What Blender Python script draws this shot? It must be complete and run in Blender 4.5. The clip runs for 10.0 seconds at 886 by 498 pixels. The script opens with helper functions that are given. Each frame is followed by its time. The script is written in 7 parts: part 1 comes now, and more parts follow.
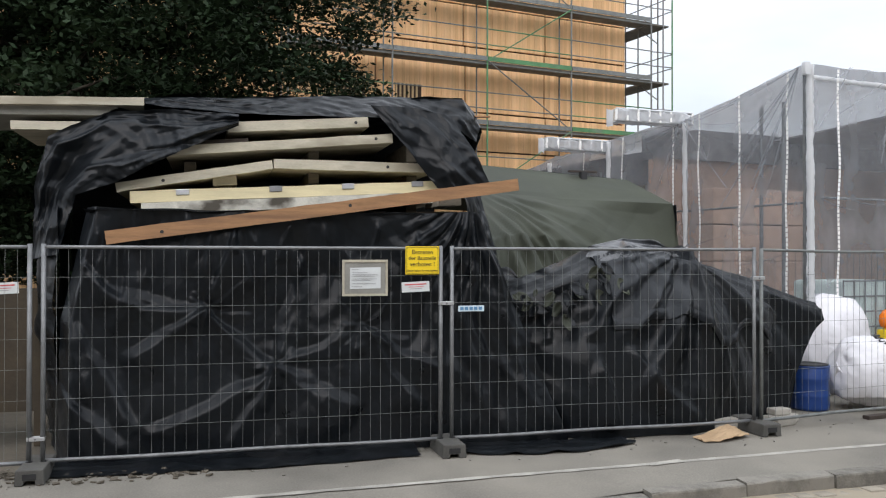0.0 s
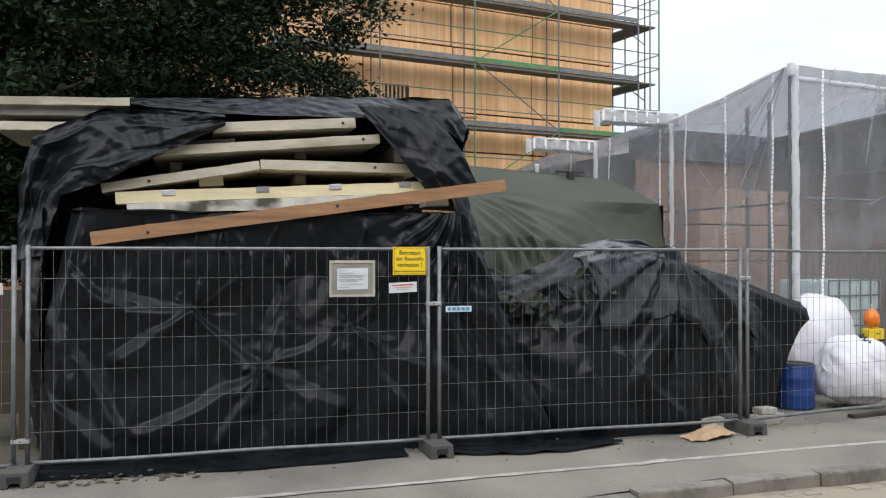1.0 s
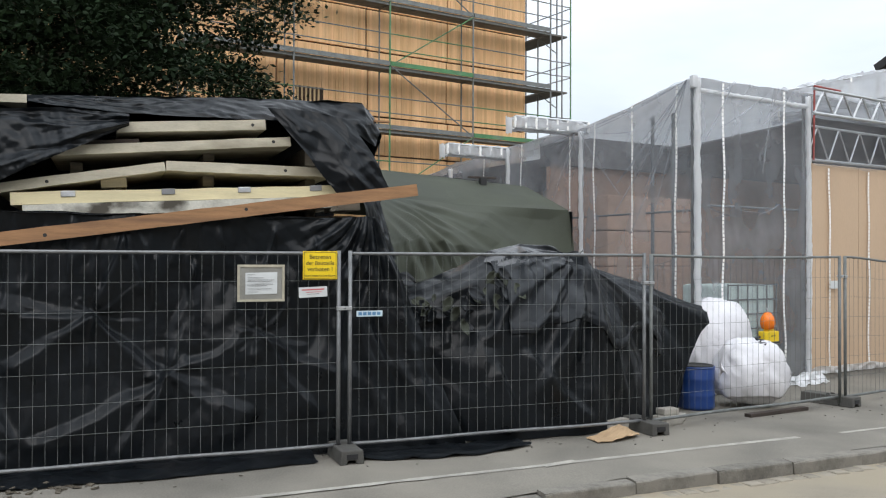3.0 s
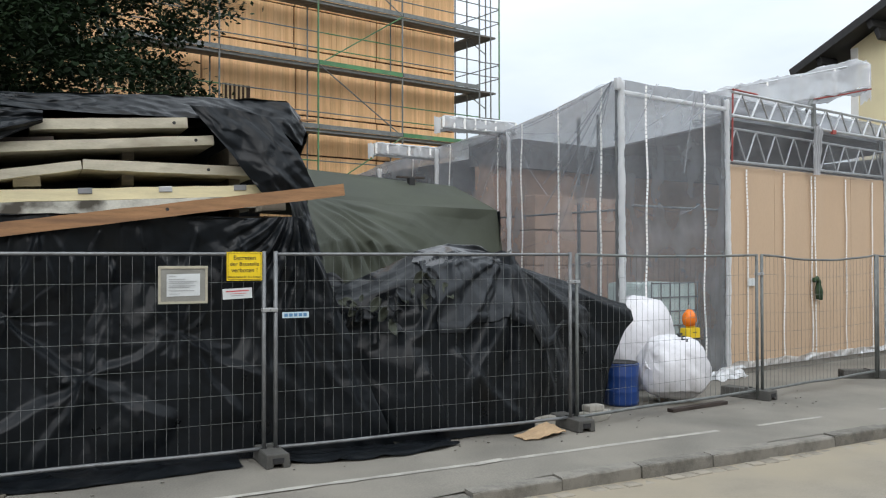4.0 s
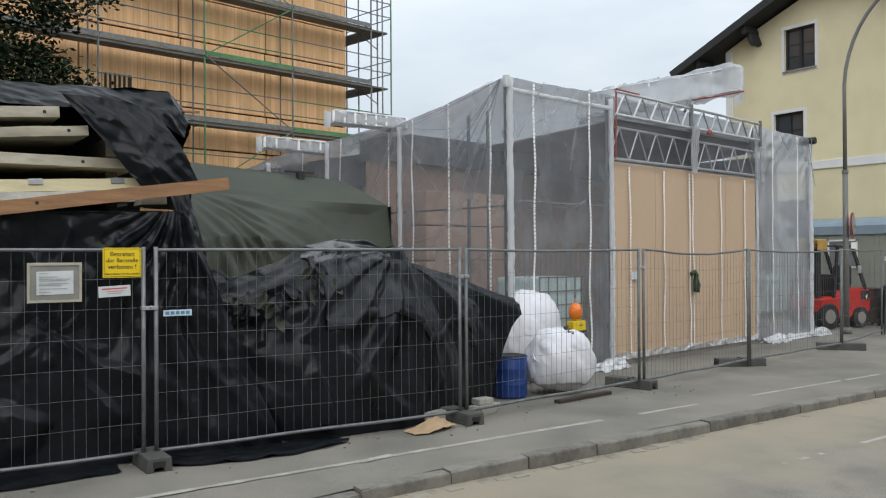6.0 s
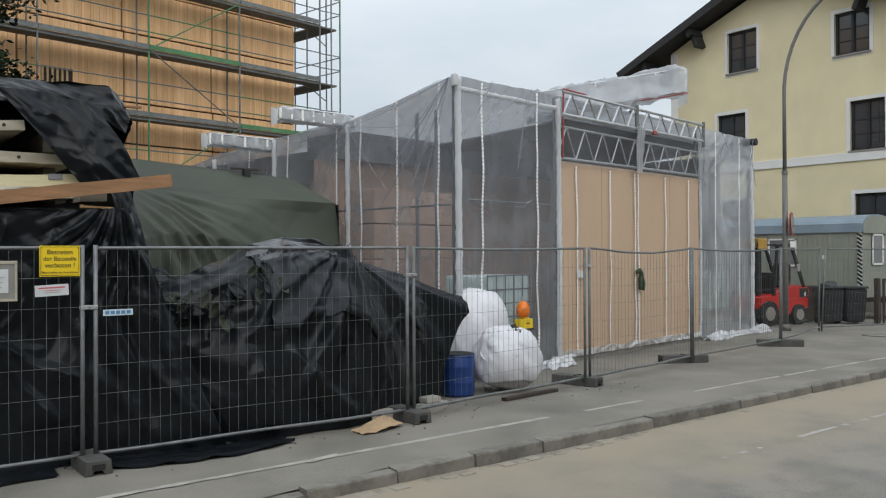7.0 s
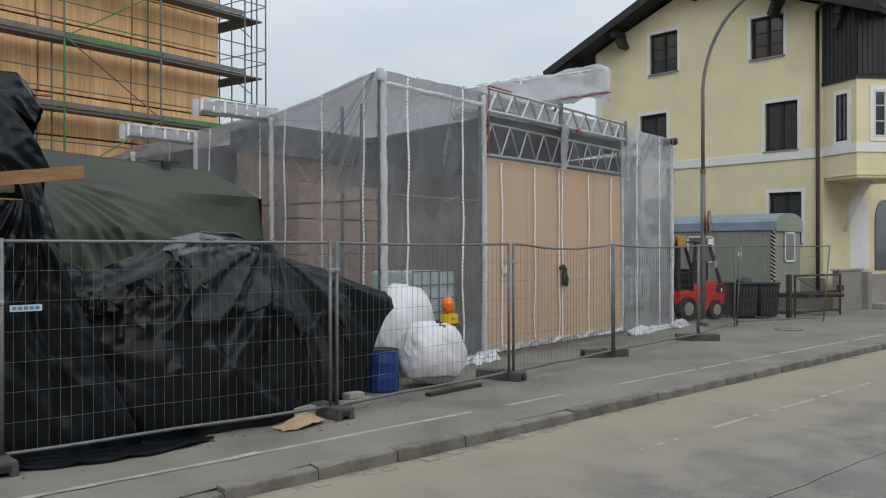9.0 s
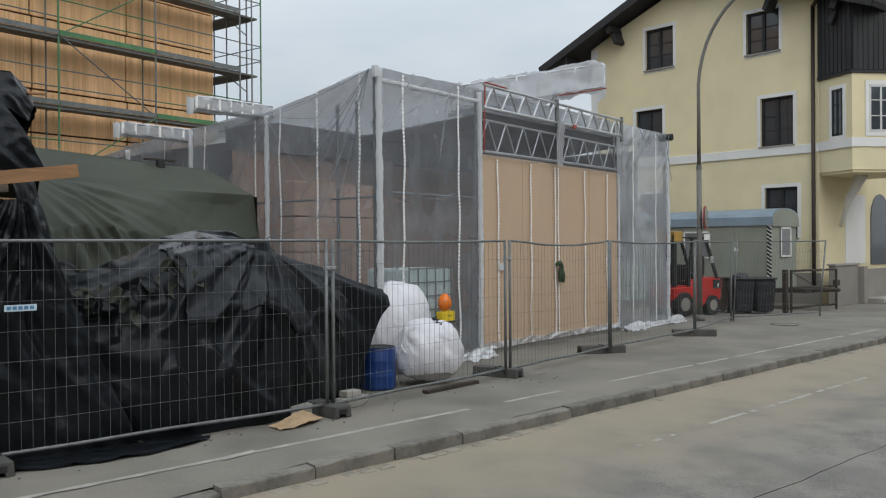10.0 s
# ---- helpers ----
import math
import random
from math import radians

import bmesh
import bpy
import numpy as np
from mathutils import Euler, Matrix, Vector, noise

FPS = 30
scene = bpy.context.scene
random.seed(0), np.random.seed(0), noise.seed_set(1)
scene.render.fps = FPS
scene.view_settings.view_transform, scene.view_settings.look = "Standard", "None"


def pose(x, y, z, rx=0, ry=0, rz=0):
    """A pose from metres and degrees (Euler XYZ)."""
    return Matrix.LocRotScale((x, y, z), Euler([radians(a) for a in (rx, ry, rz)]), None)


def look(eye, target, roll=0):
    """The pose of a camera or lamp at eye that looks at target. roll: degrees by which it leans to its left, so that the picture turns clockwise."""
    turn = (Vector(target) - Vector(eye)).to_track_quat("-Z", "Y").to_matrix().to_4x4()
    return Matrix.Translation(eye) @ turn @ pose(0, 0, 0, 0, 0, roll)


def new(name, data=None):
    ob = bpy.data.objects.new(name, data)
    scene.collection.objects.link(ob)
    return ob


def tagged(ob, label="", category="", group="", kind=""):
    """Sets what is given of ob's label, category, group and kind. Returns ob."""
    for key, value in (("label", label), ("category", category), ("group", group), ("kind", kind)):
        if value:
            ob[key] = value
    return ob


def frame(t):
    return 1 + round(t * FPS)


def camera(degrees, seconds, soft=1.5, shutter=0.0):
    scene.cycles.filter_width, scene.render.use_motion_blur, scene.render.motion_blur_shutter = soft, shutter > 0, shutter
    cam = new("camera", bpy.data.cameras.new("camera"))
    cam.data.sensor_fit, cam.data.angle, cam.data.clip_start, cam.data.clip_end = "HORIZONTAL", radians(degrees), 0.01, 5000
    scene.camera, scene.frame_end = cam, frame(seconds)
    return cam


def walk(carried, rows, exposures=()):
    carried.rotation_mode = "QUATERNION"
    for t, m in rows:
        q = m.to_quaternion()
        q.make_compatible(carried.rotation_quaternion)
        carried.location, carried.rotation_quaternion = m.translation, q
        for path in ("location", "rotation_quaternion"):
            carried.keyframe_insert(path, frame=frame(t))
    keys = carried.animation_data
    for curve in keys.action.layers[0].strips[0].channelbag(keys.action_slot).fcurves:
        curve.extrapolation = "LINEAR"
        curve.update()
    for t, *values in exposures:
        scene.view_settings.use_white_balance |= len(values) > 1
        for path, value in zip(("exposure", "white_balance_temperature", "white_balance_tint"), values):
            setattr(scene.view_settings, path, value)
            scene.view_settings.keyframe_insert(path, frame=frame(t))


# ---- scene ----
cam = camera(55.2, 10.0, soft=1.15)
PATH = [
    (0, (-2.282, -8.133, 1.944), (-1.762, -6.202, 1.959), 0.1),
    (0.5, (-2.277, -8.129, 1.944), (-1.744, -6.201, 1.958), 0.1),
    (1, (-2.274, -8.135, 1.945), (-1.727, -6.211, 1.961), -0.0),
    (1.5, (-2.277, -8.143, 1.949), (-1.715, -6.224, 1.958), -0.0),
    (2, (-2.265, -8.148, 1.95), (-1.665, -6.24, 1.96), 0.0),
    (2.5, (-2.254, -8.154, 1.949), (-1.595, -6.266, 1.968), 0.2),
    (4, (-2.192, -8.147, 1.951), (-1.308, -6.353, 1.977), -0.1),
    (4.5, (-2.182, -8.146, 1.951), (-1.248, -6.378, 1.971), -0.1),
    (5, (-2.166, -8.137, 1.943), (-1.179, -6.397, 1.959), -0.2),
    (5.5, (-2.147, -8.131, 1.941), (-1.102, -6.426, 1.957), -0.3),
    (7, (-2.103, -8.142, 1.943), (-0.905, -6.54, 1.954), -0.3),
    (7.5, (-2.087, -8.138, 1.939), (-0.85, -6.566, 1.947), -0.2),
    (8, (-2.089, -8.168, 1.929), (-0.817, -6.625, 1.936), -0.1),
    (8.5, (-2.06, -8.153, 1.948), (-0.756, -6.637, 1.952), -0.2),
    (9, (-2.047, -8.156, 1.928), (-0.719, -6.661, 1.93), -0.1),
    (9.5, (-2.05, -8.158, 1.924), (-0.713, -6.671, 1.924), -0.2),
    (10, (-2.03, -8.147, 1.935), (-0.696, -6.657, 1.929), -0.4),
]
EXPOSURES = [(0.0, 0.26, 6600, 14.0), (2.5, 0.23, 6550, 12.0), (5.0, 0.04, 6500, 10.0), (7.5, -0.28, 6500, 10.0), (10.0, -0.38, 6500, 10.0)]
walk(cam, [(t, look(eye, target, roll)) for t, eye, target, roll in PATH], EXPOSURES)

# ---- world and sun: a bright overcast sky ----
world = bpy.data.worlds.new("overcast_sky")
scene.world = world
world.use_nodes = True
wn, wl = world.node_tree.nodes, world.node_tree.links
wn.clear()
w_out = wn.new("ShaderNodeOutputWorld")
w_bg = wn.new("ShaderNodeBackground")
w_sky = wn.new("ShaderNodeTexSky")
w_sky.sky_type, w_sky.sun_disc = "NISHITA", False
w_sky.sun_elevation, w_sky.sun_rotation = radians(34), radians(200)
w_dim = wn.new("ShaderNodeVectorMath")
w_dim.operation = "SCALE"
w_dim.inputs[3].default_value = 0.10
w_co = wn.new("ShaderNodeTexCoord")
w_map = wn.new("ShaderNodeMapping")
w_map.inputs["Scale"].default_value = (1.6, 1.6, 5.0)
w_noise = wn.new("ShaderNodeTexNoise")
w_noise.inputs["Scale"].default_value, w_noise.inputs["Detail"].default_value = 1.7, 6.0
w_ramp = wn.new("ShaderNodeValToRGB")
w_ramp.color_ramp.elements[0].position, w_ramp.color_ramp.elements[1].position = 0.32, 0.68
w_ramp.color_ramp.elements[0].color = (0.56, 0.63, 0.69, 1)
w_ramp.color_ramp.elements[1].color = (0.74, 0.79, 0.83, 1)
w_mix = wn.new("ShaderNodeMixRGB")
w_mix.inputs[0].default_value = 0.92
wl.new(w_co.outputs["Generated"], w_map.inputs[0])
wl.new(w_map.outputs[0], w_noise.inputs["Vector"])
wl.new(w_noise.outputs["Fac"], w_ramp.inputs[0])
wl.new(w_sky.outputs[0], w_dim.inputs[0])
wl.new(w_dim.outputs[0], w_mix.inputs[1])
wl.new(w_ramp.outputs[0], w_mix.inputs[2])
w_sep = wn.new("ShaderNodeSeparateXYZ")
w_up = wn.new("ShaderNodeMapRange")  # an overcast sky is brightest overhead
w_up.inputs["To Min"].default_value, w_up.inputs["To Max"].default_value = 1.0, 2.6
w_lift = wn.new("ShaderNodeVectorMath")
w_lift.operation = "SCALE"
wl.new(w_co.outputs["Generated"], w_sep.inputs[0])
wl.new(w_sep.outputs["Z"], w_up.inputs["Value"])
wl.new(w_mix.outputs[0], w_lift.inputs[0])
wl.new(w_up.outputs[0], w_lift.inputs[3])
wl.new(w_lift.outputs[0], w_bg.inputs[0])
w_bg.inputs[1].default_value = 1.0
wl.new(w_bg.outputs[0], w_out.inputs[0])
sun_data = bpy.data.lights.new("sun", "SUN")
sun_data.energy, sun_data.angle, sun_data.color = 1.3, radians(55), (1.0, 0.975, 0.94)
sun = new("sun", sun_data)
sun.matrix_basis = look((-12, -34, 24), (0, 0, 0))

# ---- materials ----
def facets(m, where, scale, strength, depth):
    """Flat-sided dents with straight backs at two sizes, as stiff plastic crumples."""
    n, l = m.node_tree.nodes, m.node_tree.links
    warp, shift, add, last = n.new("ShaderNodeTexNoise"), n.new("ShaderNodeVectorMath"), n.new("ShaderNodeVectorMath"), None
    warp.inputs["Scale"].default_value, warp.inputs["Detail"].default_value = scale * 0.4, 1.0
    shift.operation = "SCALE"
    shift.inputs[3].default_value = 1.6 / scale
    l.new(where, warp.inputs["Vector"]), l.new(warp.outputs["Color"], shift.inputs[0])
    l.new(where, add.inputs[0]), l.new(shift.outputs[0], add.inputs[1])
    for k in (1.0, 2.7):
        v, bp = n.new("ShaderNodeTexVoronoi"), n.new("ShaderNodeBump")
        v.distance = "MANHATTAN"
        v.inputs["Scale"].default_value = scale * k
        bp.inputs["Strength"].default_value, bp.inputs["Distance"].default_value = strength, depth / k
        l.new(add.outputs[0], v.inputs["Vector"]), l.new(v.outputs["Distance"], bp.inputs["Height"])
        if last:
            l.new(last, bp.inputs["Normal"])
        last = bp.outputs[0]
    return last


def creases(m, where, scale, strength, depth, stretch=(1, 1, 1)):
    """Sharp-backed wrinkles at two sizes, as a normal."""
    n, l = m.node_tree.nodes, m.node_tree.links
    mp, last = n.new("ShaderNodeMapping"), None
    mp.inputs["Scale"].default_value = stretch
    l.new(where, mp.inputs[0])
    for k in (1.0, 3.1):
        r, bp = n.new("ShaderNodeTexNoise"), n.new("ShaderNodeBump")
        r.noise_type, r.normalize = "RIDGED_MULTIFRACTAL", True
        r.inputs["Scale"].default_value, r.inputs["Detail"].default_value = scale * k, 2.0
        r.inputs["Distortion"].default_value = 0.5
        bp.inputs["Strength"].default_value, bp.inputs["Distance"].default_value = strength, depth / k
        l.new(mp.outputs[0], r.inputs["Vector"]), l.new(r.outputs["Fac"], bp.inputs["Height"])
        if last:
            l.new(last, bp.inputs["Normal"])
        last = bp.outputs[0]
    return last


def mat(name, base, rough=0.7, metal=0.0, var=0.25, scale=3.0, fine=60.0, bump=0.2, stretch=(1, 1, 1), tint=None, amount=0.5, spec=0.5, piece=0.0, dist=0.004, crease=None, grain=0.45, facet=None):
    """A surface with two scales of colour change and relief, in metres. tint: a stain colour. piece: change from one piece to the next."""
    m = bpy.data.materials.new(name)
    m.use_nodes = True
    n, l = m.node_tree.nodes, m.node_tree.links
    b = n["Principled BSDF"]
    b.inputs["Roughness"].default_value, b.inputs["Metallic"].default_value = rough, metal
    b.inputs["Specular IOR Level"].default_value = spec
    co, mp = n.new("ShaderNodeTexCoord"), n.new("ShaderNodeMapping")
    mp.inputs["Scale"].default_value = stretch
    l.new(co.outputs["Object"], mp.inputs[0])
    big, small = n.new("ShaderNodeTexNoise"), n.new("ShaderNodeTexNoise")
    big.inputs["Scale"].default_value, big.inputs["Detail"].default_value = scale, 5
    small.inputs["Scale"].default_value, small.inputs["Detail"].default_value = fine, 4
    l.new(mp.outputs[0], big.inputs["Vector"]), l.new(mp.outputs[0], small.inputs["Vector"])
    add = n.new("ShaderNodeMath")
    add.operation = "MULTIPLY_ADD"
    add.inputs[1].default_value = grain
    l.new(small.outputs["Fac"], add.inputs[0]), l.new(big.outputs["Fac"], add.inputs[2])
    last = add.outputs[0]
    if piece:
        info, more = n.new("ShaderNodeObjectInfo"), n.new("ShaderNodeMath")
        more.operation = "MULTIPLY_ADD"
        more.inputs[1].default_value = piece
        l.new(info.outputs["Random"], more.inputs[0]), l.new(last, more.inputs[2])
        last = more.outputs[0]
    ramp = n.new("ShaderNodeValToRGB")
    mid = 0.5 + grain / 2 + piece / 2
    ramp.color_ramp.elements[0].position, ramp.color_ramp.elements[1].position = mid - 0.25, mid + 0.25
    ramp.color_ramp.elements[0].color = (*[c * (1 - var) for c in base], 1)
    ramp.color_ramp.elements[1].color = (*[min(1, c * (1 + var)) for c in base], 1)
    l.new(last, ramp.inputs[0])
    colour = ramp.outputs[0]
    if tint:
        spot, edge, mix = n.new("ShaderNodeTexNoise"), n.new("ShaderNodeValToRGB"), n.new("ShaderNodeMixRGB")
        spot.inputs["Scale"].default_value, spot.inputs["Detail"].default_value = scale * 0.45, 7
        edge.color_ramp.elements[0].position, edge.color_ramp.elements[1].position = 0.5, 0.66
        edge.color_ramp.elements[1].color = (amount, amount, amount, 1)
        mix.inputs[2].default_value = (*tint, 1)
        l.new(mp.outputs[0], spot.inputs["Vector"]), l.new(spot.outputs["Fac"], edge.inputs[0])
        l.new(edge.outputs[0], mix.inputs[0]), l.new(colour, mix.inputs[1])
        colour = mix.outputs[0]
    l.new(colour, b.inputs["Base Color"])
    rr = n.new("ShaderNodeMapRange")
    rr.inputs["To Min"].default_value, rr.inputs["To Max"].default_value = max(0.03, rough - 0.1), min(1, rough + 0.1)
    l.new(big.outputs["Fac"], rr.inputs["Value"]), l.new(rr.outputs[0], b.inputs["Roughness"])
    if bump:
        bp = n.new("ShaderNodeBump")
        bp.inputs["Strength"].default_value, bp.inputs["Distance"].default_value = bump, dist
        l.new(add.outputs[0], bp.inputs["Height"]), l.new(bp.outputs[0], b.inputs["Normal"])
        if crease:
            l.new(creases(m, co.outputs["Object"], *crease), bp.inputs["Normal"])
        elif facet:
            l.new(facets(m, co.outputs["Object"], *facet), bp.inputs["Normal"])
    return m


def film(name, clear, base, rough=0.28, glow=0.45, streak=(0.9, 0.9, 0.7), bump=0.12, gloss=0.5, crease=1.0):
    """Translucent plastic film: hazy where it is dusty or doubled, clearer between. Fold highlights are put in as
    whiter streaks. clear: the part of the light that goes straight through.
    """
    m = bpy.data.materials.new(name)
    m.use_nodes = True
    n, l = m.node_tree.nodes, m.node_tree.links
    out = n["Material Output"]
    n.remove(n["Principled BSDF"])
    tr, df, tl, gl = (n.new("ShaderNodeBsdf" + k) for k in ("Transparent", "Diffuse", "Translucent", "Glossy"))
    tr.inputs[0].default_value = (0.93, 0.94, 0.95, 1)
    df.inputs[0].default_value = tl.inputs[0].default_value = (*base, 1)
    gl.inputs["Roughness"].default_value = rough
    gl.inputs[0].default_value = (0.9, 0.9, 0.92, 1)
    co, mp, nz, fine = n.new("ShaderNodeTexCoord"), n.new("ShaderNodeMapping"), n.new("ShaderNodeTexNoise"), n.new("ShaderNodeTexNoise")
    mp.inputs["Scale"].default_value = streak
    nz.inputs["Scale"].default_value, nz.inputs["Detail"].default_value = 1.6, 6
    fine.inputs["Scale"].default_value, fine.inputs["Detail"].default_value = 9, 5
    l.new(co.outputs["Object"], mp.inputs[0]), l.new(mp.outputs[0], nz.inputs["Vector"]), l.new(mp.outputs[0], fine.inputs["Vector"])
    rg = n.new("ShaderNodeMapRange")
    rg.inputs["From Min"].default_value, rg.inputs["From Max"].default_value = 0.3, 0.7
    rg.inputs["To Min"].default_value, rg.inputs["To Max"].default_value = min(0.97, clear + 0.12), max(0.0, clear - 0.12)
    l.new(nz.outputs["Fac"], rg.inputs["Value"])
    haze = rg.outputs[0]
    for k, (sx, sz, turn) in enumerate(((0.5, 2.6, 0.5), (0.7, 3.4, -0.35))):  # thin whiter lines in the haze, painted highlights of tight folds
        tilt, draw, thin, less = n.new("ShaderNodeMapping"), n.new("ShaderNodeTexNoise"), n.new("ShaderNodeMapRange"), n.new("ShaderNodeMath")
        tilt.inputs["Scale"].default_value, tilt.inputs["Rotation"].default_value = (sx, sx, sz), (turn * 0.3, turn, 0)
        tilt.inputs["Location"].default_value = (3.0 * k, 0, 7.0 * k)
        draw.noise_type, draw.normalize = "RIDGED_MULTIFRACTAL", True
        draw.inputs["Scale"].default_value, draw.inputs["Detail"].default_value, draw.inputs["Distortion"].default_value = 1.5, 1.5, 0.35
        thin.inputs["From Min"].default_value, thin.inputs["From Max"].default_value = 0.80, 0.95
        thin.inputs["To Max"].default_value = 0.16
        less.operation, less.use_clamp = "SUBTRACT", True
        l.new(co.outputs["Object"], tilt.inputs[0]), l.new(tilt.outputs[0], draw.inputs["Vector"]), l.new(draw.outputs["Fac"], thin.inputs["Value"])
        l.new(haze, less.inputs[0]), l.new(thin.outputs[0], less.inputs[1])
        haze = less.outputs[0]
    bp = n.new("ShaderNodeBump")
    bp.inputs["Strength"].default_value, bp.inputs["Distance"].default_value = bump, 0.015
    l.new(fine.outputs["Fac"], bp.inputs["Height"])
    l.new(facets(m, co.outputs["Object"], 1.1, 0.18, 0.06 * crease), bp.inputs["Normal"])
    for node in (df, tl, gl):
        l.new(bp.outputs[0], node.inputs["Normal"])
    a, c, d = n.new("ShaderNodeMixShader"), n.new("ShaderNodeMixShader"), n.new("ShaderNodeMixShader")
    a.inputs[0].default_value = glow
    l.new(df.outputs[0], a.inputs[1]), l.new(tl.outputs[0], a.inputs[2])
    l.new(haze, c.inputs[0]), l.new(a.outputs[0], c.inputs[1]), l.new(tr.outputs[0], c.inputs[2])
    fr = n.new("ShaderNodeFresnel")
    fr.inputs[0].default_value = 1.28
    l.new(bp.outputs[0], fr.inputs["Normal"])
    dim = n.new("ShaderNodeMath")
    dim.operation = "MULTIPLY"
    dim.inputs[1].default_value = gloss
    l.new(fr.outputs[0], dim.inputs[0])
    l.new(dim.outputs[0], d.inputs[0]), l.new(c.outputs[0], d.inputs[1]), l.new(gl.outputs[0], d.inputs[2])
    l.new(d.outputs[0], out.inputs[0])
    return m


M_ROAD = mat("dusty_asphalt_road", (0.18, 0.168, 0.148), 0.9, var=0.28, scale=2.2, fine=55, grain=0.8, bump=0.6, tint=(0.125, 0.12, 0.112), amount=0.6)


def dust_along_kerb(m):
    """Tan dirt that thins out from the gutter towards the middle of the road."""
    n, l = m.node_tree.nodes, m.node_tree.links
    b = n["Principled BSDF"]
    co, sep, rg, nz, mul, mix = (n.new("ShaderNode" + k) for k in ("TexCoord", "SeparateXYZ", "MapRange", "TexNoise", "Math", "MixRGB"))
    rg.inputs["From Min"].default_value, rg.inputs["From Max"].default_value = -4.6, -1.9
    nz.inputs["Scale"].default_value, nz.inputs["Detail"].default_value = 1.1, 8
    mul.operation = "MULTIPLY_ADD"
    mul.inputs[1].default_value, mul.use_clamp = 1.1, True
    off = n.new("ShaderNodeMath")
    off.operation = "SUBTRACT"
    off.inputs[1].default_value = 0.52
    mix.inputs[2].default_value = (0.30, 0.255, 0.185, 1)
    l.new(co.outputs["Object"], sep.inputs[0]), l.new(co.outputs["Object"], nz.inputs["Vector"])
    l.new(sep.outputs["Y"], rg.inputs["Value"]), l.new(nz.outputs["Fac"], off.inputs[0])
    l.new(off.outputs[0], mul.inputs[0]), l.new(rg.outputs[0], mul.inputs[2])
    src = b.inputs["Base Color"].links[0].from_socket
    half = n.new("ShaderNodeMath")
    half.operation = "MULTIPLY"
    half.inputs[1].default_value = 0.95
    l.new(mul.outputs[0], half.inputs[0])
    l.new(half.outputs[0], mix.inputs[0]), l.new(src, mix.inputs[1]), l.new(mix.outputs[0], b.inputs["Base Color"])


dust_along_kerb(M_ROAD)
M_PAVE = mat("worn_grey_asphalt", (0.178, 0.164, 0.139), 0.9, var=0.32, scale=0.9, fine=60, grain=0.6, bump=0.4, tint=(0.245, 0.222, 0.184), amount=0.55)
M_SOIL = mat("packed_site_soil", (0.10, 0.085, 0.064), 0.95, var=0.4, scale=1.5, fine=30, bump=0.8, dist=0.02)
M_KERB = mat("granite_kerb", (0.165, 0.152, 0.13), 0.85, var=0.35, scale=7, fine=60, bump=0.7, piece=0.25, tint=(0.09, 0.082, 0.068), amount=0.7)
M_SETT = mat("dusty_setts", (0.235, 0.208, 0.165), 0.9, var=0.25, scale=5, fine=80, bump=0.5, piece=0.3)
M_LINE = mat("worn_white_paint", (0.36, 0.34, 0.30), 0.8, var=0.3, scale=5, fine=60, tint=(0.22, 0.205, 0.18), amount=0.85)
M_ZINC = mat("galvanised_steel", (0.20, 0.205, 0.208), 0.52, 0.5, var=0.25, scale=9, fine=120, bump=0.08)
M_ZINC_DULL = mat("weathered_galvanised_steel", (0.17, 0.18, 0.175), 0.6, 0.35, var=0.3, scale=9, fine=100, bump=0.08)
M_FOOT = mat("recycled_grey_plastic", (0.08, 0.077, 0.07), 0.85, var=0.3, scale=7, fine=90, bump=0.3)
M_TARP = mat("black_plastic_sheeting", (0.0068, 0.0085, 0.0105), 0.31, var=0.4, scale=3.5, fine=16, bump=0.08, dist=0.008, spec=0.21, tint=(0.012, 0.013, 0.0145), amount=0.4, facet=(2.3, 0.16, 0.05))
M_TARP_GREYER = mat("dusty_black_sheeting", (0.019, 0.0215, 0.025), 0.38, var=0.3, scale=3.0, fine=18, bump=0.08, dist=0.008, spec=0.22, tint=(0.032, 0.034, 0.037), amount=0.5, facet=(2.3, 0.16, 0.05))
M_CANVAS = mat("olive_green_canvas", (0.047, 0.053, 0.037), 0.8, var=0.22, scale=1.5, fine=45, bump=0.3, tint=(0.033, 0.039, 0.028), amount=0.8, dist=0.006, crease=(1.1, 0.3, 0.03))
M_IVORY = mat("weathered_ivory_paint", (0.47, 0.43, 0.335), 0.7, var=0.2, scale=3, fine=35, bump=0.25, tint=(0.25, 0.22, 0.16), amount=0.8, stretch=(0.8, 2, 2.5))
M_CREAM = mat("cream_yellow_paint", (0.67, 0.585, 0.365), 0.65, var=0.12, scale=3, fine=35, bump=0.2, tint=(0.45, 0.39, 0.24), amount=0.45, stretch=(0.6, 2, 4))
M_PEEL = mat("peeling_white_paint", (0.56, 0.54, 0.47), 0.8, var=0.25, scale=4.5, fine=40, bump=0.8, tint=(0.075, 0.065, 0.05), amount=1.0, stretch=(1.2, 1.2, 1.6))
M_PLANK = mat("sawn_spruce", (0.31, 0.165, 0.078), 0.75, var=0.32, scale=3, fine=30, bump=0.35, stretch=(0.6, 5, 7), tint=(0.15, 0.08, 0.045), amount=0.7)
M_GREYWOOD = mat("greyed_timber", (0.21, 0.18, 0.14), 0.85, var=0.3, scale=4, fine=40, bump=0.4, stretch=(0.6, 5, 5), piece=0.2)
M_DARKGAP = mat("black_underlay", (0.05, 0.03, 0.02), 0.9, var=0.2, bump=0.1)
M_PLY = mat("pine_plywood", (0.52, 0.375, 0.255), 0.7, var=0.07, scale=0.9, fine=25, bump=0.12, stretch=(1.2, 1.2, 0.5), tint=(0.44, 0.30, 0.19), amount=0.5)
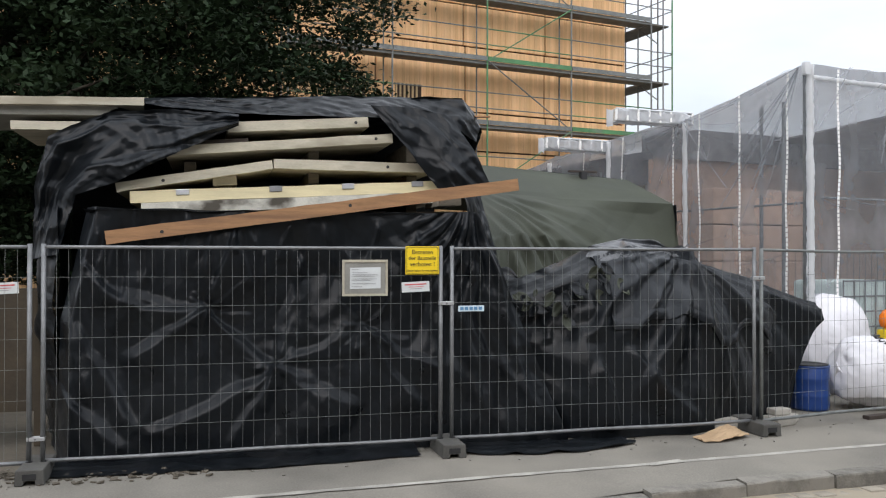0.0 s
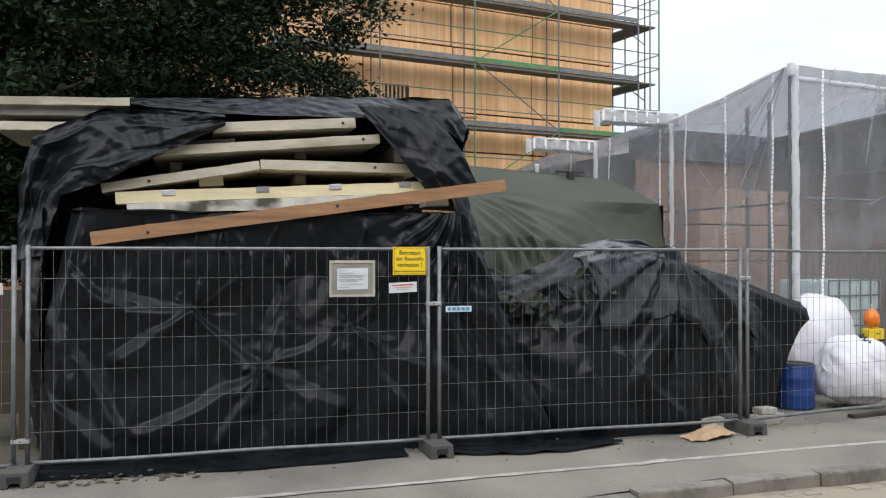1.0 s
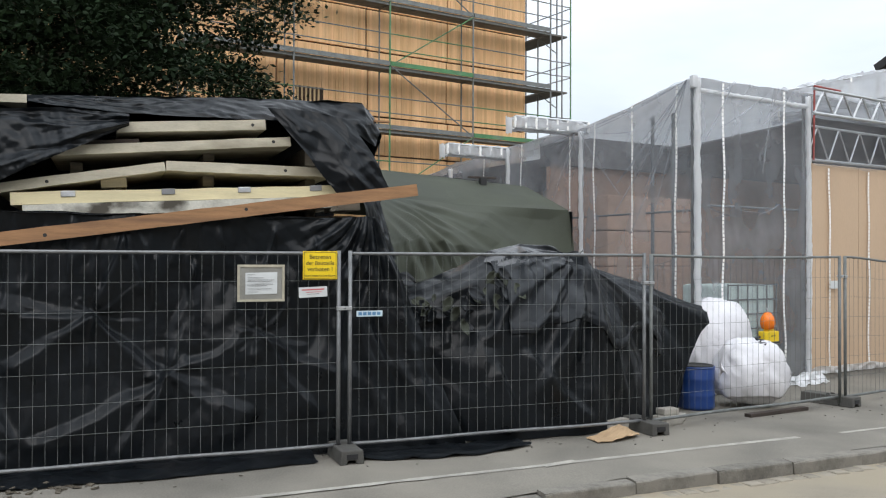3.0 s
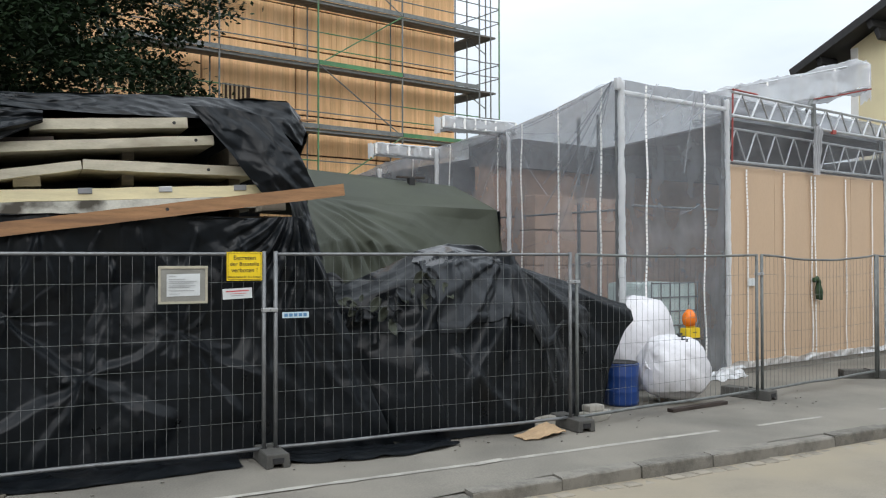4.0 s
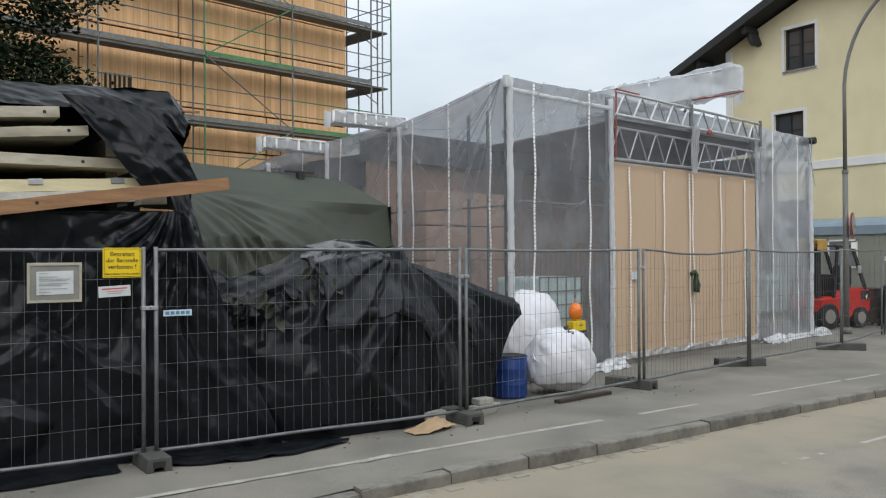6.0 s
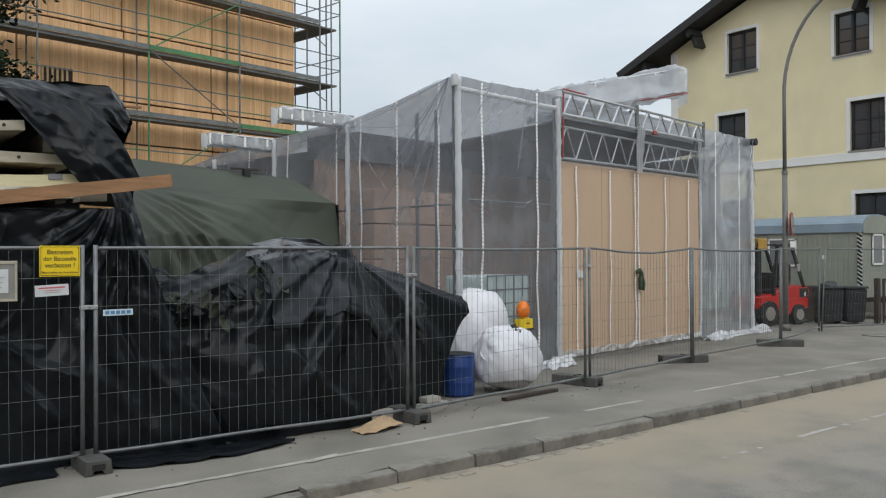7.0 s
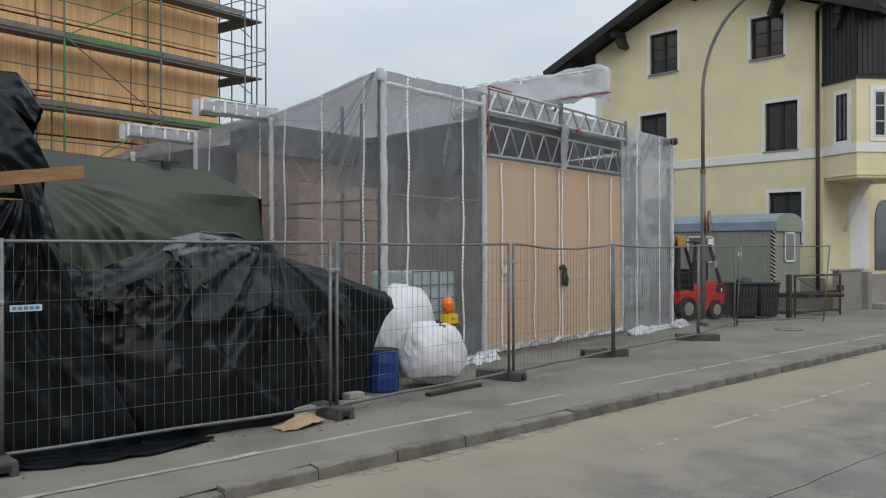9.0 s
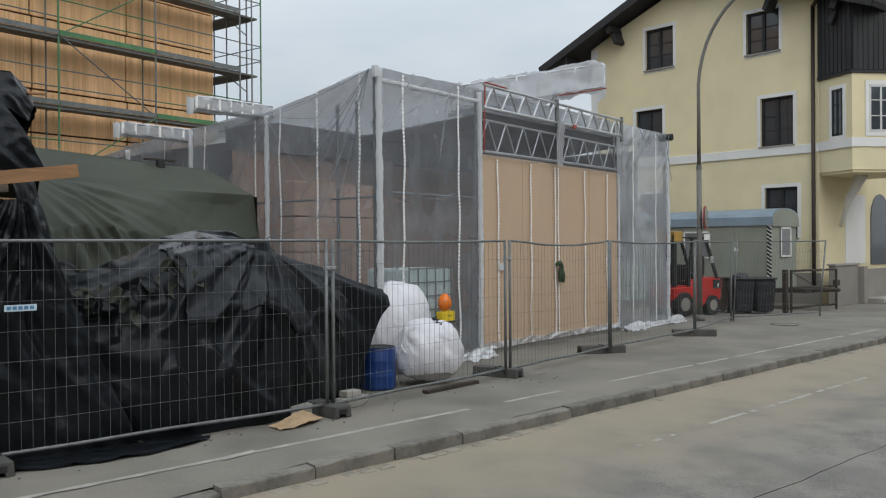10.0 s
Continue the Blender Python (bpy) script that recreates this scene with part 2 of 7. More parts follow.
M_GREENSTEEL = mat("green_scaffold_paint", (0.07, 0.20, 0.085), 0.55, 0.1, var=0.3, scale=4, fine=60, bump=0.1, tint=(0.2, 0.2, 0.18), amount=0.5)
M_DECK = mat("scaffold_deck", (0.14, 0.135, 0.12), 0.75, var=0.3, scale=3, fine=40, bump=0.2)
M_FILM = film("clear_dusty_film", 0.68, (0.57, 0.595, 0.635), gloss=0.35)
M_FILM_ROOF = film("clear_roof_film", 0.44, (0.66, 0.67, 0.69))
M_FILM_THIN = film("thin_clear_film", 0.80, (0.56, 0.58, 0.61), gloss=0.2)
M_FILM_DOUBLE = film("doubled_white_film", 0.08, (0.84, 0.85, 0.86))
M_TAPE = mat("white_film_tape", (0.86, 0.85, 0.83), 0.5, var=0.1, scale=6, fine=30, bump=0.3)
M_RED = mat("red_paint", (0.50, 0.025, 0.018), 0.4, var=0.15, scale=4, bump=0.05)
M_REDFADE = mat("faded_red_paint", (0.30, 0.06, 0.05), 0.5, var=0.3, scale=6, bump=0.1)
M_GREYSHEET = mat("grey_plastic_sheet", (0.085, 0.087, 0.092), 0.34, var=0.4, scale=5, fine=20, bump=0.1, facet=(4.0, 0.3, 0.05))
M_ALU = mat("aluminium", (0.55, 0.56, 0.57), 0.42, 0.8, var=0.12, scale=6, bump=0.05)
M_BRICK_IN = mat("brown_insulated_wall", (0.50, 0.335, 0.25), 0.9, var=0.3, scale=0.8, fine=9, bump=0.3, tint=(0.34, 0.27, 0.23), amount=0.6)
M_INNER = mat("grey_inner_surface", (0.20, 0.20, 0.205), 0.9, var=0.4, scale=0.6, fine=8, bump=0.2)
M_IBC = mat("milky_tank_plastic", (0.62, 0.74, 0.70), 0.45, var=0.12, scale=3, bump=0.1)
M_BAG = mat("white_woven_sack", (0.72, 0.71, 0.74), 0.7, var=0.1, scale=3, fine=120, bump=0.3, tint=(0.5, 0.46, 0.42), amount=0.35, crease=(2.2, 0.8, 0.07))
M_BLUE = mat("blue_drum_plastic", (0.012, 0.05, 0.21), 0.4, var=0.25, scale=4, bump=0.08)
M_YELLOW = mat("sign_yellow", (0.85, 0.60, 0.015), 0.45, var=0.05, scale=4, bump=0.03)
M_LAMPBOX = mat("yellow_lamp_plastic", (0.80, 0.56, 0.02), 0.45, var=0.08, scale=6, bump=0.03)
M_ORANGE = mat("orange_lens_plastic", (0.85, 0.20, 0.015), 0.25, var=0.12, scale=9, bump=0.05)
M_INK = mat("black_ink", (0.02, 0.02, 0.02), 0.6, var=0.1, bump=0)
M_PAPER = mat("white_paper", (0.60, 0.62, 0.62), 0.7, var=0.06, scale=4, bump=0.05)
M_BOARD = mat("weathered_backing_board", (0.25, 0.245, 0.22), 0.8, var=0.2, scale=5, bump=0.15)
M_EDGE = mat("pale_edge_strip", (0.42, 0.385, 0.30), 0.8, var=0.2, scale=6, bump=0.1)
M_GREYINK = mat("grey_print", (0.30, 0.30, 0.31), 0.7, var=0.1, bump=0)
M_REDINK = mat("red_print", (0.55, 0.10, 0.10), 0.7, var=0.1, bump=0)
M_PLATE = mat("pale_blue_plate", (0.55, 0.66, 0.72), 0.5, var=0.1, scale=8, bump=0.03)
M_PLATEBLUE = mat("blue_print", (0.10, 0.24, 0.42), 0.6, var=0.1, bump=0)
M_STUCCO = mat("pale_yellow_render", (0.76, 0.67, 0.435), 0.9, var=0.10, scale=0.6, fine=60, bump=0.35, tint=(0.60, 0.52, 0.33), amount=0.4)
M_WHITE = mat("white_render", (0.76, 0.75, 0.72), 0.85, var=0.06, scale=1.2, fine=60, bump=0.2)
M_GREYBASE = mat("grey_plinth_render", (0.27, 0.25, 0.222), 0.9, var=0.18, scale=0.9, fine=50, bump=0.4)
M_DARKWOOD = mat("dark_brown_timber", (0.019, 0.0185, 0.0195), 0.7, var=0.35, scale=2, fine=25, bump=0.35, stretch=(4, 4, 0.5), piece=0.25)
M_ROOF = mat("dark_roof_tiles", (0.06, 0.052, 0.05), 0.8, var=0.3, scale=2, fine=30, bump=0.4)
M_GLASS = mat("dark_window_glass", (0.045, 0.055, 0.066), 0.06, var=0.2, scale=0.7, bump=0.0, spec=0.8)
M_CURTAIN = mat("white_window_bars", (0.60, 0.60, 0.58), 0.6, var=0.06, bump=0.05)
M_PIPE = mat("brown_downpipe", (0.05, 0.032, 0.025), 0.45, 0.4, var=0.2, bump=0.05)
M_LAMPPOST = mat("grey_lamp_column", (0.17, 0.165, 0.15), 0.6, 0.3, var=0.2, scale=4, bump=0.1)
M_TRAILER = mat("grey_green_trailer_paint", (0.27, 0.285, 0.235), 0.6, var=0.12, scale=1.5, fine=40, bump=0.1, tint=(0.2, 0.2, 0.17), amount=0.4)
M_TRAILERROOF = mat("blue_grey_sheet_roof", (0.22, 0.28, 0.33), 0.5, 0.2, var=0.12, scale=2, bump=0.08)
M_BIN = mat("black_bin_plastic", (0.022, 0.023, 0.026), 0.5, var=0.25, scale=4, bump=0.08)
M_BROWNBIN = mat("brown_bin_plastic", (0.075, 0.045, 0.03), 0.55, var=0.2, scale=4, bump=0.08)
M_BLACK = mat("black_rubber", (0.018, 0.018, 0.019), 0.7, var=0.3, scale=6, bump=0.2)
M_RUST = mat("rusty_brown_steel", (0.055, 0.042, 0.035), 0.75, 0.2, var=0.3, scale=6, bump=0.2)
M_CARD = mat("brown_cardboard", (0.42, 0.29, 0.17), 0.85, var=0.15, scale=4, bump=0.2)
M_YELLOWSTEEL = mat("tan_machine_paint", (0.45, 0.27, 0.06), 0.5, var=0.2, scale=4, bump=0.05)
M_BARK = mat("grey_brown_bark", (0.065, 0.052, 0.04), 0.95, var=0.4, scale=4, fine=25, bump=0.9, dist=0.02, stretch=(2, 2, 0.5))
M_OLDPLY = mat("old_dark_plywood", (0.055, 0.042, 0.027), 0.85, var=0.3, scale=3, fine=30, bump=0.2)
M_CONCRETE = mat("light_concrete", (0.36, 0.34, 0.30), 0.9, var=0.2, scale=3, fine=60, bump=0.4)
M_GREENROPE = mat("dark_green_strap", (0.03, 0.06, 0.025), 0.8, var=0.25, scale=8, bump=0.2)
M_PALETIMBER = mat("pale_timber", (0.5, 0.36, 0.2), 0.8, var=0.2, scale=3, bump=0.3, stretch=(0.6, 5, 5))


def leaf_material(name, base):
    m = bpy.data.materials.new(name)
    m.use_nodes = True
    n, l = m.node_tree.nodes, m.node_tree.links
    b = n["Principled BSDF"]
    geo, ramp = n.new("ShaderNodeNewGeometry"), n.new("ShaderNodeValToRGB")
    ramp.color_ramp.elements[0].color = (*[c * 0.7 for c in base], 1)
    ramp.color_ramp.elements[1].color = (*[c * 1.3 for c in base], 1)
    l.new(geo.outputs["Random Per Island"], ramp.inputs[0])
    l.new(ramp.outputs[0], b.inputs["Base Color"])
    b.inputs["Roughness"].default_value, b.inputs["Specular IOR Level"].default_value = 0.6, 0.15
    return m


M_LEAF = leaf_material("dark_green_leaves", (0.016, 0.030, 0.013))

# ---- building helpers ----
def thing(name, label, category, at=(0, 0, 0), turn=0.0, group="", kind=""):
    ob = new(name)
    ob.empty_display_size = 0.2
    ob.matrix_basis = pose(*at, 0, 0, turn)
    return tagged(ob, label, category, group, kind)


def placed(ob):
    m = ob.matrix_basis.copy()
    while ob.parent:
        ob = ob.parent
        m = ob.matrix_basis @ m
    return m


def part(name, bm, material, parent=None, label="", smooth=False, world=False, thick=0.0):
    """Links a bmesh as one mesh object under a thing or a part. world: its points are given in the world, not from its parent."""
    me = bpy.data.meshes.new(name)
    if world and parent:
        bm.transform(placed(parent).inverted())
    bmesh.ops.recalc_face_normals(bm, faces=bm.faces)
    bm.to_mesh(me)
    bm.free()
    me.materials.append(material)
    if smooth:
        me.shade_smooth()
    ob = new(name, me)
    if parent:
        ob.parent = parent
    if thick:
        s = ob.modifiers.new("thickness", "SOLIDIFY")
        s.thickness, s.offset = thick, 0
    if label:
        ob["label"] = label
    return ob


def again(ob, m, parent):
    """Another piece on the same mesh."""
    o = new(ob.name.split(".")[0], ob.data)
    o.parent, o.matrix_basis = parent, m
    return o


def box(bm, lo, hi, m=None, bevel=0.0):
    r = bmesh.ops.create_cube(bm, size=1)
    v = r["verts"]
    size = [b - a for a, b in zip(lo, hi)]
    mid = [(a + b) / 2 for a, b in zip(lo, hi)]
    bmesh.ops.transform(bm, matrix=Matrix.LocRotScale(mid, None, size), verts=v)
    if bevel:
        e = list({e for x in v for e in x.link_edges})
        r = bmesh.ops.bevel(bm, geom=e, offset=bevel, segments=2, affect="EDGES", profile=0.6)
        v = list({x for f in r["faces"] for x in f.verts} | {x for x in v if x.is_valid})
        seen, todo = set(v), list(v)
        while todo:
            for e in todo.pop().link_edges:
                for x in e.verts:
                    if x not in seen:
                        seen.add(x), todo.append(x)
        v = list(seen)
    if m is not None:
        bmesh.ops.transform(bm, matrix=m, verts=v)
    return bm


def made_box(lo, hi, m=None, bevel=0.0):
    return box(bmesh.new(), lo, hi, m, bevel)


def tube(bm, points, r, seg=8, closed=False):
    """A round tube along points; r a number or one for each point."""
    pts = [Vector(p) for p in points]
    rs = r if isinstance(r, (list, tuple)) else [r] * len(pts)
    rings, side = [], None
    for i, p in enumerate(pts):
        d = (pts[min(i + 1, len(pts) - 1)] - pts[max(i - 1, 0)]).normalized()
        if side is None:
            side = d.orthogonal().normalized()
        side = (side - d * side.dot(d)).normalized()
        up = d.cross(side)
        rings.append([bm.verts.new(p + (side * math.cos(a) + up * math.sin(a)) * rs[i]) for a in (2 * math.pi * k / seg for k in range(seg))])
    for a, b in zip(rings, rings[1:]):
        for k in range(seg):
            bm.faces.new((a[k], a[(k + 1) % seg], b[(k + 1) % seg], b[k]))
    bm.faces.new(rings[0][::-1]), bm.faces.new(rings[-1])
    return bm


def made_tube(points, r, seg=8):
    return tube(bmesh.new(), points, r, seg)


def lathe(profile, seg=24):
    """A turned body from (radius, height) pairs."""
    bm = bmesh.new()
    rings = [[bm.verts.new((r * math.cos(2 * math.pi * k / seg), r * math.sin(2 * math.pi * k / seg), z)) for k in range(seg)] for r, z in profile]
    for a, b in zip(rings, rings[1:]):
        for k in range(seg):
            bm.faces.new((a[k], a[(k + 1) % seg], b[(k + 1) % seg], b[k]))
    bm.faces.new(rings[0][::-1]), bm.faces.new(rings[-1])
    return bm


def sheet(fn, nu, nv):
    """A grid of points fn(u, v), u and v from 0 to 1."""
    bm = bmesh.new()
    g = [[bm.verts.new(fn(i / nu, j / nv)) for j in range(nv + 1)] for i in range(nu + 1)]
    for i in range(nu):
        for j in range(nv):
            bm.faces.new((g[i][j], g[i + 1][j], g[i + 1][j + 1], g[i][j + 1]))
    return bm


def along(points, u):
    """The point at u of a line through points, by even length."""
    pts = [Vector(p) for p in points]
    lens = [(b - a).length for a, b in zip(pts, pts[1:])]
    d = u * sum(lens)
    for a, b, n in zip(pts, pts[1:], lens):
        if d <= n or b is pts[-1]:
            return a.lerp(b, min(1, d / n) if n else 0)
        d -= n


def coons(bottom, top, left, right):
    """A patch between four lines; u runs along bottom and top, v along left and right."""
    c = [Vector(bottom[0]), Vector(bottom[-1]), Vector(top[0]), Vector(top[-1])]

    def at(u, v):
        return (along(bottom, u) * (1 - v) + along(top, u) * v + along(left, v) * (1 - u) + along(right, v) * u
                - (c[0] * (1 - u) * (1 - v) + c[1] * u * (1 - v) + c[2] * (1 - u) * v + c[3] * u * v))
    return at


def ridge(x, y, z=0.0):
    """Sharp-backed folds: 0 to 1."""
    return (1 - min(1, abs(noise.noise((x, y, z))) * 2.2)) ** 2


def saw(t):
    """A folded line: 0 to 1 and back over one unit."""
    return abs(2 * (t % 1) - 1)


FOLD_RND = random.Random(11)
FOLDS = []
for fold_f in (0.30, 0.42, 0.6, 0.85, 1.25, 1.9, 2.9):
    FOLDS.append((Vector([FOLD_RND.uniform(-1, 1) for _ in range(3)]).normalized(), fold_f, Vector([FOLD_RND.uniform(0, 30) for _ in range(3)])))


def crumple(p, size=0.5, amount=0.05):
    """How far a sheet is pushed out by straight-backed creases and broad swells of about that size."""
    q = Vector(p) / size
    w = q + noise.noise_vector(q * 0.33) * 1.7
    s = 0.25 * noise.noise(q * 0.5)
    for d, f, k in FOLDS:
        mask = max(0.0, noise.noise(q * 0.42 + k) - 0.02)
        s += 3.0 * mask * (saw(w.dot(d) * f + k.x) - 0.5) / (0.4 + f)
    return amount * s


def outline(bm, pts, depth, m=None):
    """A flat outline in x and z, pushed back by depth along y."""
    a = [bm.verts.new((x, 0, z)) for x, z in pts]
    b = [bm.verts.new((x, depth, z)) for x, z in pts]
    bm.faces.new(a), bm.faces.new(b[::-1])
    for i in range(len(pts)):
        j = (i + 1) % len(pts)
        bm.faces.new((a[i], b[i], b[j], a[j]))
    if m is not None:
        bmesh.ops.transform(bm, matrix=m, verts=a + b)
    return bm


def lettering(text, size, material, parent, m, depth=0.001):
    """Raised words as a mesh, middle aligned, facing -y."""
    cu = bpy.data.curves.new("lettering", "FONT")
    cu.body, cu.size, cu.extrude, cu.align_x, cu.align_y = text, size, depth, "CENTER", "CENTER"
    tmp = new("lettering_curve", cu)
    me = bpy.data.meshes.new_from_object(tmp.evaluated_get(bpy.context.evaluated_depsgraph_get()))
    bpy.data.objects.remove(tmp)
    me.materials.clear()
    me.materials.append(material)
    ob = new("lettering", me)
    ob.parent, ob.matrix_basis = parent, m @ pose(0, 0, 0, 90, 0, 0)
    return ob

# ---- ground, road, pavement, kerb ----
def kerb_y(x):
    return -1.80 + (x - 2.13) * 0.042


def kerb_drop(x):
    return 0.0 if x >= 2.1 else min(0.075, 0.035 * (2.1 - x))


def ground_bump(x, y):
    return 0.012 * noise.noise((x * 0.35, y * 0.35, 0)) + 0.006 * noise.noise((x * 1.3, y * 1.3, 4))


def make_ground():
    bm = bmesh.new()
    xs = [-900, -200, -60, *[i * 0.5 - 20 for i in range(141)], 90, 300, 900]
    ys = [-900, -200, -60, *[i * 0.5 - 14 for i in range(33)], 30, 200, 900]
    g = [[bm.verts.new((x, y, -0.12 + (ground_bump(x, y) if abs(x) < 60 and -15 < y < 3 else 0))) for y in ys] for x in xs]
    for i in range(len(xs) - 1):
        for j in range(len(ys) - 1):
            bm.faces.new((g[i][j], g[i + 1][j], g[i + 1][j + 1], g[i][j + 1]))
    return tagged(part("road", bm, M_ROAD, smooth=True), "dusty worn asphalt road with tan dirt along the kerb", "road", kind="structure")


make_ground()
bm = bmesh.new()
pts = [(-80, kerb_y(-80) + 1.5), (80, kerb_y(80) + 1.5), (80, 150), (-80, 150)]
lo, hi = [bm.verts.new((x, y, -0.3)) for x, y in pts], [bm.verts.new((x, y, -0.012)) for x, y in pts]
bm.faces.new(hi)
for i in range(4):
    bm.faces.new((lo[i], lo[(i + 1) % 4], hi[(i + 1) % 4], hi[i]))
tagged(part("ground", bm, M_SOIL), "packed brown soil of the building site", "ground", kind="structure")


def pave_top(u, v):
    x = -40 + 120 * u
    back = 0.06 if x < -3.9 else 0.06 + 0.69 * min(1, x + 3.9) if x < 4.2 else 7.0 if x > 5.2 else 0.75 + 6.25 * (x - 4.2)
    y0 = kerb_y(x) + 0.15
    y = y0 + (back - y0) * v
    return (x, y, 0.004 * noise.noise((x * 0.8, y * 0.8, 2)) - kerb_drop(x) * max(0, 1 - (y - y0) / 0.7))


tagged(part("pavement", sheet(pave_top, 480, 14), M_PAVE, smooth=True), "worn grey asphalt pavement with light dust patches", "pavement", kind="structure")

# kerb stones, lowered towards the driveway
kerb = thing("kerb", "row of worn granite kerb stones along the pavement", "kerb", kind="structure")
STONE = 0.93


def kerb_mesh(seed):
    """A worn stone: an uneven profile drawn along its length."""
    prof = ((0.0, -0.3), (0.003, -0.018), (0.010, -0.005), (0.024, 0.003), (0.165, 0.003), (0.165, -0.3))
    bm, rows = bmesh.new(), []
    for i in range(8):
        x = 0.007 + (STONE - 0.014) * i / 7
        chip = 0.012 if i in (0, 7) else 0.0
        rows.append([bm.verts.new((x, y + (0.008 * noise.noise((i * 1.7, seed, k)) if k < 4 else 0) + (chip if k in (1, 2) else 0), z + (0.006 * noise.noise((i * 1.3, seed + 4, k)) if 0 < k < 5 else 0) - (chip * 0.7 if k in (2, 3) else 0))) for k, (y, z) in enumerate(prof)])
    for r, q in zip(rows, rows[1:]):
        for k in range(5):
            bm.faces.new((r[k], r[k + 1], q[k + 1], q[k]))
    bm.faces.new(rows[0]), bm.faces.new(rows[-1][::-1])
    return bm


stones = [part("kerb_stone", kerb_mesh(s * 3.7), M_KERB, kerb) for s in range(5)]
for n, k in enumerate(range(-16, 62)):
    x0 = 2.13 + k * STONE
    m = pose(x0, kerb_y(x0) + random.uniform(-0.008, 0.008), -kerb_drop(x0 + 0.45) + random.uniform(-0.007, 0.004), random.uniform(-1.5, 1.5), random.uniform(-0.4, 0.4), 2.4 + random.uniform(-0.5, 0.5))
    if n < 5:
        stones[n].matrix_basis = m
    else:
        again(random.choice(stones), m, kerb)
gutter = thing("gutter", "row of dusty stone setts in the gutter", "gutter", kind="structure")
sett = part("sett", made_box((-0.085, -0.08, -0.1), (0.085, 0.08, 0.0), bevel=0.022), M_SETT, gutter)
sett.matrix_basis = pose(-2.0, kerb_y(-2.0) - 0.1, -0.105, 0, 0, 2.4)
for k in range(1, 130):
    x = -2.0 + k * 0.185 + random.uniform(-0.012, 0.012)
    again(sett, pose(x, kerb_y(x) - 0.095 + random.uniform(-0.015, 0.015), -0.113 + random.uniform(-0.014, 0.004), random.uniform(-4, 4), random.uniform(-4, 4), random.uniform(-6, 10)), gutter)


# painted lines, worn through in places
def paint_strip(name, x0, y0, x1, y1, wide, z, label, keep=0.0, seed=0.0):
    n = max(6, int((x1 - x0) / 0.07))
    bm = bmesh.new()
    last = None
    for i in range(n + 1):
        x = x0 + (x1 - x0) * i / n
        y = y0 + (y1 - y0) * i / n + 0.012 * noise.noise((x, seed, 0))
        w = wide / 2 * (1 + 0.35 * noise.noise((x * 4, seed, 9)))
        zz = z + (ground_bump(x, y) if z < -0.05 else 0.004 * noise.noise((x * 0.8, y * 0.8, 2)))
        row = None
        if noise.noise((x * 0.9, seed + 5, 1)) + 0.5 * noise.noise((x * 6, seed, 3)) > keep:
            row = [bm.verts.new((x, y - w, zz)), bm.verts.new((x, y + w, zz))]
            if last:
                bm.faces.new((last[0], row[0], row[1], last[1]))
        last = row
    return tagged(part(name, bm, M_LINE), label, "marking", kind="structure")


paint_strip("pavement_line", -7.0, -1.36, 4.9, -0.84, 0.08, 0.003, "thin worn white line painted along the pavement", -0.75)
paint_strip("pavement_line", 4.9, -0.84, 11.5, -0.63, 0.065, 0.003, "faded remains of the white pavement line", -0.1, 3)
paint_strip("pavement_line", 11.5, -0.63, 18.0, -0.46, 0.075, 0.003, "thin worn white line painted along the pavement", -0.4, 8)
paint_strip("road_line", 4.6, -3.03, 11.5, -2.78, 0.065, -0.1175, "broken worn white line on the road", -0.08, 12)
paint_strip("paint_mark", 1.62, -1.02, 2.0, -0.95, 0.10, 0.007, "small splash of white marking paint on the pavement", -0.1, 21)

# manhole cover and patched crack
for x, y, r in ((17.65, 1.55, 0.32),):
    cover = thing("manhole_cover", "round cast iron cover set in the pavement", "manhole", at=(x, y, 0.002))
    part("rim", lathe([(r, 0), (r, 0.008), (r - 0.03, 0.008), (r - 0.03, 0.0)], 32), M_RUST, cover)
    part("lid", lathe([(r - 0.035, 0), (r - 0.035, 0.006), (0.02, 0.007)], 32), M_PAVE, cover)
crack = made_tube([(2.0 + 0.4 * i, -4.72 + 0.05 * noise.noise((i * 0.7, 2, 0)), -0.1215 + ground_bump(2 + .4 * i, -4.72)) for i in range(40)], 0.006, 5)
tagged(part("tar_seam", crack, M_BLACK), "dark tar seam across the road surface", "seam", kind="structure")

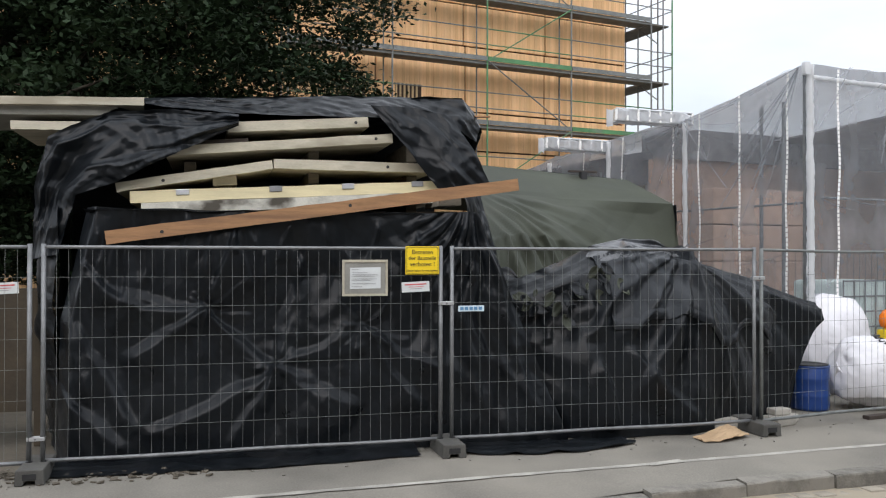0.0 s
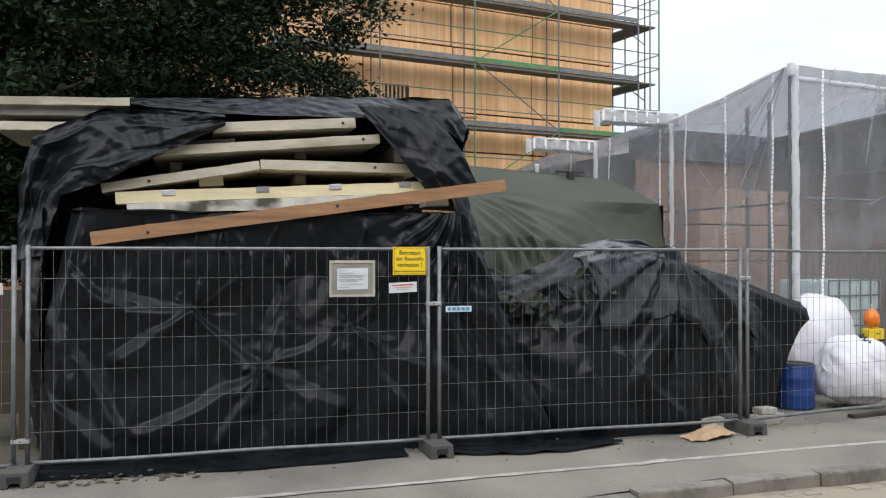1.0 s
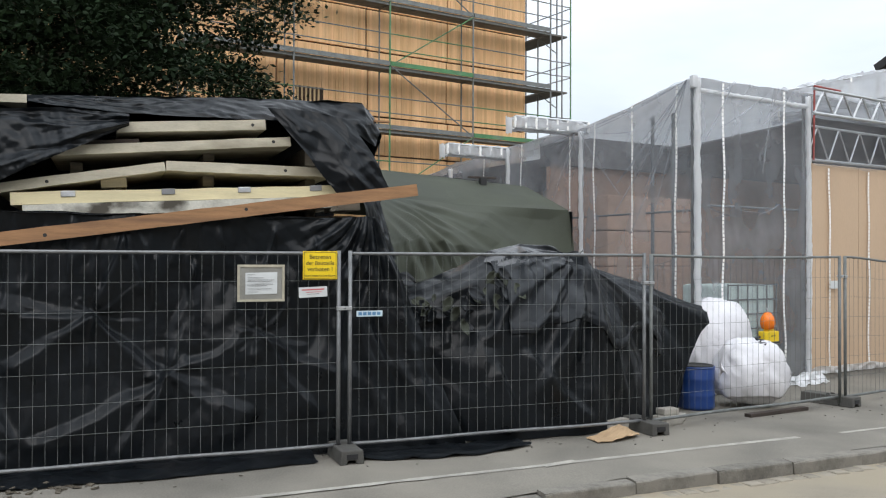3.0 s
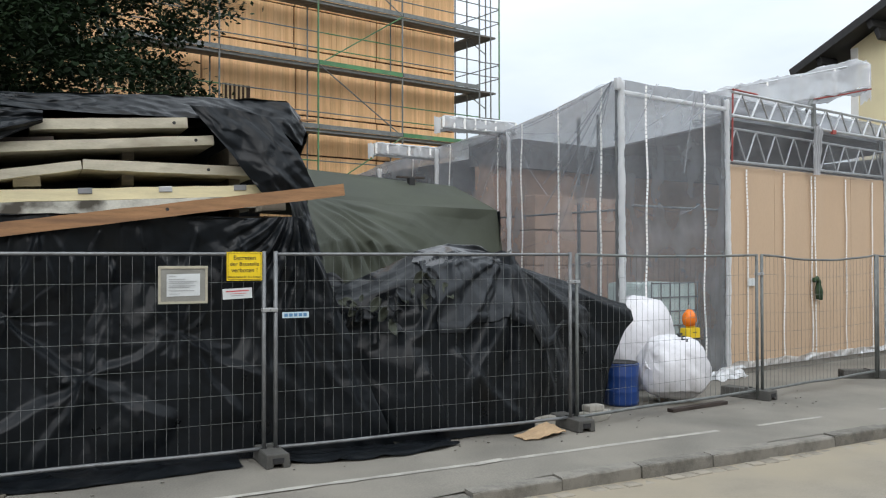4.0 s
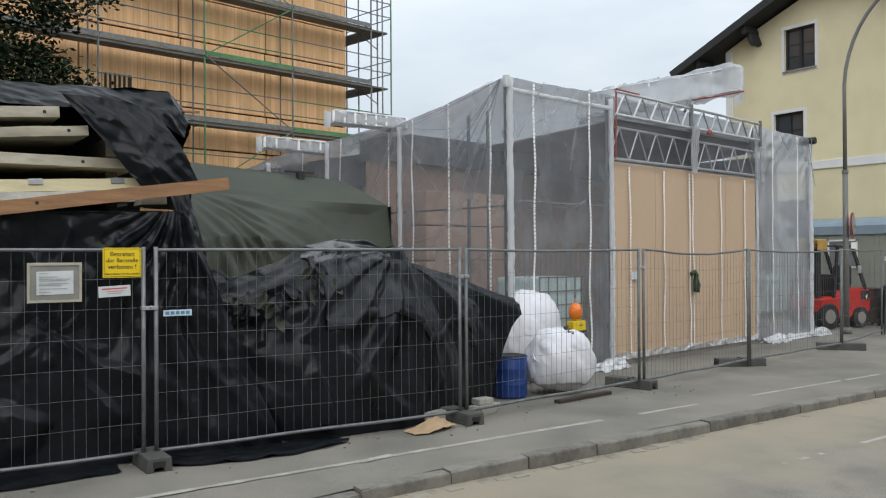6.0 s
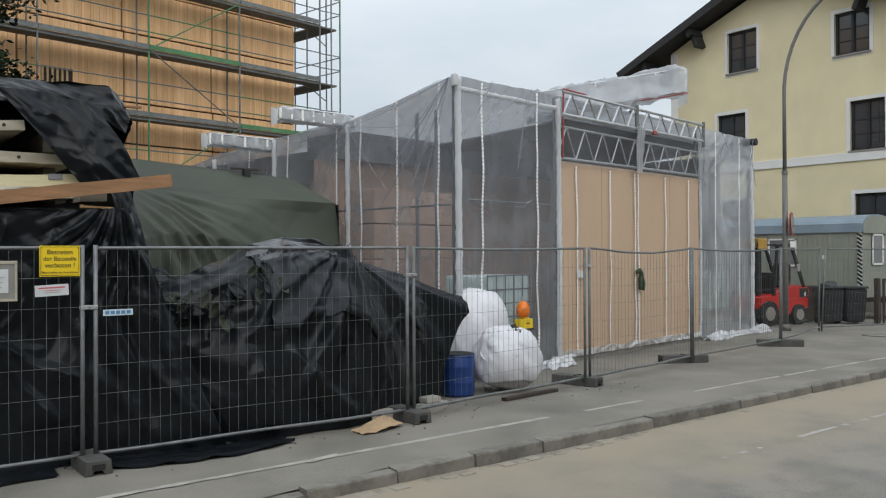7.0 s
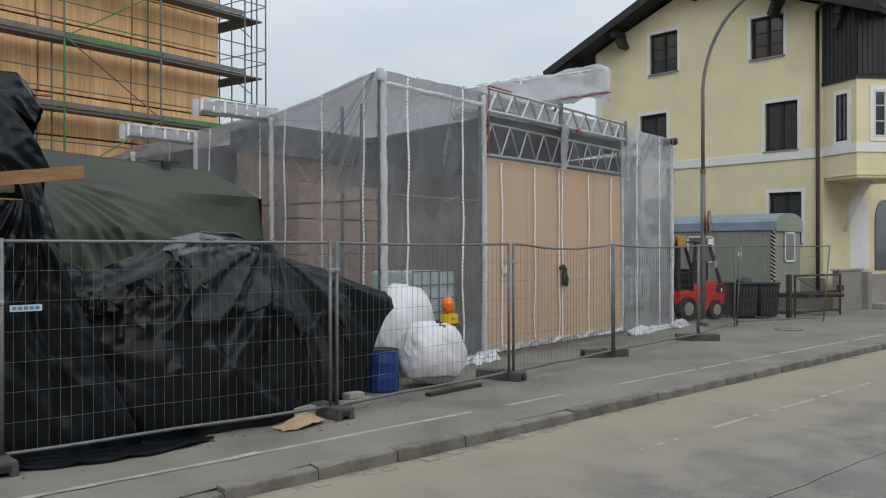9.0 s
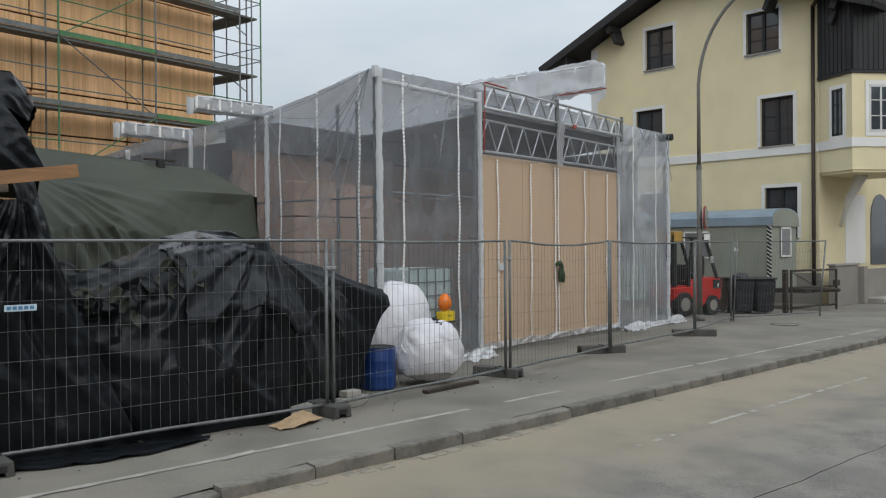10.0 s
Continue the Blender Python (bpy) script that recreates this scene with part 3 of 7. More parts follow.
# ---- mobile fence ----
def fence_panel(x0, y0, x1, y1, lean0=0.0, lean1=0.0, sag=0.0, dull=False, label="", seed=0):
    """A welded mesh panel between two upright tubes on the ground points given."""
    w = math.hypot(x1 - x0, y1 - y0)
    turn = math.degrees(math.atan2(y1 - y0, x1 - x0))
    f = thing("mobile_fence", label or "galvanised steel mobile fence panel with welded wire mesh", "fence", (x0, y0, 0), turn, "mobile fence panels")
    metal = M_ZINC_DULL if dull else M_ZINC
    rnd = random.Random(seed)

    def lean(x, z):
        return (lean0 + (lean1 - lean0) * x / w) * z / 2

    def top(x):
        return 2.012 - sag * math.sin(math.pi * x / w) + sag * 0.3 * noise.noise((x * 1.3, seed, 0))

    def low(x):
        return 0.13 + sag * 0.7 * noise.noise((x * 0.7, seed + 3, 0)) * math.sin(math.pi * x / w)
    for x in (0, w):
        part("upright_tube", made_tube([(x + lean(x, 0.03), 0, 0.03), (x + lean(x, 2), 0, 2.04 if not dull else 2.025)], 0.021, 10), metal, f, smooth=True)
    xs = [w * i / 12 for i in range(13)]
    part("top_tube", made_tube([(x + lean(x, 2), 0.0, top(x)) for x in xs], 0.016, 8), metal, f, smooth=True)
    part("bottom_tube", made_tube([(x, 0.02 * math.sin(3 * x + seed), low(x)) for x in xs], 0.019, 8), metal, f, smooth=True)
    bm = bmesh.new()
    n = int(w / 0.098)
    for i in range(1, n):
        x = w * i / n
        bow = rnd.uniform(-0.006, 0.006) + 0.012 * noise.noise((x * 0.8, seed, 2))
        tube(bm, [(x + lean(x, z * 2) + bow * math.sin(math.pi * z), bow * 0.7, low(x) + (top(x) - low(x)) * z) for z in (0, 0.25, 0.5, 0.75, 1)], 0.0019, 4)
    for k in range(1, 7):
        z = k / 7
        tube(bm, [(x + lean(x, z * 2), 0.006 + 0.006 * noise.noise((x * 2, k, seed)), low(x) + (top(x) - low(x)) * z + 0.006 * noise.noise((x * 1.1, k * 3, seed))) for x in xs], 0.0024, 4)
    tagged(part("wire_mesh", bm, M_ZINC_DULL, f), "fine vertical wires welded to seven rows", kind="stuff")
    return f


def fence_foot(x, y, turn, long=0.7):
    """A moulded block with sockets; a black plate on either end paints a recess's shade."""
    f = thing("fence_base_block", "grey recycled plastic fence foot with dark-painted end recesses on the pavement", "fence foot", (x, y, 0), turn, "fence feet")
    bm = bmesh.new()
    h, wd = 0.135, 0.12
    outline(bm, [(-wd, 0), (-0.05, 0), (-0.04, 0.04), (0.04, 0.04), (0.05, 0), (wd, 0), (wd - 0.012, h), (-wd + 0.012, h)], long, pose(0, -long / 2, 0))
    bmesh.ops.bevel(bm, geom=bm.edges[:], offset=0.008, segments=1, affect="EDGES")
    part("block", bm, M_FOOT, f)
    for s in (-1, 1):
        part("end_recess", made_box((-0.055, -0.006, 0.05), (0.055, 0.006, 0.1), pose(0, s * long / 2, 0)), M_BLACK, f)
    for k in (-0.06, 0.06):
        part("socket", lathe([(0.03, 0), (0.03, 0.012), (0.022, 0.012), (0.022, 0)], 12), M_BLACK, f).matrix_basis = pose(k, 0, h - 0.004)
    return f


def fence_clamp(x, y, z, turn):
    c = thing("fence_clamp", "pale zinc clamp joining two fence tubes", "clamp", (x, y, z), turn, "fence clamps")
    part("strap", made_box((-0.075, -0.03, -0.018), (0.075, -0.022, 0.018), bevel=0.004), M_ALU, c)
    part("strap", made_box((-0.075, 0.022, -0.018), (0.075, 0.03, 0.018), bevel=0.004), M_ALU, c)
    part("bolt", made_tube([(0, -0.045, 0), (0, 0.04, 0)], 0.008, 6), M_ZINC, c)


fence_panel(-7.30, -0.10, -3.845, -0.03, seed=1)
fence_panel(-3.735, -0.02, -0.115, 0.0, seed=2)
fence_panel(0.0, 0.0, 3.46, 0.0, seed=3)
fence_panel(3.56, 0.01, 6.93, 0.50, dull=True, sag=0.02, seed=4)
fence_panel(7.05, 0.52, 10.22, 1.12, dull=True, sag=0.07, seed=5)
fence_panel(10.30, 1.14, 13.92, 1.70, dull=True, sag=0.05, lean1=0.05, seed=6)
fence_panel(14.0, 1.72, 17.38, 2.80, dull=True, sag=0.02, lean0=0.05, lean1=0.14, label="leaning mobile fence panel of dull steel", seed=7)
fence_panel(17.46, 2.78, 20.30, 1.90, dull=True, sag=0.01, lean0=0.14, lean1=0.24, label="leaning mobile fence panel of dull steel", seed=8)
for x, y, a, n in ((-3.78, -0.05, 0, 0.6), (-0.06, -0.02, 0, 0.62), (3.51, 0.06, 0, 0.62), (6.99, 0.72, 14, 0.75), (10.26, 1.32, 62, 0.85), (13.95, 1.72, 40, 0.9)):
    fence_foot(x, y, a, n)
for x, y, z, a in ((-0.06, 0.0, 1.47, 0), (3.51, 0.005, 1.70, 0), (-3.79, -0.02, 0.33, 0), (6.99, 0.51, 1.75, 10)):
    fence_clamp(x, y, z, a)


# ---- boards wired to the fence ----
def sign_board():
    s = thing("warning_sign", "yellow rectangular warning sign with black German lettering", "sign", (-0.31, -0.032, 1.757))
    part("plate", made_box((-0.17, 0, 0), (0.17, 0.006, 0.275), bevel=0.003), M_YELLOW, s)
    for lo, hi in (((-0.16, 0.262), (0.16, 0.266)), ((-0.16, 0.009), (0.16, 0.013)), ((-0.16, 0.009), (-0.156, 0.266)), ((0.156, 0.009), (0.16, 0.266))):
        part("border", made_box((lo[0], -0.002, lo[1]), (hi[0], 0.0, hi[1])), M_INK, s)
    for text, z, size in (("Betreten", 0.217, 0.061), ("der Baustelle", 0.158, 0.0535), ("verboten !", 0.099, 0.060), ("Eltern haften für ihre Kinder", 0.036, 0.0265)):
        lettering(text, size, M_INK, s, pose(0, -0.002, z))
    for x in (-0.15, 0.15):
        part("tie_wire", made_tube([(x, -0.004, 0.255), (x, 0.04, 0.262)], 0.003, 5), M_ZINC, s)


def notice_board():
    s = thing("notice_board", "weathered board with a white notice sheet under film", "notice", (-0.88, -0.035, 1.55))
    part("backing", made_box((-0.222, 0, 0), (0.222, 0.012, 0.35), bevel=0.003), M_BOARD, s)
    for lo, hi in (((-0.222, 0.325), (0.222, 0.35)), ((-0.222, 0), (0.222, 0.022)), ((-0.222, 0.022), (-0.2, 0.325)), ((0.2, 0.022), (0.222, 0.325))):
        part("edge_strip", made_box((lo[0], -0.008, lo[1]), (hi[0], 0, hi[1]), bevel=0.002), M_EDGE, s)
    part("notice_sheet", sheet(lambda u, v: (-0.148 + 0.30 * u, -0.005 - 0.004 * noise.noise((u * 3, v * 2, 1)), 0.068 + 0.205 * v + 0.006 * u), 10, 8), M_PAPER, s, thick=0.001)
    for z, a, b in ((0.255, -0.13, -0.06), (0.225, -0.13, 0.02), (0.205, -0.13, 0.12), (0.19, -0.13, 0.09), (0.165, -0.13, 0.11), (0.15, -0.13, 0.05), (0.12, -0.13, 0.1), (0.09, -0.13, -0.03)):
        part("print_line", made_box((a, -0.0125, z), (b, -0.0105, z + 0.004)), M_GREYINK, s)


def small_label(x, z, tilt):
    s = thing("company_label", "small white label with unreadable red print", "label", (x, -0.03, z))
    m = pose(0, 0, 0, 0, tilt, 0)
    part("plate", made_box((-0.14, 0, 0), (0.14, 0.004, 0.1), m, bevel=0.002), M_PAPER, s)
    for a, b, z0, z1, k in ((-0.11, 0.11, 0.068, 0.080, M_REDINK), (-0.07, 0.08, 0.047, 0.052, M_REDINK), (-0.06, 0.06, 0.028, 0.034, M_GREYINK)):
        part("print_bar", made_box((a, -0.002, z0), (b, 0, z1), m), k, s)


def maker_plate():
    s = thing("maker_plate", "pale plate with a blue printed bar wired to the fence", "plate", (0.195, -0.025, 1.385))
    part("plate", made_box((-0.135, 0, 0), (0.135, 0.004, 0.058), bevel=0.002), M_PLATE, s)
    for k in range(5):
        part("print_block", made_box((-0.115 + k * 0.048, -0.002, 0.014), (-0.08 + k * 0.048, 0, 0.045)), M_PLATEBLUE, s)


sign_board()
notice_board()
small_label(-0.375, 1.585, -2.5)
small_label(-4.07, 1.6, -3)
maker_plate()

# ---- the covered stack of building parts ----
TIES = ((-2.37, 1.47, 9), (-1.72, 0.88, 11), (-0.85, 1.27, 9))


FOLD_LINES = []  # start, end, breadth, height: the long folds drawn between the ties
for fold in ((-3.55, 1.95, -2.95, 1.42, 0.10, 0.07), (-2.95, 1.42, -2.37, 1.47, 0.10, 0.06), (-3.45, 1.75, -2.37, 1.40, 0.16, 0.05),
             (-3.5, 1.30, -3.0, 0.35, 0.13, 0.08), (-2.37, 1.47, -3.1, 0.95, 0.16, 0.09), (-2.37, 1.47, -1.72, 0.88, 0.09, 0.08),
             (-1.72, 0.88, -2.9, 0.30, 0.17, 0.08), (-1.72, 0.88, -2.2, 0.10, 0.11, 0.07), (-1.72, 0.88, -1.0, 1.22, 0.12, 0.06),
             (-1.72, 0.88, -0.9, 0.45, 0.18, 0.07), (-0.85, 1.27, -0.25, 0.45, 0.11, 0.07), (-0.85, 1.27, -0.1, 0.85, 0.10, 0.06),
             (-3.66, 0.75, -3.05, 0.12, 0.14, 0.09), (-2.1, 2.2, -2.37, 1.47, 0.08, 0.06), (-1.35, 2.3, -1.72, 0.88, 0.13, 0.05)):
    FOLD_LINES.append((Vector(fold[:2]), Vector(fold[2:4]), fold[4] * 1.5, fold[5] * 0.9))
fold_rnd = random.Random(21)
for cx, cz, n in TIES:
    for k in range(n):
        a, far = 6.2832 * (k + fold_rnd.uniform(-0.45, 0.45)) / n, fold_rnd.uniform(0.15, 0.6)
        FOLD_LINES.append((Vector((cx, cz)), Vector((cx + far * math.cos(a), cz + far * math.sin(a))), fold_rnd.uniform(0.03, 0.06), fold_rnd.uniform(0.012, 0.03)))
for k in range(26):  # short pleats that hang from the upper edge
    px, pz = fold_rnd.uniform(-3.4, 0.1), fold_rnd.uniform(1.9, 2.4)
    FOLD_LINES.append((Vector((px, pz)), Vector((px + fold_rnd.uniform(-0.12, 0.12), pz - fold_rnd.uniform(0.25, 0.8))), fold_rnd.uniform(0.03, 0.07), fold_rnd.uniform(0.02, 0.045)))


def fold_line(p, a, b, broad, high):
    """A straight-backed fold, steep above and flat below, that sags a little and fades at its ends."""
    d = b - a
    ln = d.length
    t = (p - a).dot(d) / (ln * ln)
    if not -0.05 < t < 1.05:
        return 0.0
    nx = Vector((-d.y, d.x)) / ln
    if nx.y < 0:
        nx = -nx
    off = (p - a).dot(nx) + 0.06 * ln * math.sin(math.pi * min(1, max(0, t))) * abs(nx.y) + 0.05 * noise.noise((p.x * 3, p.y * 3, ln))
    w = broad * (0.35 + 0.65 * min(1, max(0, t) * 2.5))
    side = 0.4 if off > 0 else 1.9
    return high * max(0.0, 1 - abs(off) / (w * side)) * min(1, 6 * max(0, 1.05 - t)) * min(1, 8 * max(0, t + 0.05))


def front_fold(x, z):
    """How far the front sheet stands out towards the street."""
    high = max(0.0, (z - 0.9) / 1.5)
    w = x + 0.25 * noise.noise((x * 0.7, z * 0.6, 3))
    d = crumple((x, 0, z), 0.8, 0.06) + crumple((x, 4, z), 0.3, 0.018)
    d += 0.025 * high * saw(w * 6.5 + 0.6 * noise.noise((x * 2, z * 0.5, 5))) * max(0, noise.noise((x * 1.1, z * 0.5, 12)) + 0.3)
    if x > -0.5:  # pleats that fan out from the upper corner
        r, a = math.hypot(x - 0.3, z - 2.6), math.atan2(x - 0.3, 2.6 - z)
        a += 0.12 * noise.noise((r * 1.2, a * 2, 4))
        near = min(1, (x + 0.5) / 0.5) * min(1, r / 0.5)
        d += near * (0.085 * saw(a * 3.6) + 0.03 * saw(a * 9.7 + 0.3))
    p = Vector((x, z))
    for a, b, broad, tall in FOLD_LINES:
        d += fold_line(p, a, b, broad, tall)
    for cx, cz, n in TIES:
        d -= 0.05 * math.exp(-math.hypot(x - cx, z - cz) / 0.06)
    return d


def front_sheet(u, v):
    z = 2.40 * v
    left = -3.70 + 0.24 * max(0, v - 0.55) / 0.45 * 1.0
    right = 0.37 + 0.95 * (1 - v)
    x = left + (right - left) * u
    top = 0.045 * noise.noise((x * 1.6, 0, 3)) * v ** 6
    y = 0.34 - 0.16 * (1 - v) ** 2 - front_fold(x, z) * min(1, v * 6 + 0.25)
    if x > 0.25:
        y -= 0.04 * min(1, (x - 0.25) / 0.3)
    if u < 0.03:
        y += (0.03 - u) * 9
    return (x, y, max(0.012, z + top - 0.02))


cover = thing("front_tarpaulin", "creased black plastic sheeting hung over a stack behind the fence", "tarpaulin", (-1.6, 0.3, 0))
part("front_sheet", sheet(front_sheet, 250, 140), M_TARP, cover, smooth=True, world=True)
part("left_return", sheet(lambda u, v: (-3.72 - 0.2 * u - 0.05 * noise.noise((u * 4, v * 3, 0)), 0.6 + 2.0 * u - crumple((0, u * 2, v * 2.4), 0.4, 0.06), 0.01 + 2.4 * v), 40, 50), M_TARP, cover, smooth=True, world=True)
part("top_fold", sheet(lambda u, v: (-3.46 + 3.85 * u, 0.30 + 0.9 * v, 2.37 + 0.03 * noise.noise((u * 9, v * 3, 2)) - 0.03 * v), 80, 16), M_TARP, cover, smooth=True, world=True)


def hem(u, v):  # loose sheet on the ground in front
    x = -3.7 + 3.35 * u
    front = -0.16 - 0.10 * noise.noise((x * 1.4, 0, 6)) - 0.10 * math.sin(math.pi * u)
    return (x, 0.3 + (front - 0.3) * v, 0.010 + 0.05 * (1 - v) + 0.035 * ridge(x * 3, v * 2, 4) * (1 - 0.6 * v))


part("ground_hem", sheet(hem, 110, 18), M_TARP, cover, smooth=True, world=True)
scrap = thing("tarpaulin_scrap", "loose flap of black sheeting lying on the pavement", "tarpaulin", (1.0, -0.2, 0))
part("flap", sheet(lambda u, v: (-0.05 + 1.95 * u + 0.06 * noise.noise((v * 4, u, 1)), 0.15 - (0.34 + 0.22 * math.sin(3.0 * u) + 0.10 * noise.noise((u * 5, 0, 1))) * v, 0.012 + 0.03 * ridge(u * 5, v * 2.5, 2)), 70, 22), M_TARP, scrap, smooth=True, world=True)


# pale painted slabs laid on one another
def slab(label, x0, z0, x1, z1, high, deep, y, material, holes=(), bend=None, name="painted_slab"):
    """A long board seen from its edge, from its lower left to its lower right corner."""
    w, tilt = math.hypot(x1 - x0, z1 - z0), math.degrees(math.atan2(z1 - z0, x1 - x0))
    s = thing(name, label, "board", (x0, y, z0), 0, "stacked boards")
    m = pose(0, 0, 0, 0, -tilt, 0)
    bm = bmesh.new()
    n = 24
    pts = [(w * i / n, 0.006 * noise.noise((i * 0.6, x0, z0))) for i in range(n + 1)]
    top = [(x, high + 0.007 * noise.noise((x * 3, z0, 7))) for x, _ in pts]
    outline(bm, pts + top[::-1], deep, m)
    part("board", bm, material, s)
    # flat black discs: painted dark of bolt holes, knots on the plank
    for x, z in holes:
        part("bolt_hole", lathe([(0.017, -0.004), (0.017, 0.002)], 14), M_INK, s).matrix_basis = m @ pose(x, 0.0, z, 90, 0, 0)
    return s


PALE = "long slab with weathered ivory paint in the covered stack"
slab(PALE, -2.16, 3.20, -0.70, 3.315, 0.105, 1.5, 0.80, M_IVORY, [(1.33, 0.05)])
slab(PALE, -2.76, 2.935, -0.44, 3.155, 0.095, 1.5, 0.78, M_IVORY, [(2.15, 0.05)])
slab("tilted ivory slab leaning on the stack", -3.22, 2.565, -1.70, 2.84, 0.09, 1.4, 0.79, M_IVORY, [(0.45, 0.045)])
slab("ivory slab butted against the tilted one", -1.695, 2.84, 0.02, 2.84, 0.10, 1.4, 0.785, M_IVORY, [(1.2, 0.05)])
cream = slab("thick cream-yellow slab with metal clips on its edge", -3.09, 2.455, 0.06, 2.635, 0.115, 1.5, 0.74, M_CREAM)
for k, x in enumerate((0.5, 1.42, 2.17, 2.92)):
    m = pose(0, 0, 0, 0, -3.27, 0) @ pose(x, -0.012, 0.062)
    part("metal_clip", made_box((-0.065, 0, 0), (0.065, 0.02, 0.058), m, bevel=0.006), M_ALU if k % 2 == 0 else M_INNER, cream)
slab("thick slab with peeling white paint and torn edges", -2.98, 2.335, 0.10, 2.515, 0.118, 1.5, 0.70, M_PEEL)
slab("short rusty brown board between pale slabs", -2.45, 3.075, -1.95, 3.115, 0.04, 0.7, 0.86, M_RUST, name="brown_board")
slab("short pale spacer block between slabs", -2.3, 2.66, -2.06, 2.68, 0.1, 0.7, 0.95, M_IVORY, name="spacer_block")
slab("dark timber bearer below the slabs", -3.0, 2.25, 0.3, 2.34, 0.09, 1.2, 0.9, M_GREYWOOD, name="timber_bearer")
slab("stub of greyed timber under the plank", -0.02, 2.46, 0.22, 2.47, 0.12, 0.6, 0.42, M_GREYWOOD, name="timber_stub")
slab("thin brown lath poking out of the stack", -0.3, 3.545, 0.83, 3.56, 0.022, 0.05, 1.3, M_PLANK, name="lath")
slab("long raw spruce plank lying slantwise on the stack", -3.25, 2.04, 0.80, 2.625, 0.125, 0.05, 0.235, M_PLANK, [(0.5, 0.05), (2.3, 0.07)], name="plank")
slab("long ivory roof panel sticking out of the stack", -5.6, 3.46, -2.98, 3.555, 0.085, 1.6, 1.5, M_IVORY, name="roof_panel")
slab("grey web of the protruding panel", -5.6, 3.37, -3.3, 3.45, 0.10, 1.2, 1.6, M_BOARD, name="panel_web")
slab("lower ivory flange of the protruding panel", -4.33, 3.245, -3.4, 3.27, 0.09, 1.4, 1.5, M_IVORY, name="roof_panel")

# dark bulk that carries the slabs
bulk = thing("stack_core", "dark stacked timber packs under the sheeting", "timber pack", (-1.6, 1.9, 0))
for k in range(6):
    part("timber_pack", made_box((-3.4, 0.95, 0.02 + 0.38 * k), (0.25, 2.6, 0.36 + 0.38 * k), bevel=0.02), M_GREYWOOD, bulk, world=True)
for z in (2.62, 2.93, 3.2):
    for x in (-2.6, -1.3, -0.2):
        part("spacer", made_box((x, 1.2, z - 0.2), (x + 0.12, 2.4, z), bevel=0.008), M_GREYWOOD, bulk, world=True)
part("back_sheet", sheet(lambda u, v: (-3.9 + 4.4 * u, 2.62 + 0.1 * noise.noise((u * 5, v * 4, 0)), 3.6 * v), 40, 30), M_TARP, bulk, smooth=True, world=True)

# sheeting over the top
top_cover = thing("top_tarpaulin", "crumpled black plastic sheeting draped over the top of the stack", "tarpaulin", (-1.5, 1.6, 3.4))


def patch(name, edges, nu, nv, size, amount, parent, push=(0, -1, 0), folds=None):
    """A draped sheet between four lines. folds: how many run across it in u and v, and how deep."""
    f = coons(*edges)
    d = Vector(push)
    fu, fv, deep = folds or (0, 0, 0)

    def long_folds(u, v):
        w = fu * u + fv * v + 0.7 * noise.noise((u * 2.5, v * 2.5, 3)) + 0.2 * noise.noise((u * 8, v * 8, 6))
        return deep * (saw(w) * (0.6 + noise.noise((u * 3, v * 3, 2))) + 0.6 * saw(2.3 * w + 0.4) * max(0, noise.noise((u * 4, v * 4, 9)) + 0.25))

    def at(u, v):
        p = f(u, v)
        return p + d * (crumple(p, size, amount) + crumple(p + Vector((9, 0, 0)), size * 0.42, amount * 0.3) + (long_folds(u, v) if folds else 0))
    return part(name, sheet(at, nu, nv), M_TARP, parent, smooth=True, world=True)


patch("valance", ([(-2.96, 0.86, 3.46), (-2.1, 0.82, 3.40), (-1.4, 0.80, 3.40), (-0.7, 0.84, 3.43), (0.3, 1.0, 3.38), (0.62, 1.2, 3.25)],
                  [(-3.0, 1.2, 3.585), (-2.2, 1.2, 3.62), (-0.9, 1.2, 3.70), (-0.2, 1.2, 3.73), (0.46, 1.2, 3.73), (0.66, 1.4, 3.62)],
                  [(-2.96, 0.86, 3.46), (-3.0, 1.2, 3.585)], [(0.62, 1.2, 3.25), (0.70, 1.3, 3.45), (0.66, 1.4, 3.62)]), 150, 30, 0.34, 0.045, top_cover, folds=(9, 2.0, 0.03))
patch("top_sheet", ([(-3.0, 1.2, 3.585), (-0.9, 1.2, 3.70), (0.46, 1.2, 3.73), (0.66, 1.4, 3.62)], [(-3.1, 2.7, 3.5), (-0.9, 2.7, 3.6), (0.7, 2.7, 3.5)],
                    [(-3.0, 1.2, 3.585), (-3.1, 2.7, 3.5)], [(0.66, 1.4, 3.62), (0.7, 2.7, 3.5)]), 60, 24, 0.5, 0.05, top_cover, (0, 0, 1))
patch("right_end", ([(0.60, 1.25, 3.08), (0.7, 2.7, 2.9)], [(0.66, 1.4, 3.62), (0.7, 2.7, 3.5)], [(0.60, 1.25, 3.08), (0.74, 1.35, 3.4), (0.66, 1.4, 3.62)], [(0.7, 2.7, 2.9), (0.7, 2.7, 3.5)]), 40, 40, 0.4, 0.02, top_cover, (1, 0, 0), folds=(1.5, 1.0, 0.02))
patch("left_drape", ([(-3.72, 0.62, 1.95), (-3.66, 0.66, 2.2), (-3.58, 0.70, 2.52), (-3.2, 0.66, 2.66), (-2.75, 0.66, 2.90), (-2.05, 0.70, 3.26)],
                     [(-4.0, 0.9, 1.9), (-3.98, 0.9, 2.6), (-3.86, 0.9, 3.10), (-3.35, 0.9, 3.36), (-2.7, 0.86, 3.42), (-2.05, 0.78, 3.38)],
                     [(-3.72, 0.62, 1.95), (-4.0, 0.9, 1.9)], [(-2.05, 0.70, 3.26), (-2.05, 0.78, 3.38)]), 130, 70, 0.42, 0.085, top_cover, folds=(1.6, 1.7, 0.08))
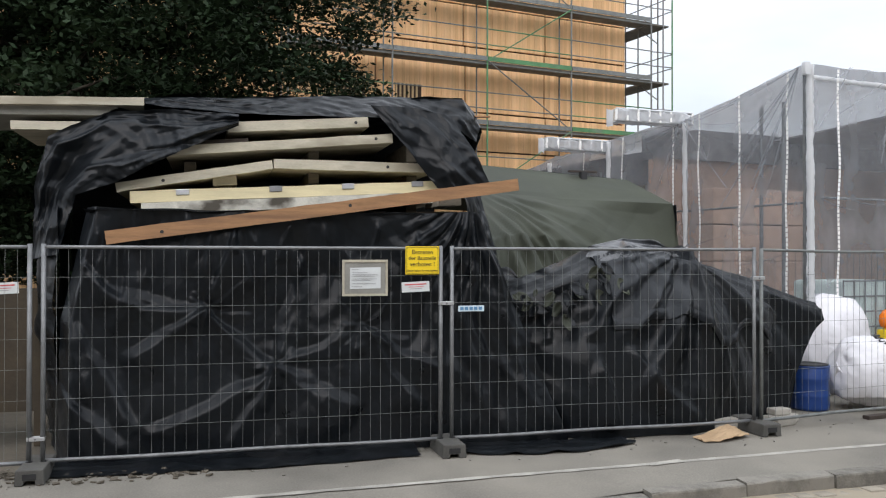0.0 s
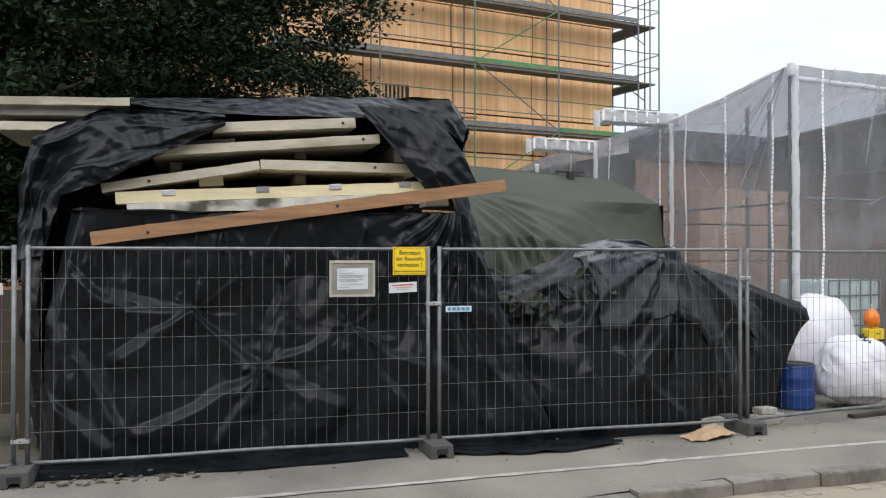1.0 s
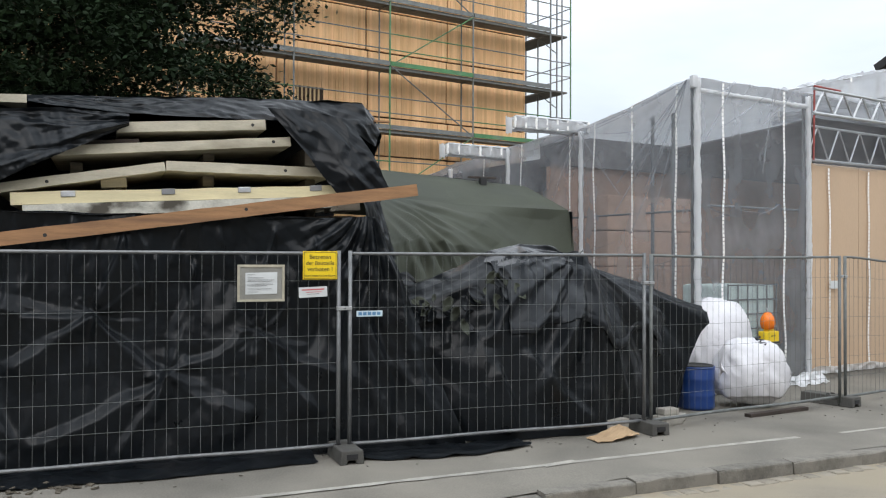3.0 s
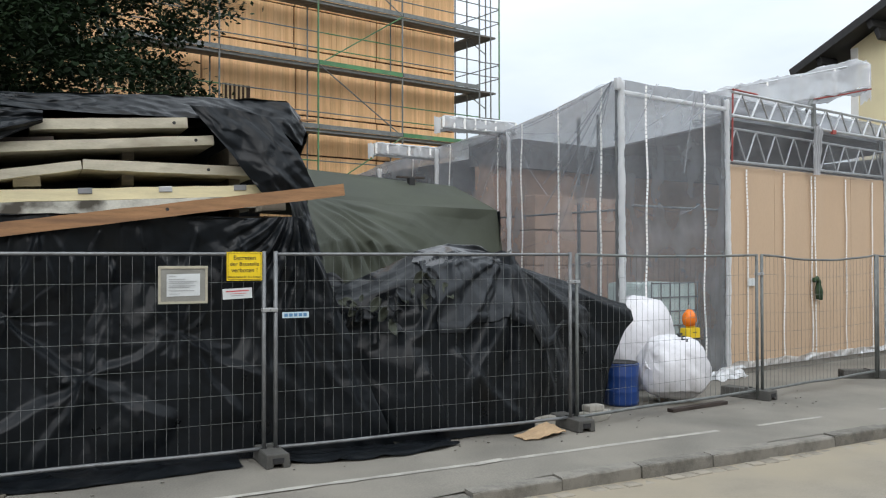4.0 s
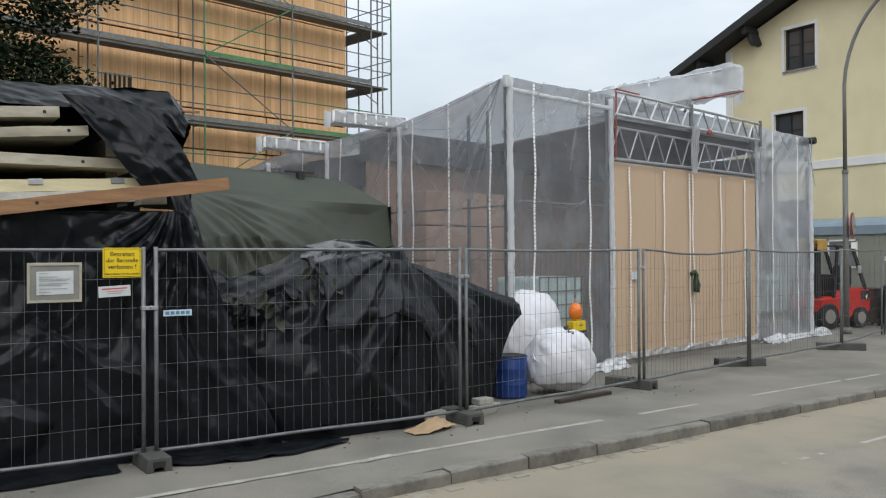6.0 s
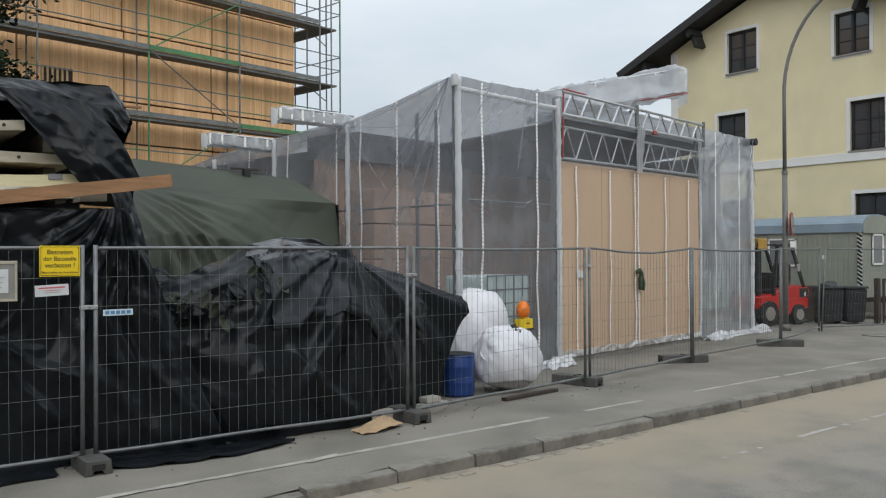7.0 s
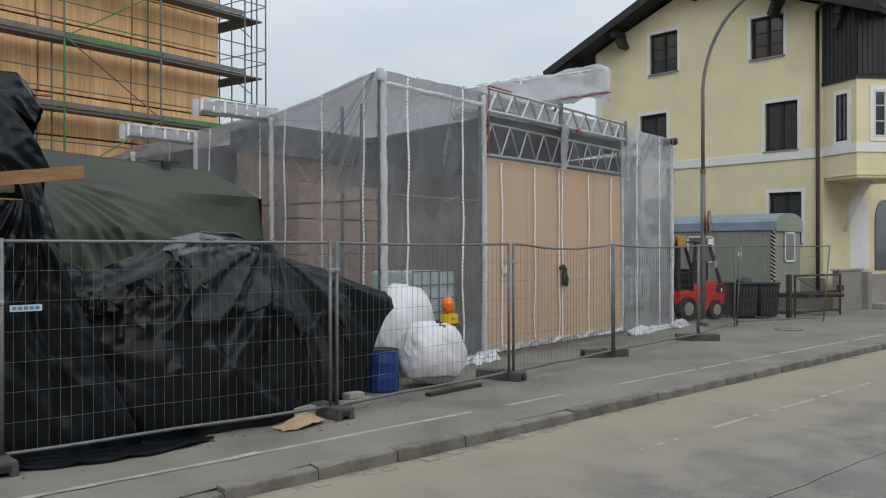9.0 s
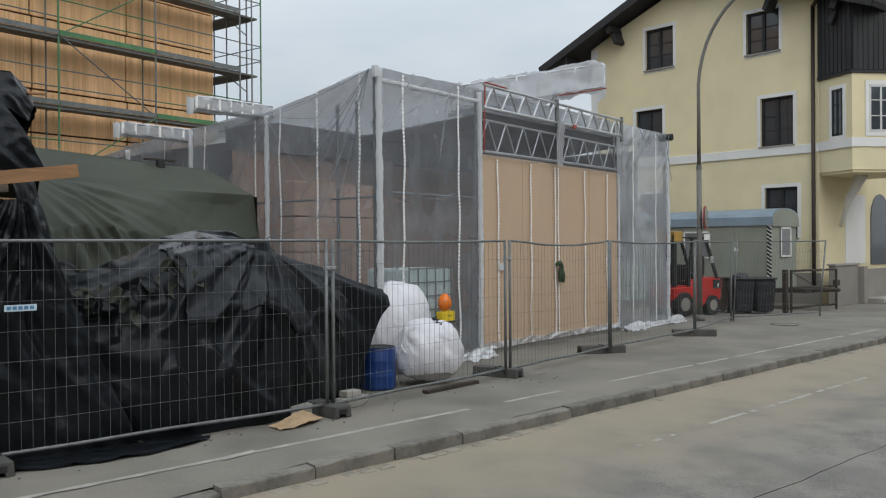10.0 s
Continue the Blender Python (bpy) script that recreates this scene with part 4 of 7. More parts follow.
patch("left_side", ([(-3.75, 0.75, 0.02), (-4.1, 2.4, 0.02)], [(-3.72, 0.62, 1.95), (-4.0, 0.9, 1.9), (-4.05, 2.4, 1.9)],
                    [(-3.75, 0.75, 0.02), (-3.72, 0.62, 1.95)], [(-4.1, 2.4, 0.02), (-4.05, 2.4, 1.9)]), 40, 50, 0.4, 0.06, top_cover, (-1, 0, 0))
patch("left_upper", ([(-4.0, 0.9, 1.9), (-4.05, 2.5, 1.9)], [(-3.86, 0.9, 3.10), (-4.0, 2.5, 3.2)], [(-4.0, 0.9, 1.9), (-3.98, 0.9, 2.6), (-3.86, 0.9, 3.10)], [(-4.05, 2.5, 1.9), (-4.0, 2.5, 3.2)]), 30, 40, 0.4, 0.05, top_cover, (-1, 0, 0))
patch("left_top", ([(-3.86, 0.9, 3.10), (-3.35, 0.9, 3.36), (-2.7, 0.86, 3.42), (-2.05, 0.78, 3.38)], [(-4.0, 2.5, 3.2), (-3.2, 2.5, 3.34), (-2.1, 2.5, 3.38)], [(-3.86, 0.9, 3.10), (-4.0, 2.5, 3.2)], [(-2.05, 0.78, 3.38), (-2.1, 2.5, 3.38)]), 50, 24, 0.4, 0.04, top_cover, (0, 0, -1))
flap = thing("tarpaulin_flap", "turned-down flap of black sheeting hanging over the slab ends", "tarpaulin", (0.1, 0.7, 2.7))
patch("flap", ([(0.0, 0.64, 2.66), (0.26, 0.56, 2.60), (0.60, 0.60, 2.71)], [(-0.70, 0.72, 3.53), (-0.22, 0.74, 3.53), (0.18, 0.76, 3.46)],
               [(0.0, 0.64, 2.66), (-0.26, 0.6, 3.0), (-0.70, 0.72, 3.53)], [(0.60, 0.60, 2.71), (0.40, 0.62, 3.1), (0.18, 0.76, 3.46)]), 70, 70, 0.42, 0.032, flap, folds=(1.6, 0.6, 0.035))
patch("corner_drop", ([(0.40, 0.45, 2.0), (0.78, 0.9, 1.95)], [(0.25, 0.5, 2.66), (0.62, 1.1, 2.72)], [(0.40, 0.45, 2.0), (0.25, 0.5, 2.66)], [(0.78, 0.9, 1.95), (0.62, 1.1, 2.72)]), 24, 40, 0.25, 0.06, flap)

# board leaning beside the stack
lean_board = thing("leaning_board", "dull brown plywood board standing beside the stack", "board", (-4.6, 1.3, 0))
part("board", made_box((-5.2, 1.3, 0.35), (-3.95, 1.33, 1.6), bevel=0.004), M_OLDPLY, lean_board, world=True)
part("batten", made_box((-5.2, 1.26, 0.0), (-5.1, 1.3, 1.6), bevel=0.004), M_OLDPLY, lean_board, world=True)
part("batten", made_box((-4.05, 1.26, 0.0), (-3.95, 1.3, 1.6), bevel=0.004), M_OLDPLY, lean_board, world=True)

# ---- covered heap beside the stack ----
HEAP = ((0.55, 1.55), (0.9, 1.62), (1.25, 1.74), (1.85, 2.0), (2.35, 2.13), (2.8, 2.09), (3.02, 1.98), (3.5, 1.80), (4.0, 1.63), (4.5, 1.47), (4.93, 1.35))


def curve_at(points, x):
    for (a, p), (b, q) in zip(points, points[1:]):
        if x <= b:
            return p + (q - p) * max(0, (x - a) / (b - a))
    return points[-1][1]


HEAP_FOLDS = [(Vector(f[:2]), Vector(f[2:])) for f in ((3.0, 2.0, 2.1, 0.5), (3.0, 2.0, 2.75, 0.25), (3.0, 2.0, 3.45, 0.3), (3.0, 2.0, 4.2, 1.25), (2.3, 2.05, 1.6, 1.1), (2.05, 0.95, 2.9, 0.15), (1.7, 0.8, 1.9, 0.1))]


def heap_skin(u, v):
    x = 0.55 + 4.38 * u
    h = curve_at(HEAP, x)
    prof = ((0.10, 0.0), (0.16, 0.25), (0.34, 0.62), (0.62, 0.90), (0.98, 1.0), (1.5, 0.92), (1.9, 0.5), (2.1, 0.0))
    crate = ((0.58, 0.0), (0.64, 0.3), (0.72, 0.68), (0.78, 0.95), (0.92, 1.0), (1.45, 1.0), (1.7, 0.5), (1.75, 0.0))
    right = min(1, max(0, (x - 2.7) / 1.5))
    soft, boxy = along([(a, b, 0) for a, b in prof], v), along([(a, b, 0) for a, b in crate], v)
    y, z = soft.lerp(boxy, right).xy
    s = 0.35 + 0.65 * min(1, v * 4)
    z = z * h
    # folds that run down from the two crests
    a1, a2 = math.atan2(z - 2.1, x - 2.3), math.atan2(z - 2.0, x - 3.0)
    r1, r2 = math.hypot(x - 2.3, z - 2.1), math.hypot(x - 3.0, z - 2.0)
    d = 0.10 * saw(a1 * 2.3 + 0.4 * noise.noise((x, z, 1))) * min(1, r1) * math.exp(-r1 / 2) + 0.17 * saw(a2 * 2.5 + 0.3 * noise.noise((x, z, 7))) * min(1, r2 * 1.2) * math.exp(-r2 / 1.8)
    d += 0.045 * saw(a2 * 6.3 + 0.4 * noise.noise((x * 2, z * 2, 3))) * math.exp(-r2 / 1.2) + crumple((x, y, z), 0.65, 0.05) + crumple((x, y + 5, z), 0.3, 0.014)
    for a, b in HEAP_FOLDS:
        d += fold_line(Vector((x, z)), a, b, 0.17, 0.13)
    if x < 1.7 and 1.0 < z < 1.9:
        d += crumple((x * 1.2, 3, z), 0.2, 0.02)
    y += 0.6 * min(1, max(0, (1.55 - x) / 0.8)) * max(0, 1 - z / 2.1)
    tuck = 0.62 * max(0, 1 - z / 1.15) ** 0.7 * max(0, (x - 3.4) / 1.5) ** 2
    return (x - tuck + (0.03 * noise.noise((z * 3, 0, 0)) if u > 0.97 else 0), y - d * s, max(0.012, z + 0.3 * d * (v > 0.4)))


heap = thing("covered_heap", "heap of goods under creased black plastic sheeting", "tarpaulin", (2.8, 1.0, 0))
part("sheeting", sheet(heap_skin, 240, 130), M_TARP, heap, smooth=True, world=True)
patch("end_sheet", ([(4.34, 0.58, 0.02), (4.45, 1.75, 0.02)], [(4.92, 0.82, 1.33), (4.92, 1.5, 1.33)], [(4.34, 0.58, 0.02), (4.58, 0.70, 0.66), (4.92, 0.82, 1.33)], [(4.45, 1.75, 0.02), (4.92, 1.5, 1.33)]), 30, 50, 0.3, 0.02, heap, (1, 0, 0))
part("filling", made_box((0.9, 0.75, 0.02), (4.2, 1.7, 1.05), bevel=0.1), M_GREYWOOD, heap, world=True)
pale = thing("film_scrap", "sheet of dusty grey plastic over the crest of the heap", "plastic sheet", (2.5, 0.7, 2.0))
part("scrap", sheet(lambda u, v: Vector(heap_skin(0.30 + 0.23 * u + 0.03 * noise.noise((v * 3, 1, 0)), 0.36 + 0.12 * v + 0.04 * noise.noise((u * 4, 0, 2)) + 0.02 * u)) + Vector((0, -0.012, 0.014)), 60, 30), M_GREYSHEET, pale, smooth=True, world=True)
over = thing("upper_sheeting", "second, greyer black plastic sheet thrown over the crest of the heap", "tarpaulin", (2.9, 0.6, 1.6))
part("sheet", sheet(lambda u, v: Vector(heap_skin(0.30 + 0.52 * u, 0.17 + 0.07 * noise.noise((u * 3.5, 0, 5)) + 0.05 * saw(u * 2.3 + 0.2) + 0.14 * max(0, u - 0.55) + (0.29 - 0.14 * max(0, u - 0.55)) * v)) + Vector((0, -0.014 - 0.012 * ridge(u * 6, v * 3, 8), 0.008)), 130, 50), M_TARP_GREYER, over, smooth=True, world=True, thick=0.002)
part("turned_edge", sheet(lambda u, v: Vector(heap_skin(0.30 + 0.52 * u, 0.17 + 0.07 * noise.noise((u * 3.5, 0, 5)) + 0.05 * saw(u * 2.3 + 0.2) + 0.14 * max(0, u - 0.55) + 0.022 * v)) + Vector((0, -0.03 - 0.02 * math.sin(math.pi * v), 0.004)), 110, 5), M_TARP_GREYER, over, smooth=True, world=True)
rags = thing("torn_edge", "torn ragged edge of sheeting with curled olive and black tatters", "plastic sheet", (1.2, 0.5, 1.4))
tat = random.Random(8)
for k in range(46):
    q = tat.random()
    c = Vector((0.62 + 1.35 * q + tat.uniform(-0.12, 0.12), tat.uniform(0.30, 0.52), 1.72 - 0.35 * math.sin(math.pi * q) + 0.12 * q + tat.uniform(-0.2, 0.16)))
    a, size, curl = tat.uniform(-2.8, -0.2), tat.uniform(0.06, 0.21), tat.uniform(0.2, 1.8)
    d, e = Vector((math.cos(a), 0, math.sin(a))), Vector((-math.sin(a), 0.5, math.cos(a)))
    part("tatter", sheet(lambda u, v: c + d * size * v + e * (u - 0.5) * size * 0.75 * math.sin(0.35 + 2.7 * v) + Vector((0, -1, 0)) * size * (0.5 * curl * v * v + 0.35 * abs(u - 0.5)), 4, 6), M_CANVAS if k % 5 < 2 else M_TARP_GREYER if k % 5 == 2 else M_TARP, rags, smooth=True, world=True, thick=0.002)

# ---- green canvas cover ----
canvas = thing("canvas_cover", "olive green canvas hood over a boxy load with a sloped front", "canvas cover", (2.7, 4.2, 0))


def diagonal_folds(p):
    a, r = math.atan2(p.x - 1.1, 3.0 - p.z), math.hypot(p.x - 1.1, p.z - 3.0)
    return 0.17 * math.exp(-max(0, p.x - 1.7) / 0.8) * min(1, r) * (saw(a * 3.2 + 0.35 * noise.noise((p.x, p.z, 2))) + 0.4 * saw(a * 8 + 0.5 * noise.noise((p.x * 2, p.z * 2, 6))) - 0.6)


def canvas_patch(name, edges, nu, nv, size, amount, push, hang=0):
    f = coons(*edges)
    d = Vector(push)
    return part(name, sheet(lambda u, v: f(u, v) + d * (crumple(f(u, v), size, amount) + hang * diagonal_folds(f(u, v))) * min(1, 9 * min(u, 1 - u, v, 1 - v)), nu, nv), M_CANVAS, canvas, smooth=True, world=True)


canvas_patch("roof_slope", ([(1.30, 3.15, 2.84), (2.58, 3.2, 2.76), (4.32, 3.2, 2.72)], [(1.2, 4.1, 3.34), (3.2, 4.1, 3.20), (4.03, 4.1, 3.15)],
                            [(1.30, 3.15, 2.84), (1.2, 4.1, 3.34)], [(4.32, 3.2, 2.72), (4.03, 4.1, 3.15)]), 80, 30, 1.2, 0.025, (0, -0.4, 1))
canvas_patch("front_sheet", ([(0.55, 0.75, 1.15), (1.15, 0.9, 1.40), (2.0, 1.9, 1.5), (4.36, 2.95, 1.2)], [(1.30, 3.15, 2.84), (2.58, 3.2, 2.76), (4.32, 3.2, 2.72)],
                             [(0.55, 0.75, 1.15), (0.70, 1.35, 2.1), (1.30, 3.15, 2.84)], [(4.36, 2.95, 1.2), (4.38, 3.15, 2.2), (4.32, 3.2, 2.72)]), 130, 90, 0.9, 0.06, (0, -1, 0.2), 1)
canvas_patch("back_slope", ([(1.2, 4.1, 3.34), (4.03, 4.1, 3.15)], [(1.2, 5.3, 2.7), (4.3, 5.3, 2.6)], [(1.2, 4.1, 3.34), (1.2, 5.3, 2.7)], [(4.03, 4.1, 3.15), (4.3, 5.3, 2.6)]), 40, 20, 0.8, 0.03, (0, 0, 1))
hip = coons([(4.32, 3.2, 2.72), (4.42, 4.2, 2.7), (4.3, 5.3, 2.6)], [(4.03, 4.1, 3.15), (4.03, 4.1, 3.15)], [(4.32, 3.2, 2.72), (4.03, 4.1, 3.15)], [(4.3, 5.3, 2.6), (4.03, 4.1, 3.15)])
part("hip", sheet(hip, 16, 12), M_CANVAS, canvas, smooth=True, world=True)
part("end_wall", sheet(lambda u, v: (4.34 + 0.1 * math.sin(math.pi * u) + 0.03 * noise.noise((u * 3, v * 3, 0)), 3.12 + 2.2 * u, 0.2 + 2.5 * v), 20, 20), M_TARP, canvas, smooth=True, world=True)
part("load", made_box((1.3, 3.3, 0.0), (4.25, 5.2, 2.6), bevel=0.05), M_GREYWOOD, canvas, world=True)
spout = thing("roof_strut", "dark metal strut end poking through the canvas ridge", "strut", (3.2, 3.98, 3.2))
part("strut", made_box((-0.22, -0.03, 0.03), (0.25, 0.03, 0.06), bevel=0.006), M_RUST, spout)
part("strut_end", made_box((-0.045, -0.10, -0.09), (0.055, 0.0, 0.04), bevel=0.01), M_BLACK, spout)


# ---- sacks, drum, warning lamp and rubbish ----
def sack(label, at, rx, ry, rz, tilt, seed):
    s = thing("bulk_sack", label, "sack", at, tilt)
    bm = bmesh.new()
    bmesh.ops.create_uvsphere(bm, u_segments=72, v_segments=44, radius=1)
    for v in bm.verts:
        p = v.co.copy()
        f = 1 + 0.09 * noise.noise(p * 1.6 + Vector((seed, 0, 0))) - 0.04 * ridge(p.x * 3 + seed, p.y * 3, p.z * 1.5) - 0.022 * ridge(p.x * 8 + seed, p.y * 8, p.z * 5)
        flat = 1.0
        if p.z < -0.55:
            flat = 0.82
        sq = (abs(p.x) ** 2.6 + abs(p.y) ** 2.6 + abs(p.z) ** 2.6) ** (-1 / 2.6)
        p = p * (0.5 + 0.5 * sq) * f
        v.co = (p.x * rx, p.y * ry, max(-0.88, p.z * flat) * rz + rz * 0.88)
    part("bag", bm, M_BAG, s, smooth=True)
    return s


low_sack = sack("bulging white woven bulk sack on the ground", (5.80, 0.93, 0.0), 0.50, 0.44, 0.50, -12, 2)
part("tie_loop", made_tube([(0.05 + 0.05 * math.sin(i * 2), -0.28 + 0.03 * i, 0.85 + 0.012 * i) for i in range(8)], 0.016, 6), M_BLACK, low_sack, smooth=True)
part("knot", sheet(lambda u, v: (-0.52 - 0.06 * u, -0.28 + 0.16 * (v - 0.5) * (1 - 0.6 * u), 0.50 + 0.10 * math.sin(5 * v) * u + 0.03 * u), 8, 10), M_BAG, low_sack, smooth=True, thick=0.004)
back_sack = sack("white woven bulk sack leaning behind the drum", (6.22, 2.10, 0.0), 0.60, 0.42, 0.76, 10, 9)

drum = thing("plastic_drum", "blue plastic drum with a black rim", "drum", (5.03, 1.08, 0.0))
part("body", lathe([(0.20, 0.0), (0.232, 0.012), (0.238, 0.05), (0.234, 0.17), (0.242, 0.19), (0.234, 0.21), (0.234, 0.38), (0.242, 0.40), (0.234, 0.42), (0.236, 0.53), (0.22, 0.56)], 40), M_BLUE, drum, smooth=True)
part("lid", lathe([(0.222, 0.555), (0.228, 0.575), (0.205, 0.58), (0.19, 0.57), (0.02, 0.572)], 40), M_BLACK, drum, smooth=True)
part("clamp_ring", lathe([(0.232, 0.535), (0.243, 0.54), (0.243, 0.56), (0.232, 0.565)], 40), M_BLUE, drum, smooth=True)

lamp = thing("warning_lamp", "orange warning lamp on a yellow battery box before the film", "warning lamp", (7.28, 2.2, 0.70), 8)
part("battery_box", made_box((-0.16, -0.07, 0), (0.16, 0.07, 0.17), bevel=0.018), M_LAMPBOX, lamp)
part("base_strip", made_box((-0.165, -0.075, -0.012), (0.165, 0.075, 0.012), bevel=0.004), M_BLACK, lamp)
part("neck", made_box((-0.06, -0.05, 0.165), (0.07, 0.05, 0.2), bevel=0.01), M_LAMPBOX, lamp)
lens = lathe([(0.03, 0), (0.09, 0.02), (0.115, 0.1), (0.105, 0.18), (0.06, 0.25), (0.03, 0.27)], 24)
part("lens", lens, M_ORANGE, lamp, smooth=True).matrix_basis = pose(-0.02, 0, 0.19)
part("bolt", made_tube([(-0.02, 0, 0.45), (-0.03, 0, 0.53)], 0.012, 8), M_ALU, lamp)
for k in (-0.02, 0.03):
    part("print_bar", made_box((k, -0.074, 0.09), (k + 0.035, -0.069, 0.105)), M_INK, lamp)
part("hook_pole", made_tube([(0.0, 0.0, -0.70), (0.0, 0.0, 0.0)], 0.018, 8), M_ZINC_DULL, lamp)

# timber offcuts, cardboard, paving stones by the fence
offcut = thing("timber_offcut", "pale weathered timber offcut lying under the fence", "timber", (3.42, 0.27, 0.0), 3)
part("beam", made_box((-0.32, -0.06, 0.0), (0.24, 0.06, 0.12), bevel=0.012), M_CONCRETE, offcut)
for x, y, z, a, s in ((4.0, 0.30, 0, 18, 1.0), (4.22, 0.42, 0, 40, 0.8), (4.02, 0.33, 0.112, 5, 0.7)):
    st = thing("paving_stone", "loose grey paving stone by the fence foot", "stone", (x, y, z), a, "loose stones")
    part("stone", made_box((-0.17 * s, -0.11 * s, 0), (0.17 * s, 0.11 * s, 0.11 * s), bevel=0.018), M_CONCRETE, st)
part_card = thing("cardboard", "torn crumpled piece of brown cardboard on the pavement", "cardboard", (2.92, -0.18, 0), 8)
part("card", sheet(lambda u, v: (-0.30 + 0.62 * u + 0.05 * v, -0.12 + 0.26 * v - 0.05 * math.sin(4 * u), 0.012 + 0.13 * max(0, math.sin(3.0 * u - 0.3)) * (0.25 + v * 0.5) + 0.02 * noise.noise((u * 6, v * 5, 0))), 16, 10), M_CARD, part_card, thick=0.006)
lath = thing("timber_lath", "dark plank lying along the fence bottom", "timber", (5.85, 0.40, 0.0), 8)
part("plank", made_box((-0.65, -0.05, 0.0), (0.45, 0.05, 0.045), bevel=0.008), M_RUST, lath)
bits = bmesh.new()
for k in range(110):
    x = random.uniform(-4.2, 8.5)
    y = random.uniform(-0.55, 0.35) + (0.10 * (x - 3.5) if x > 3.5 else 0)
    s = random.uniform(0.004, 0.014)
    box(bits, (-s, -s * 0.7, 0), (s, s * 0.7, s * 0.7), pose(x, y, 0.004, random.uniform(-20, 20), 0, random.uniform(0, 180)))
dirt = bmesh.new()
drnd = random.Random(4)
for k in range(260):
    x = drnd.uniform(-4.6, -2.3)
    y = drnd.uniform(-0.42, 0.12) - 0.05 * (x + 2.3) * drnd.random()
    w = drnd.uniform(0.006, 0.034)
    box(dirt, (-w, -w * 0.8, 0), (w, w * 0.6, w * 0.5), pose(x, y, 0.002, drnd.uniform(-20, 20), drnd.uniform(-20, 20), drnd.uniform(0, 180)))
tagged(part("dirt", dirt, M_SOIL), "dark crumbs of soil and dead leaves by the fence foot", "dirt", kind="stuff")
tagged(part("grit", bits, M_KERB), "small stones and crumbs of dirt along the fence", "grit", kind="stuff")

# ---- film-wrapped scaffold enclosure ----
FRONT = math.radians(10)
FX, FY = math.cos(FRONT), math.sin(FRONT)


def on_front(s, z, out=0.0):
    """A point s metres along the front wall from its near corner, out metres before it."""
    return Vector((5.80 + s * FX + out * FY, 2.07 + s * FY - out * FX, z))


def on_side(s, z, out=0.0):
    """A point s metres back along the side wall from the near corner."""
    return Vector((5.80 - s * FY - out * FX, 2.07 + s * FX - out * FY, z))


W_DOOR, W_DOOR_END, W_END = 2.63, 7.93, 10.66
SIDE_TOP = ((0, 4.655), (0.35, 4.63), (1.35, 4.43), (2.55, 4.22), (3.4, 4.20), (4.8, 4.16), (6.4, 3.98), (7.6, 3.88), (9.0, 3.8))
enclosure = thing("film_enclosure", "scaffold enclosure wrapped in clear dusty plastic film", "enclosure", (5.80, 2.07, 0), 10)


def front_top(s):
    return 4.655 + 0.045 * min(1, s / 2.6) + 0.02 * noise.noise((s * 2, 0, 0))


def film_wrinkle(s, z, seed):
    d = crumple((s, seed, z), 0.9, 0.025) + crumple((s, seed, z), 0.35, 0.003)
    pull = max(0, min(1, (z - 2.8) / 1.3))
    d += 0.05 * pull * saw((s - z) * 2.6 + 0.4 * noise.noise((s, z, seed))) * max(0, noise.noise(((s - z) * 0.8, seed, 1)) + 0.3)
    return d + 0.03 * pull * saw((s * 0.7 + z) * 3.1 + 0.4 * noise.noise((s, z, seed + 3))) * max(0, noise.noise(((s + z) * 0.7, seed, 4)) + 0.2)


def front_film(s0, s1, z0, z1, seed):
    def f(u, v):
        s, top = s0 + (s1 - s0) * u, (front_top(s0 + (s1 - s0) * u) if z1 is None else z1)
        low = z0 + 0.04 * noise.noise((s * 2.4, seed, 0))
        z = low + (top - low) * v
        return on_front(s, z, film_wrinkle(s, z, seed) + 0.12 * max(0, 0.45 - z) * (0.4 + 0.6 * ridge(s * 2, 1, seed)))
    return f


part("front_film", sheet(front_film(0, W_DOOR, 0.10, None, 1), 70, 90), M_FILM, enclosure, smooth=True, world=True)
part("front_film", sheet(front_film(W_DOOR_END, W_END, 0.06, None, 3), 70, 90), M_FILM, enclosure, smooth=True, world=True)
part("apron_film", sheet(lambda u, v: on_front(W_DOOR + (W_DOOR_END - W_DOOR) * u, 3.52 + 0.83 * v + 0.05 * noise.noise((u * 9, 0, 2)) * (1 - v),
                                              0.10 - 0.05 * v + crumple((u * 5.2, 1, v), 0.4, 0.012)), 130, 34), M_FILM_THIN, enclosure, smooth=True, world=True)
part("upper_film", sheet(lambda u, v: on_front(W_DOOR + (W_DOOR_END - W_DOOR) * u, 4.35 + 0.40 * v, -0.12 + crumple((u * 5.2, 5, v), 0.5, 0.04)), 60, 14), M_FILM_THIN, enclosure, smooth=True, world=True)


def side_film(u, v):
    s = 9.0 * u
    top = curve_at(SIDE_TOP, s)
    z = 0.05 + (top - 0.05) * v
    sag = 0.05 * math.sin(math.pi * ((s % 2.4) / 2.4)) * v
    fan = 0.05 * abs(math.sin(math.atan2(z - 4.7, s + 0.05) * 14)) * math.exp(-math.hypot(s, z - 4.7) / 1.6)
    fan += 0.04 * abs(math.sin(math.atan2(z - 4.2, s - 2.6) * 12)) * math.exp(-math.hypot(s - 2.6, z - 4.2) / 1.1)
    return on_side(s, z - 0.02 * sag, film_wrinkle(s, z, 11) + fan - sag)


part("side_film", sheet(side_film, 180, 90), M_FILM, enclosure, smooth=True, world=True)

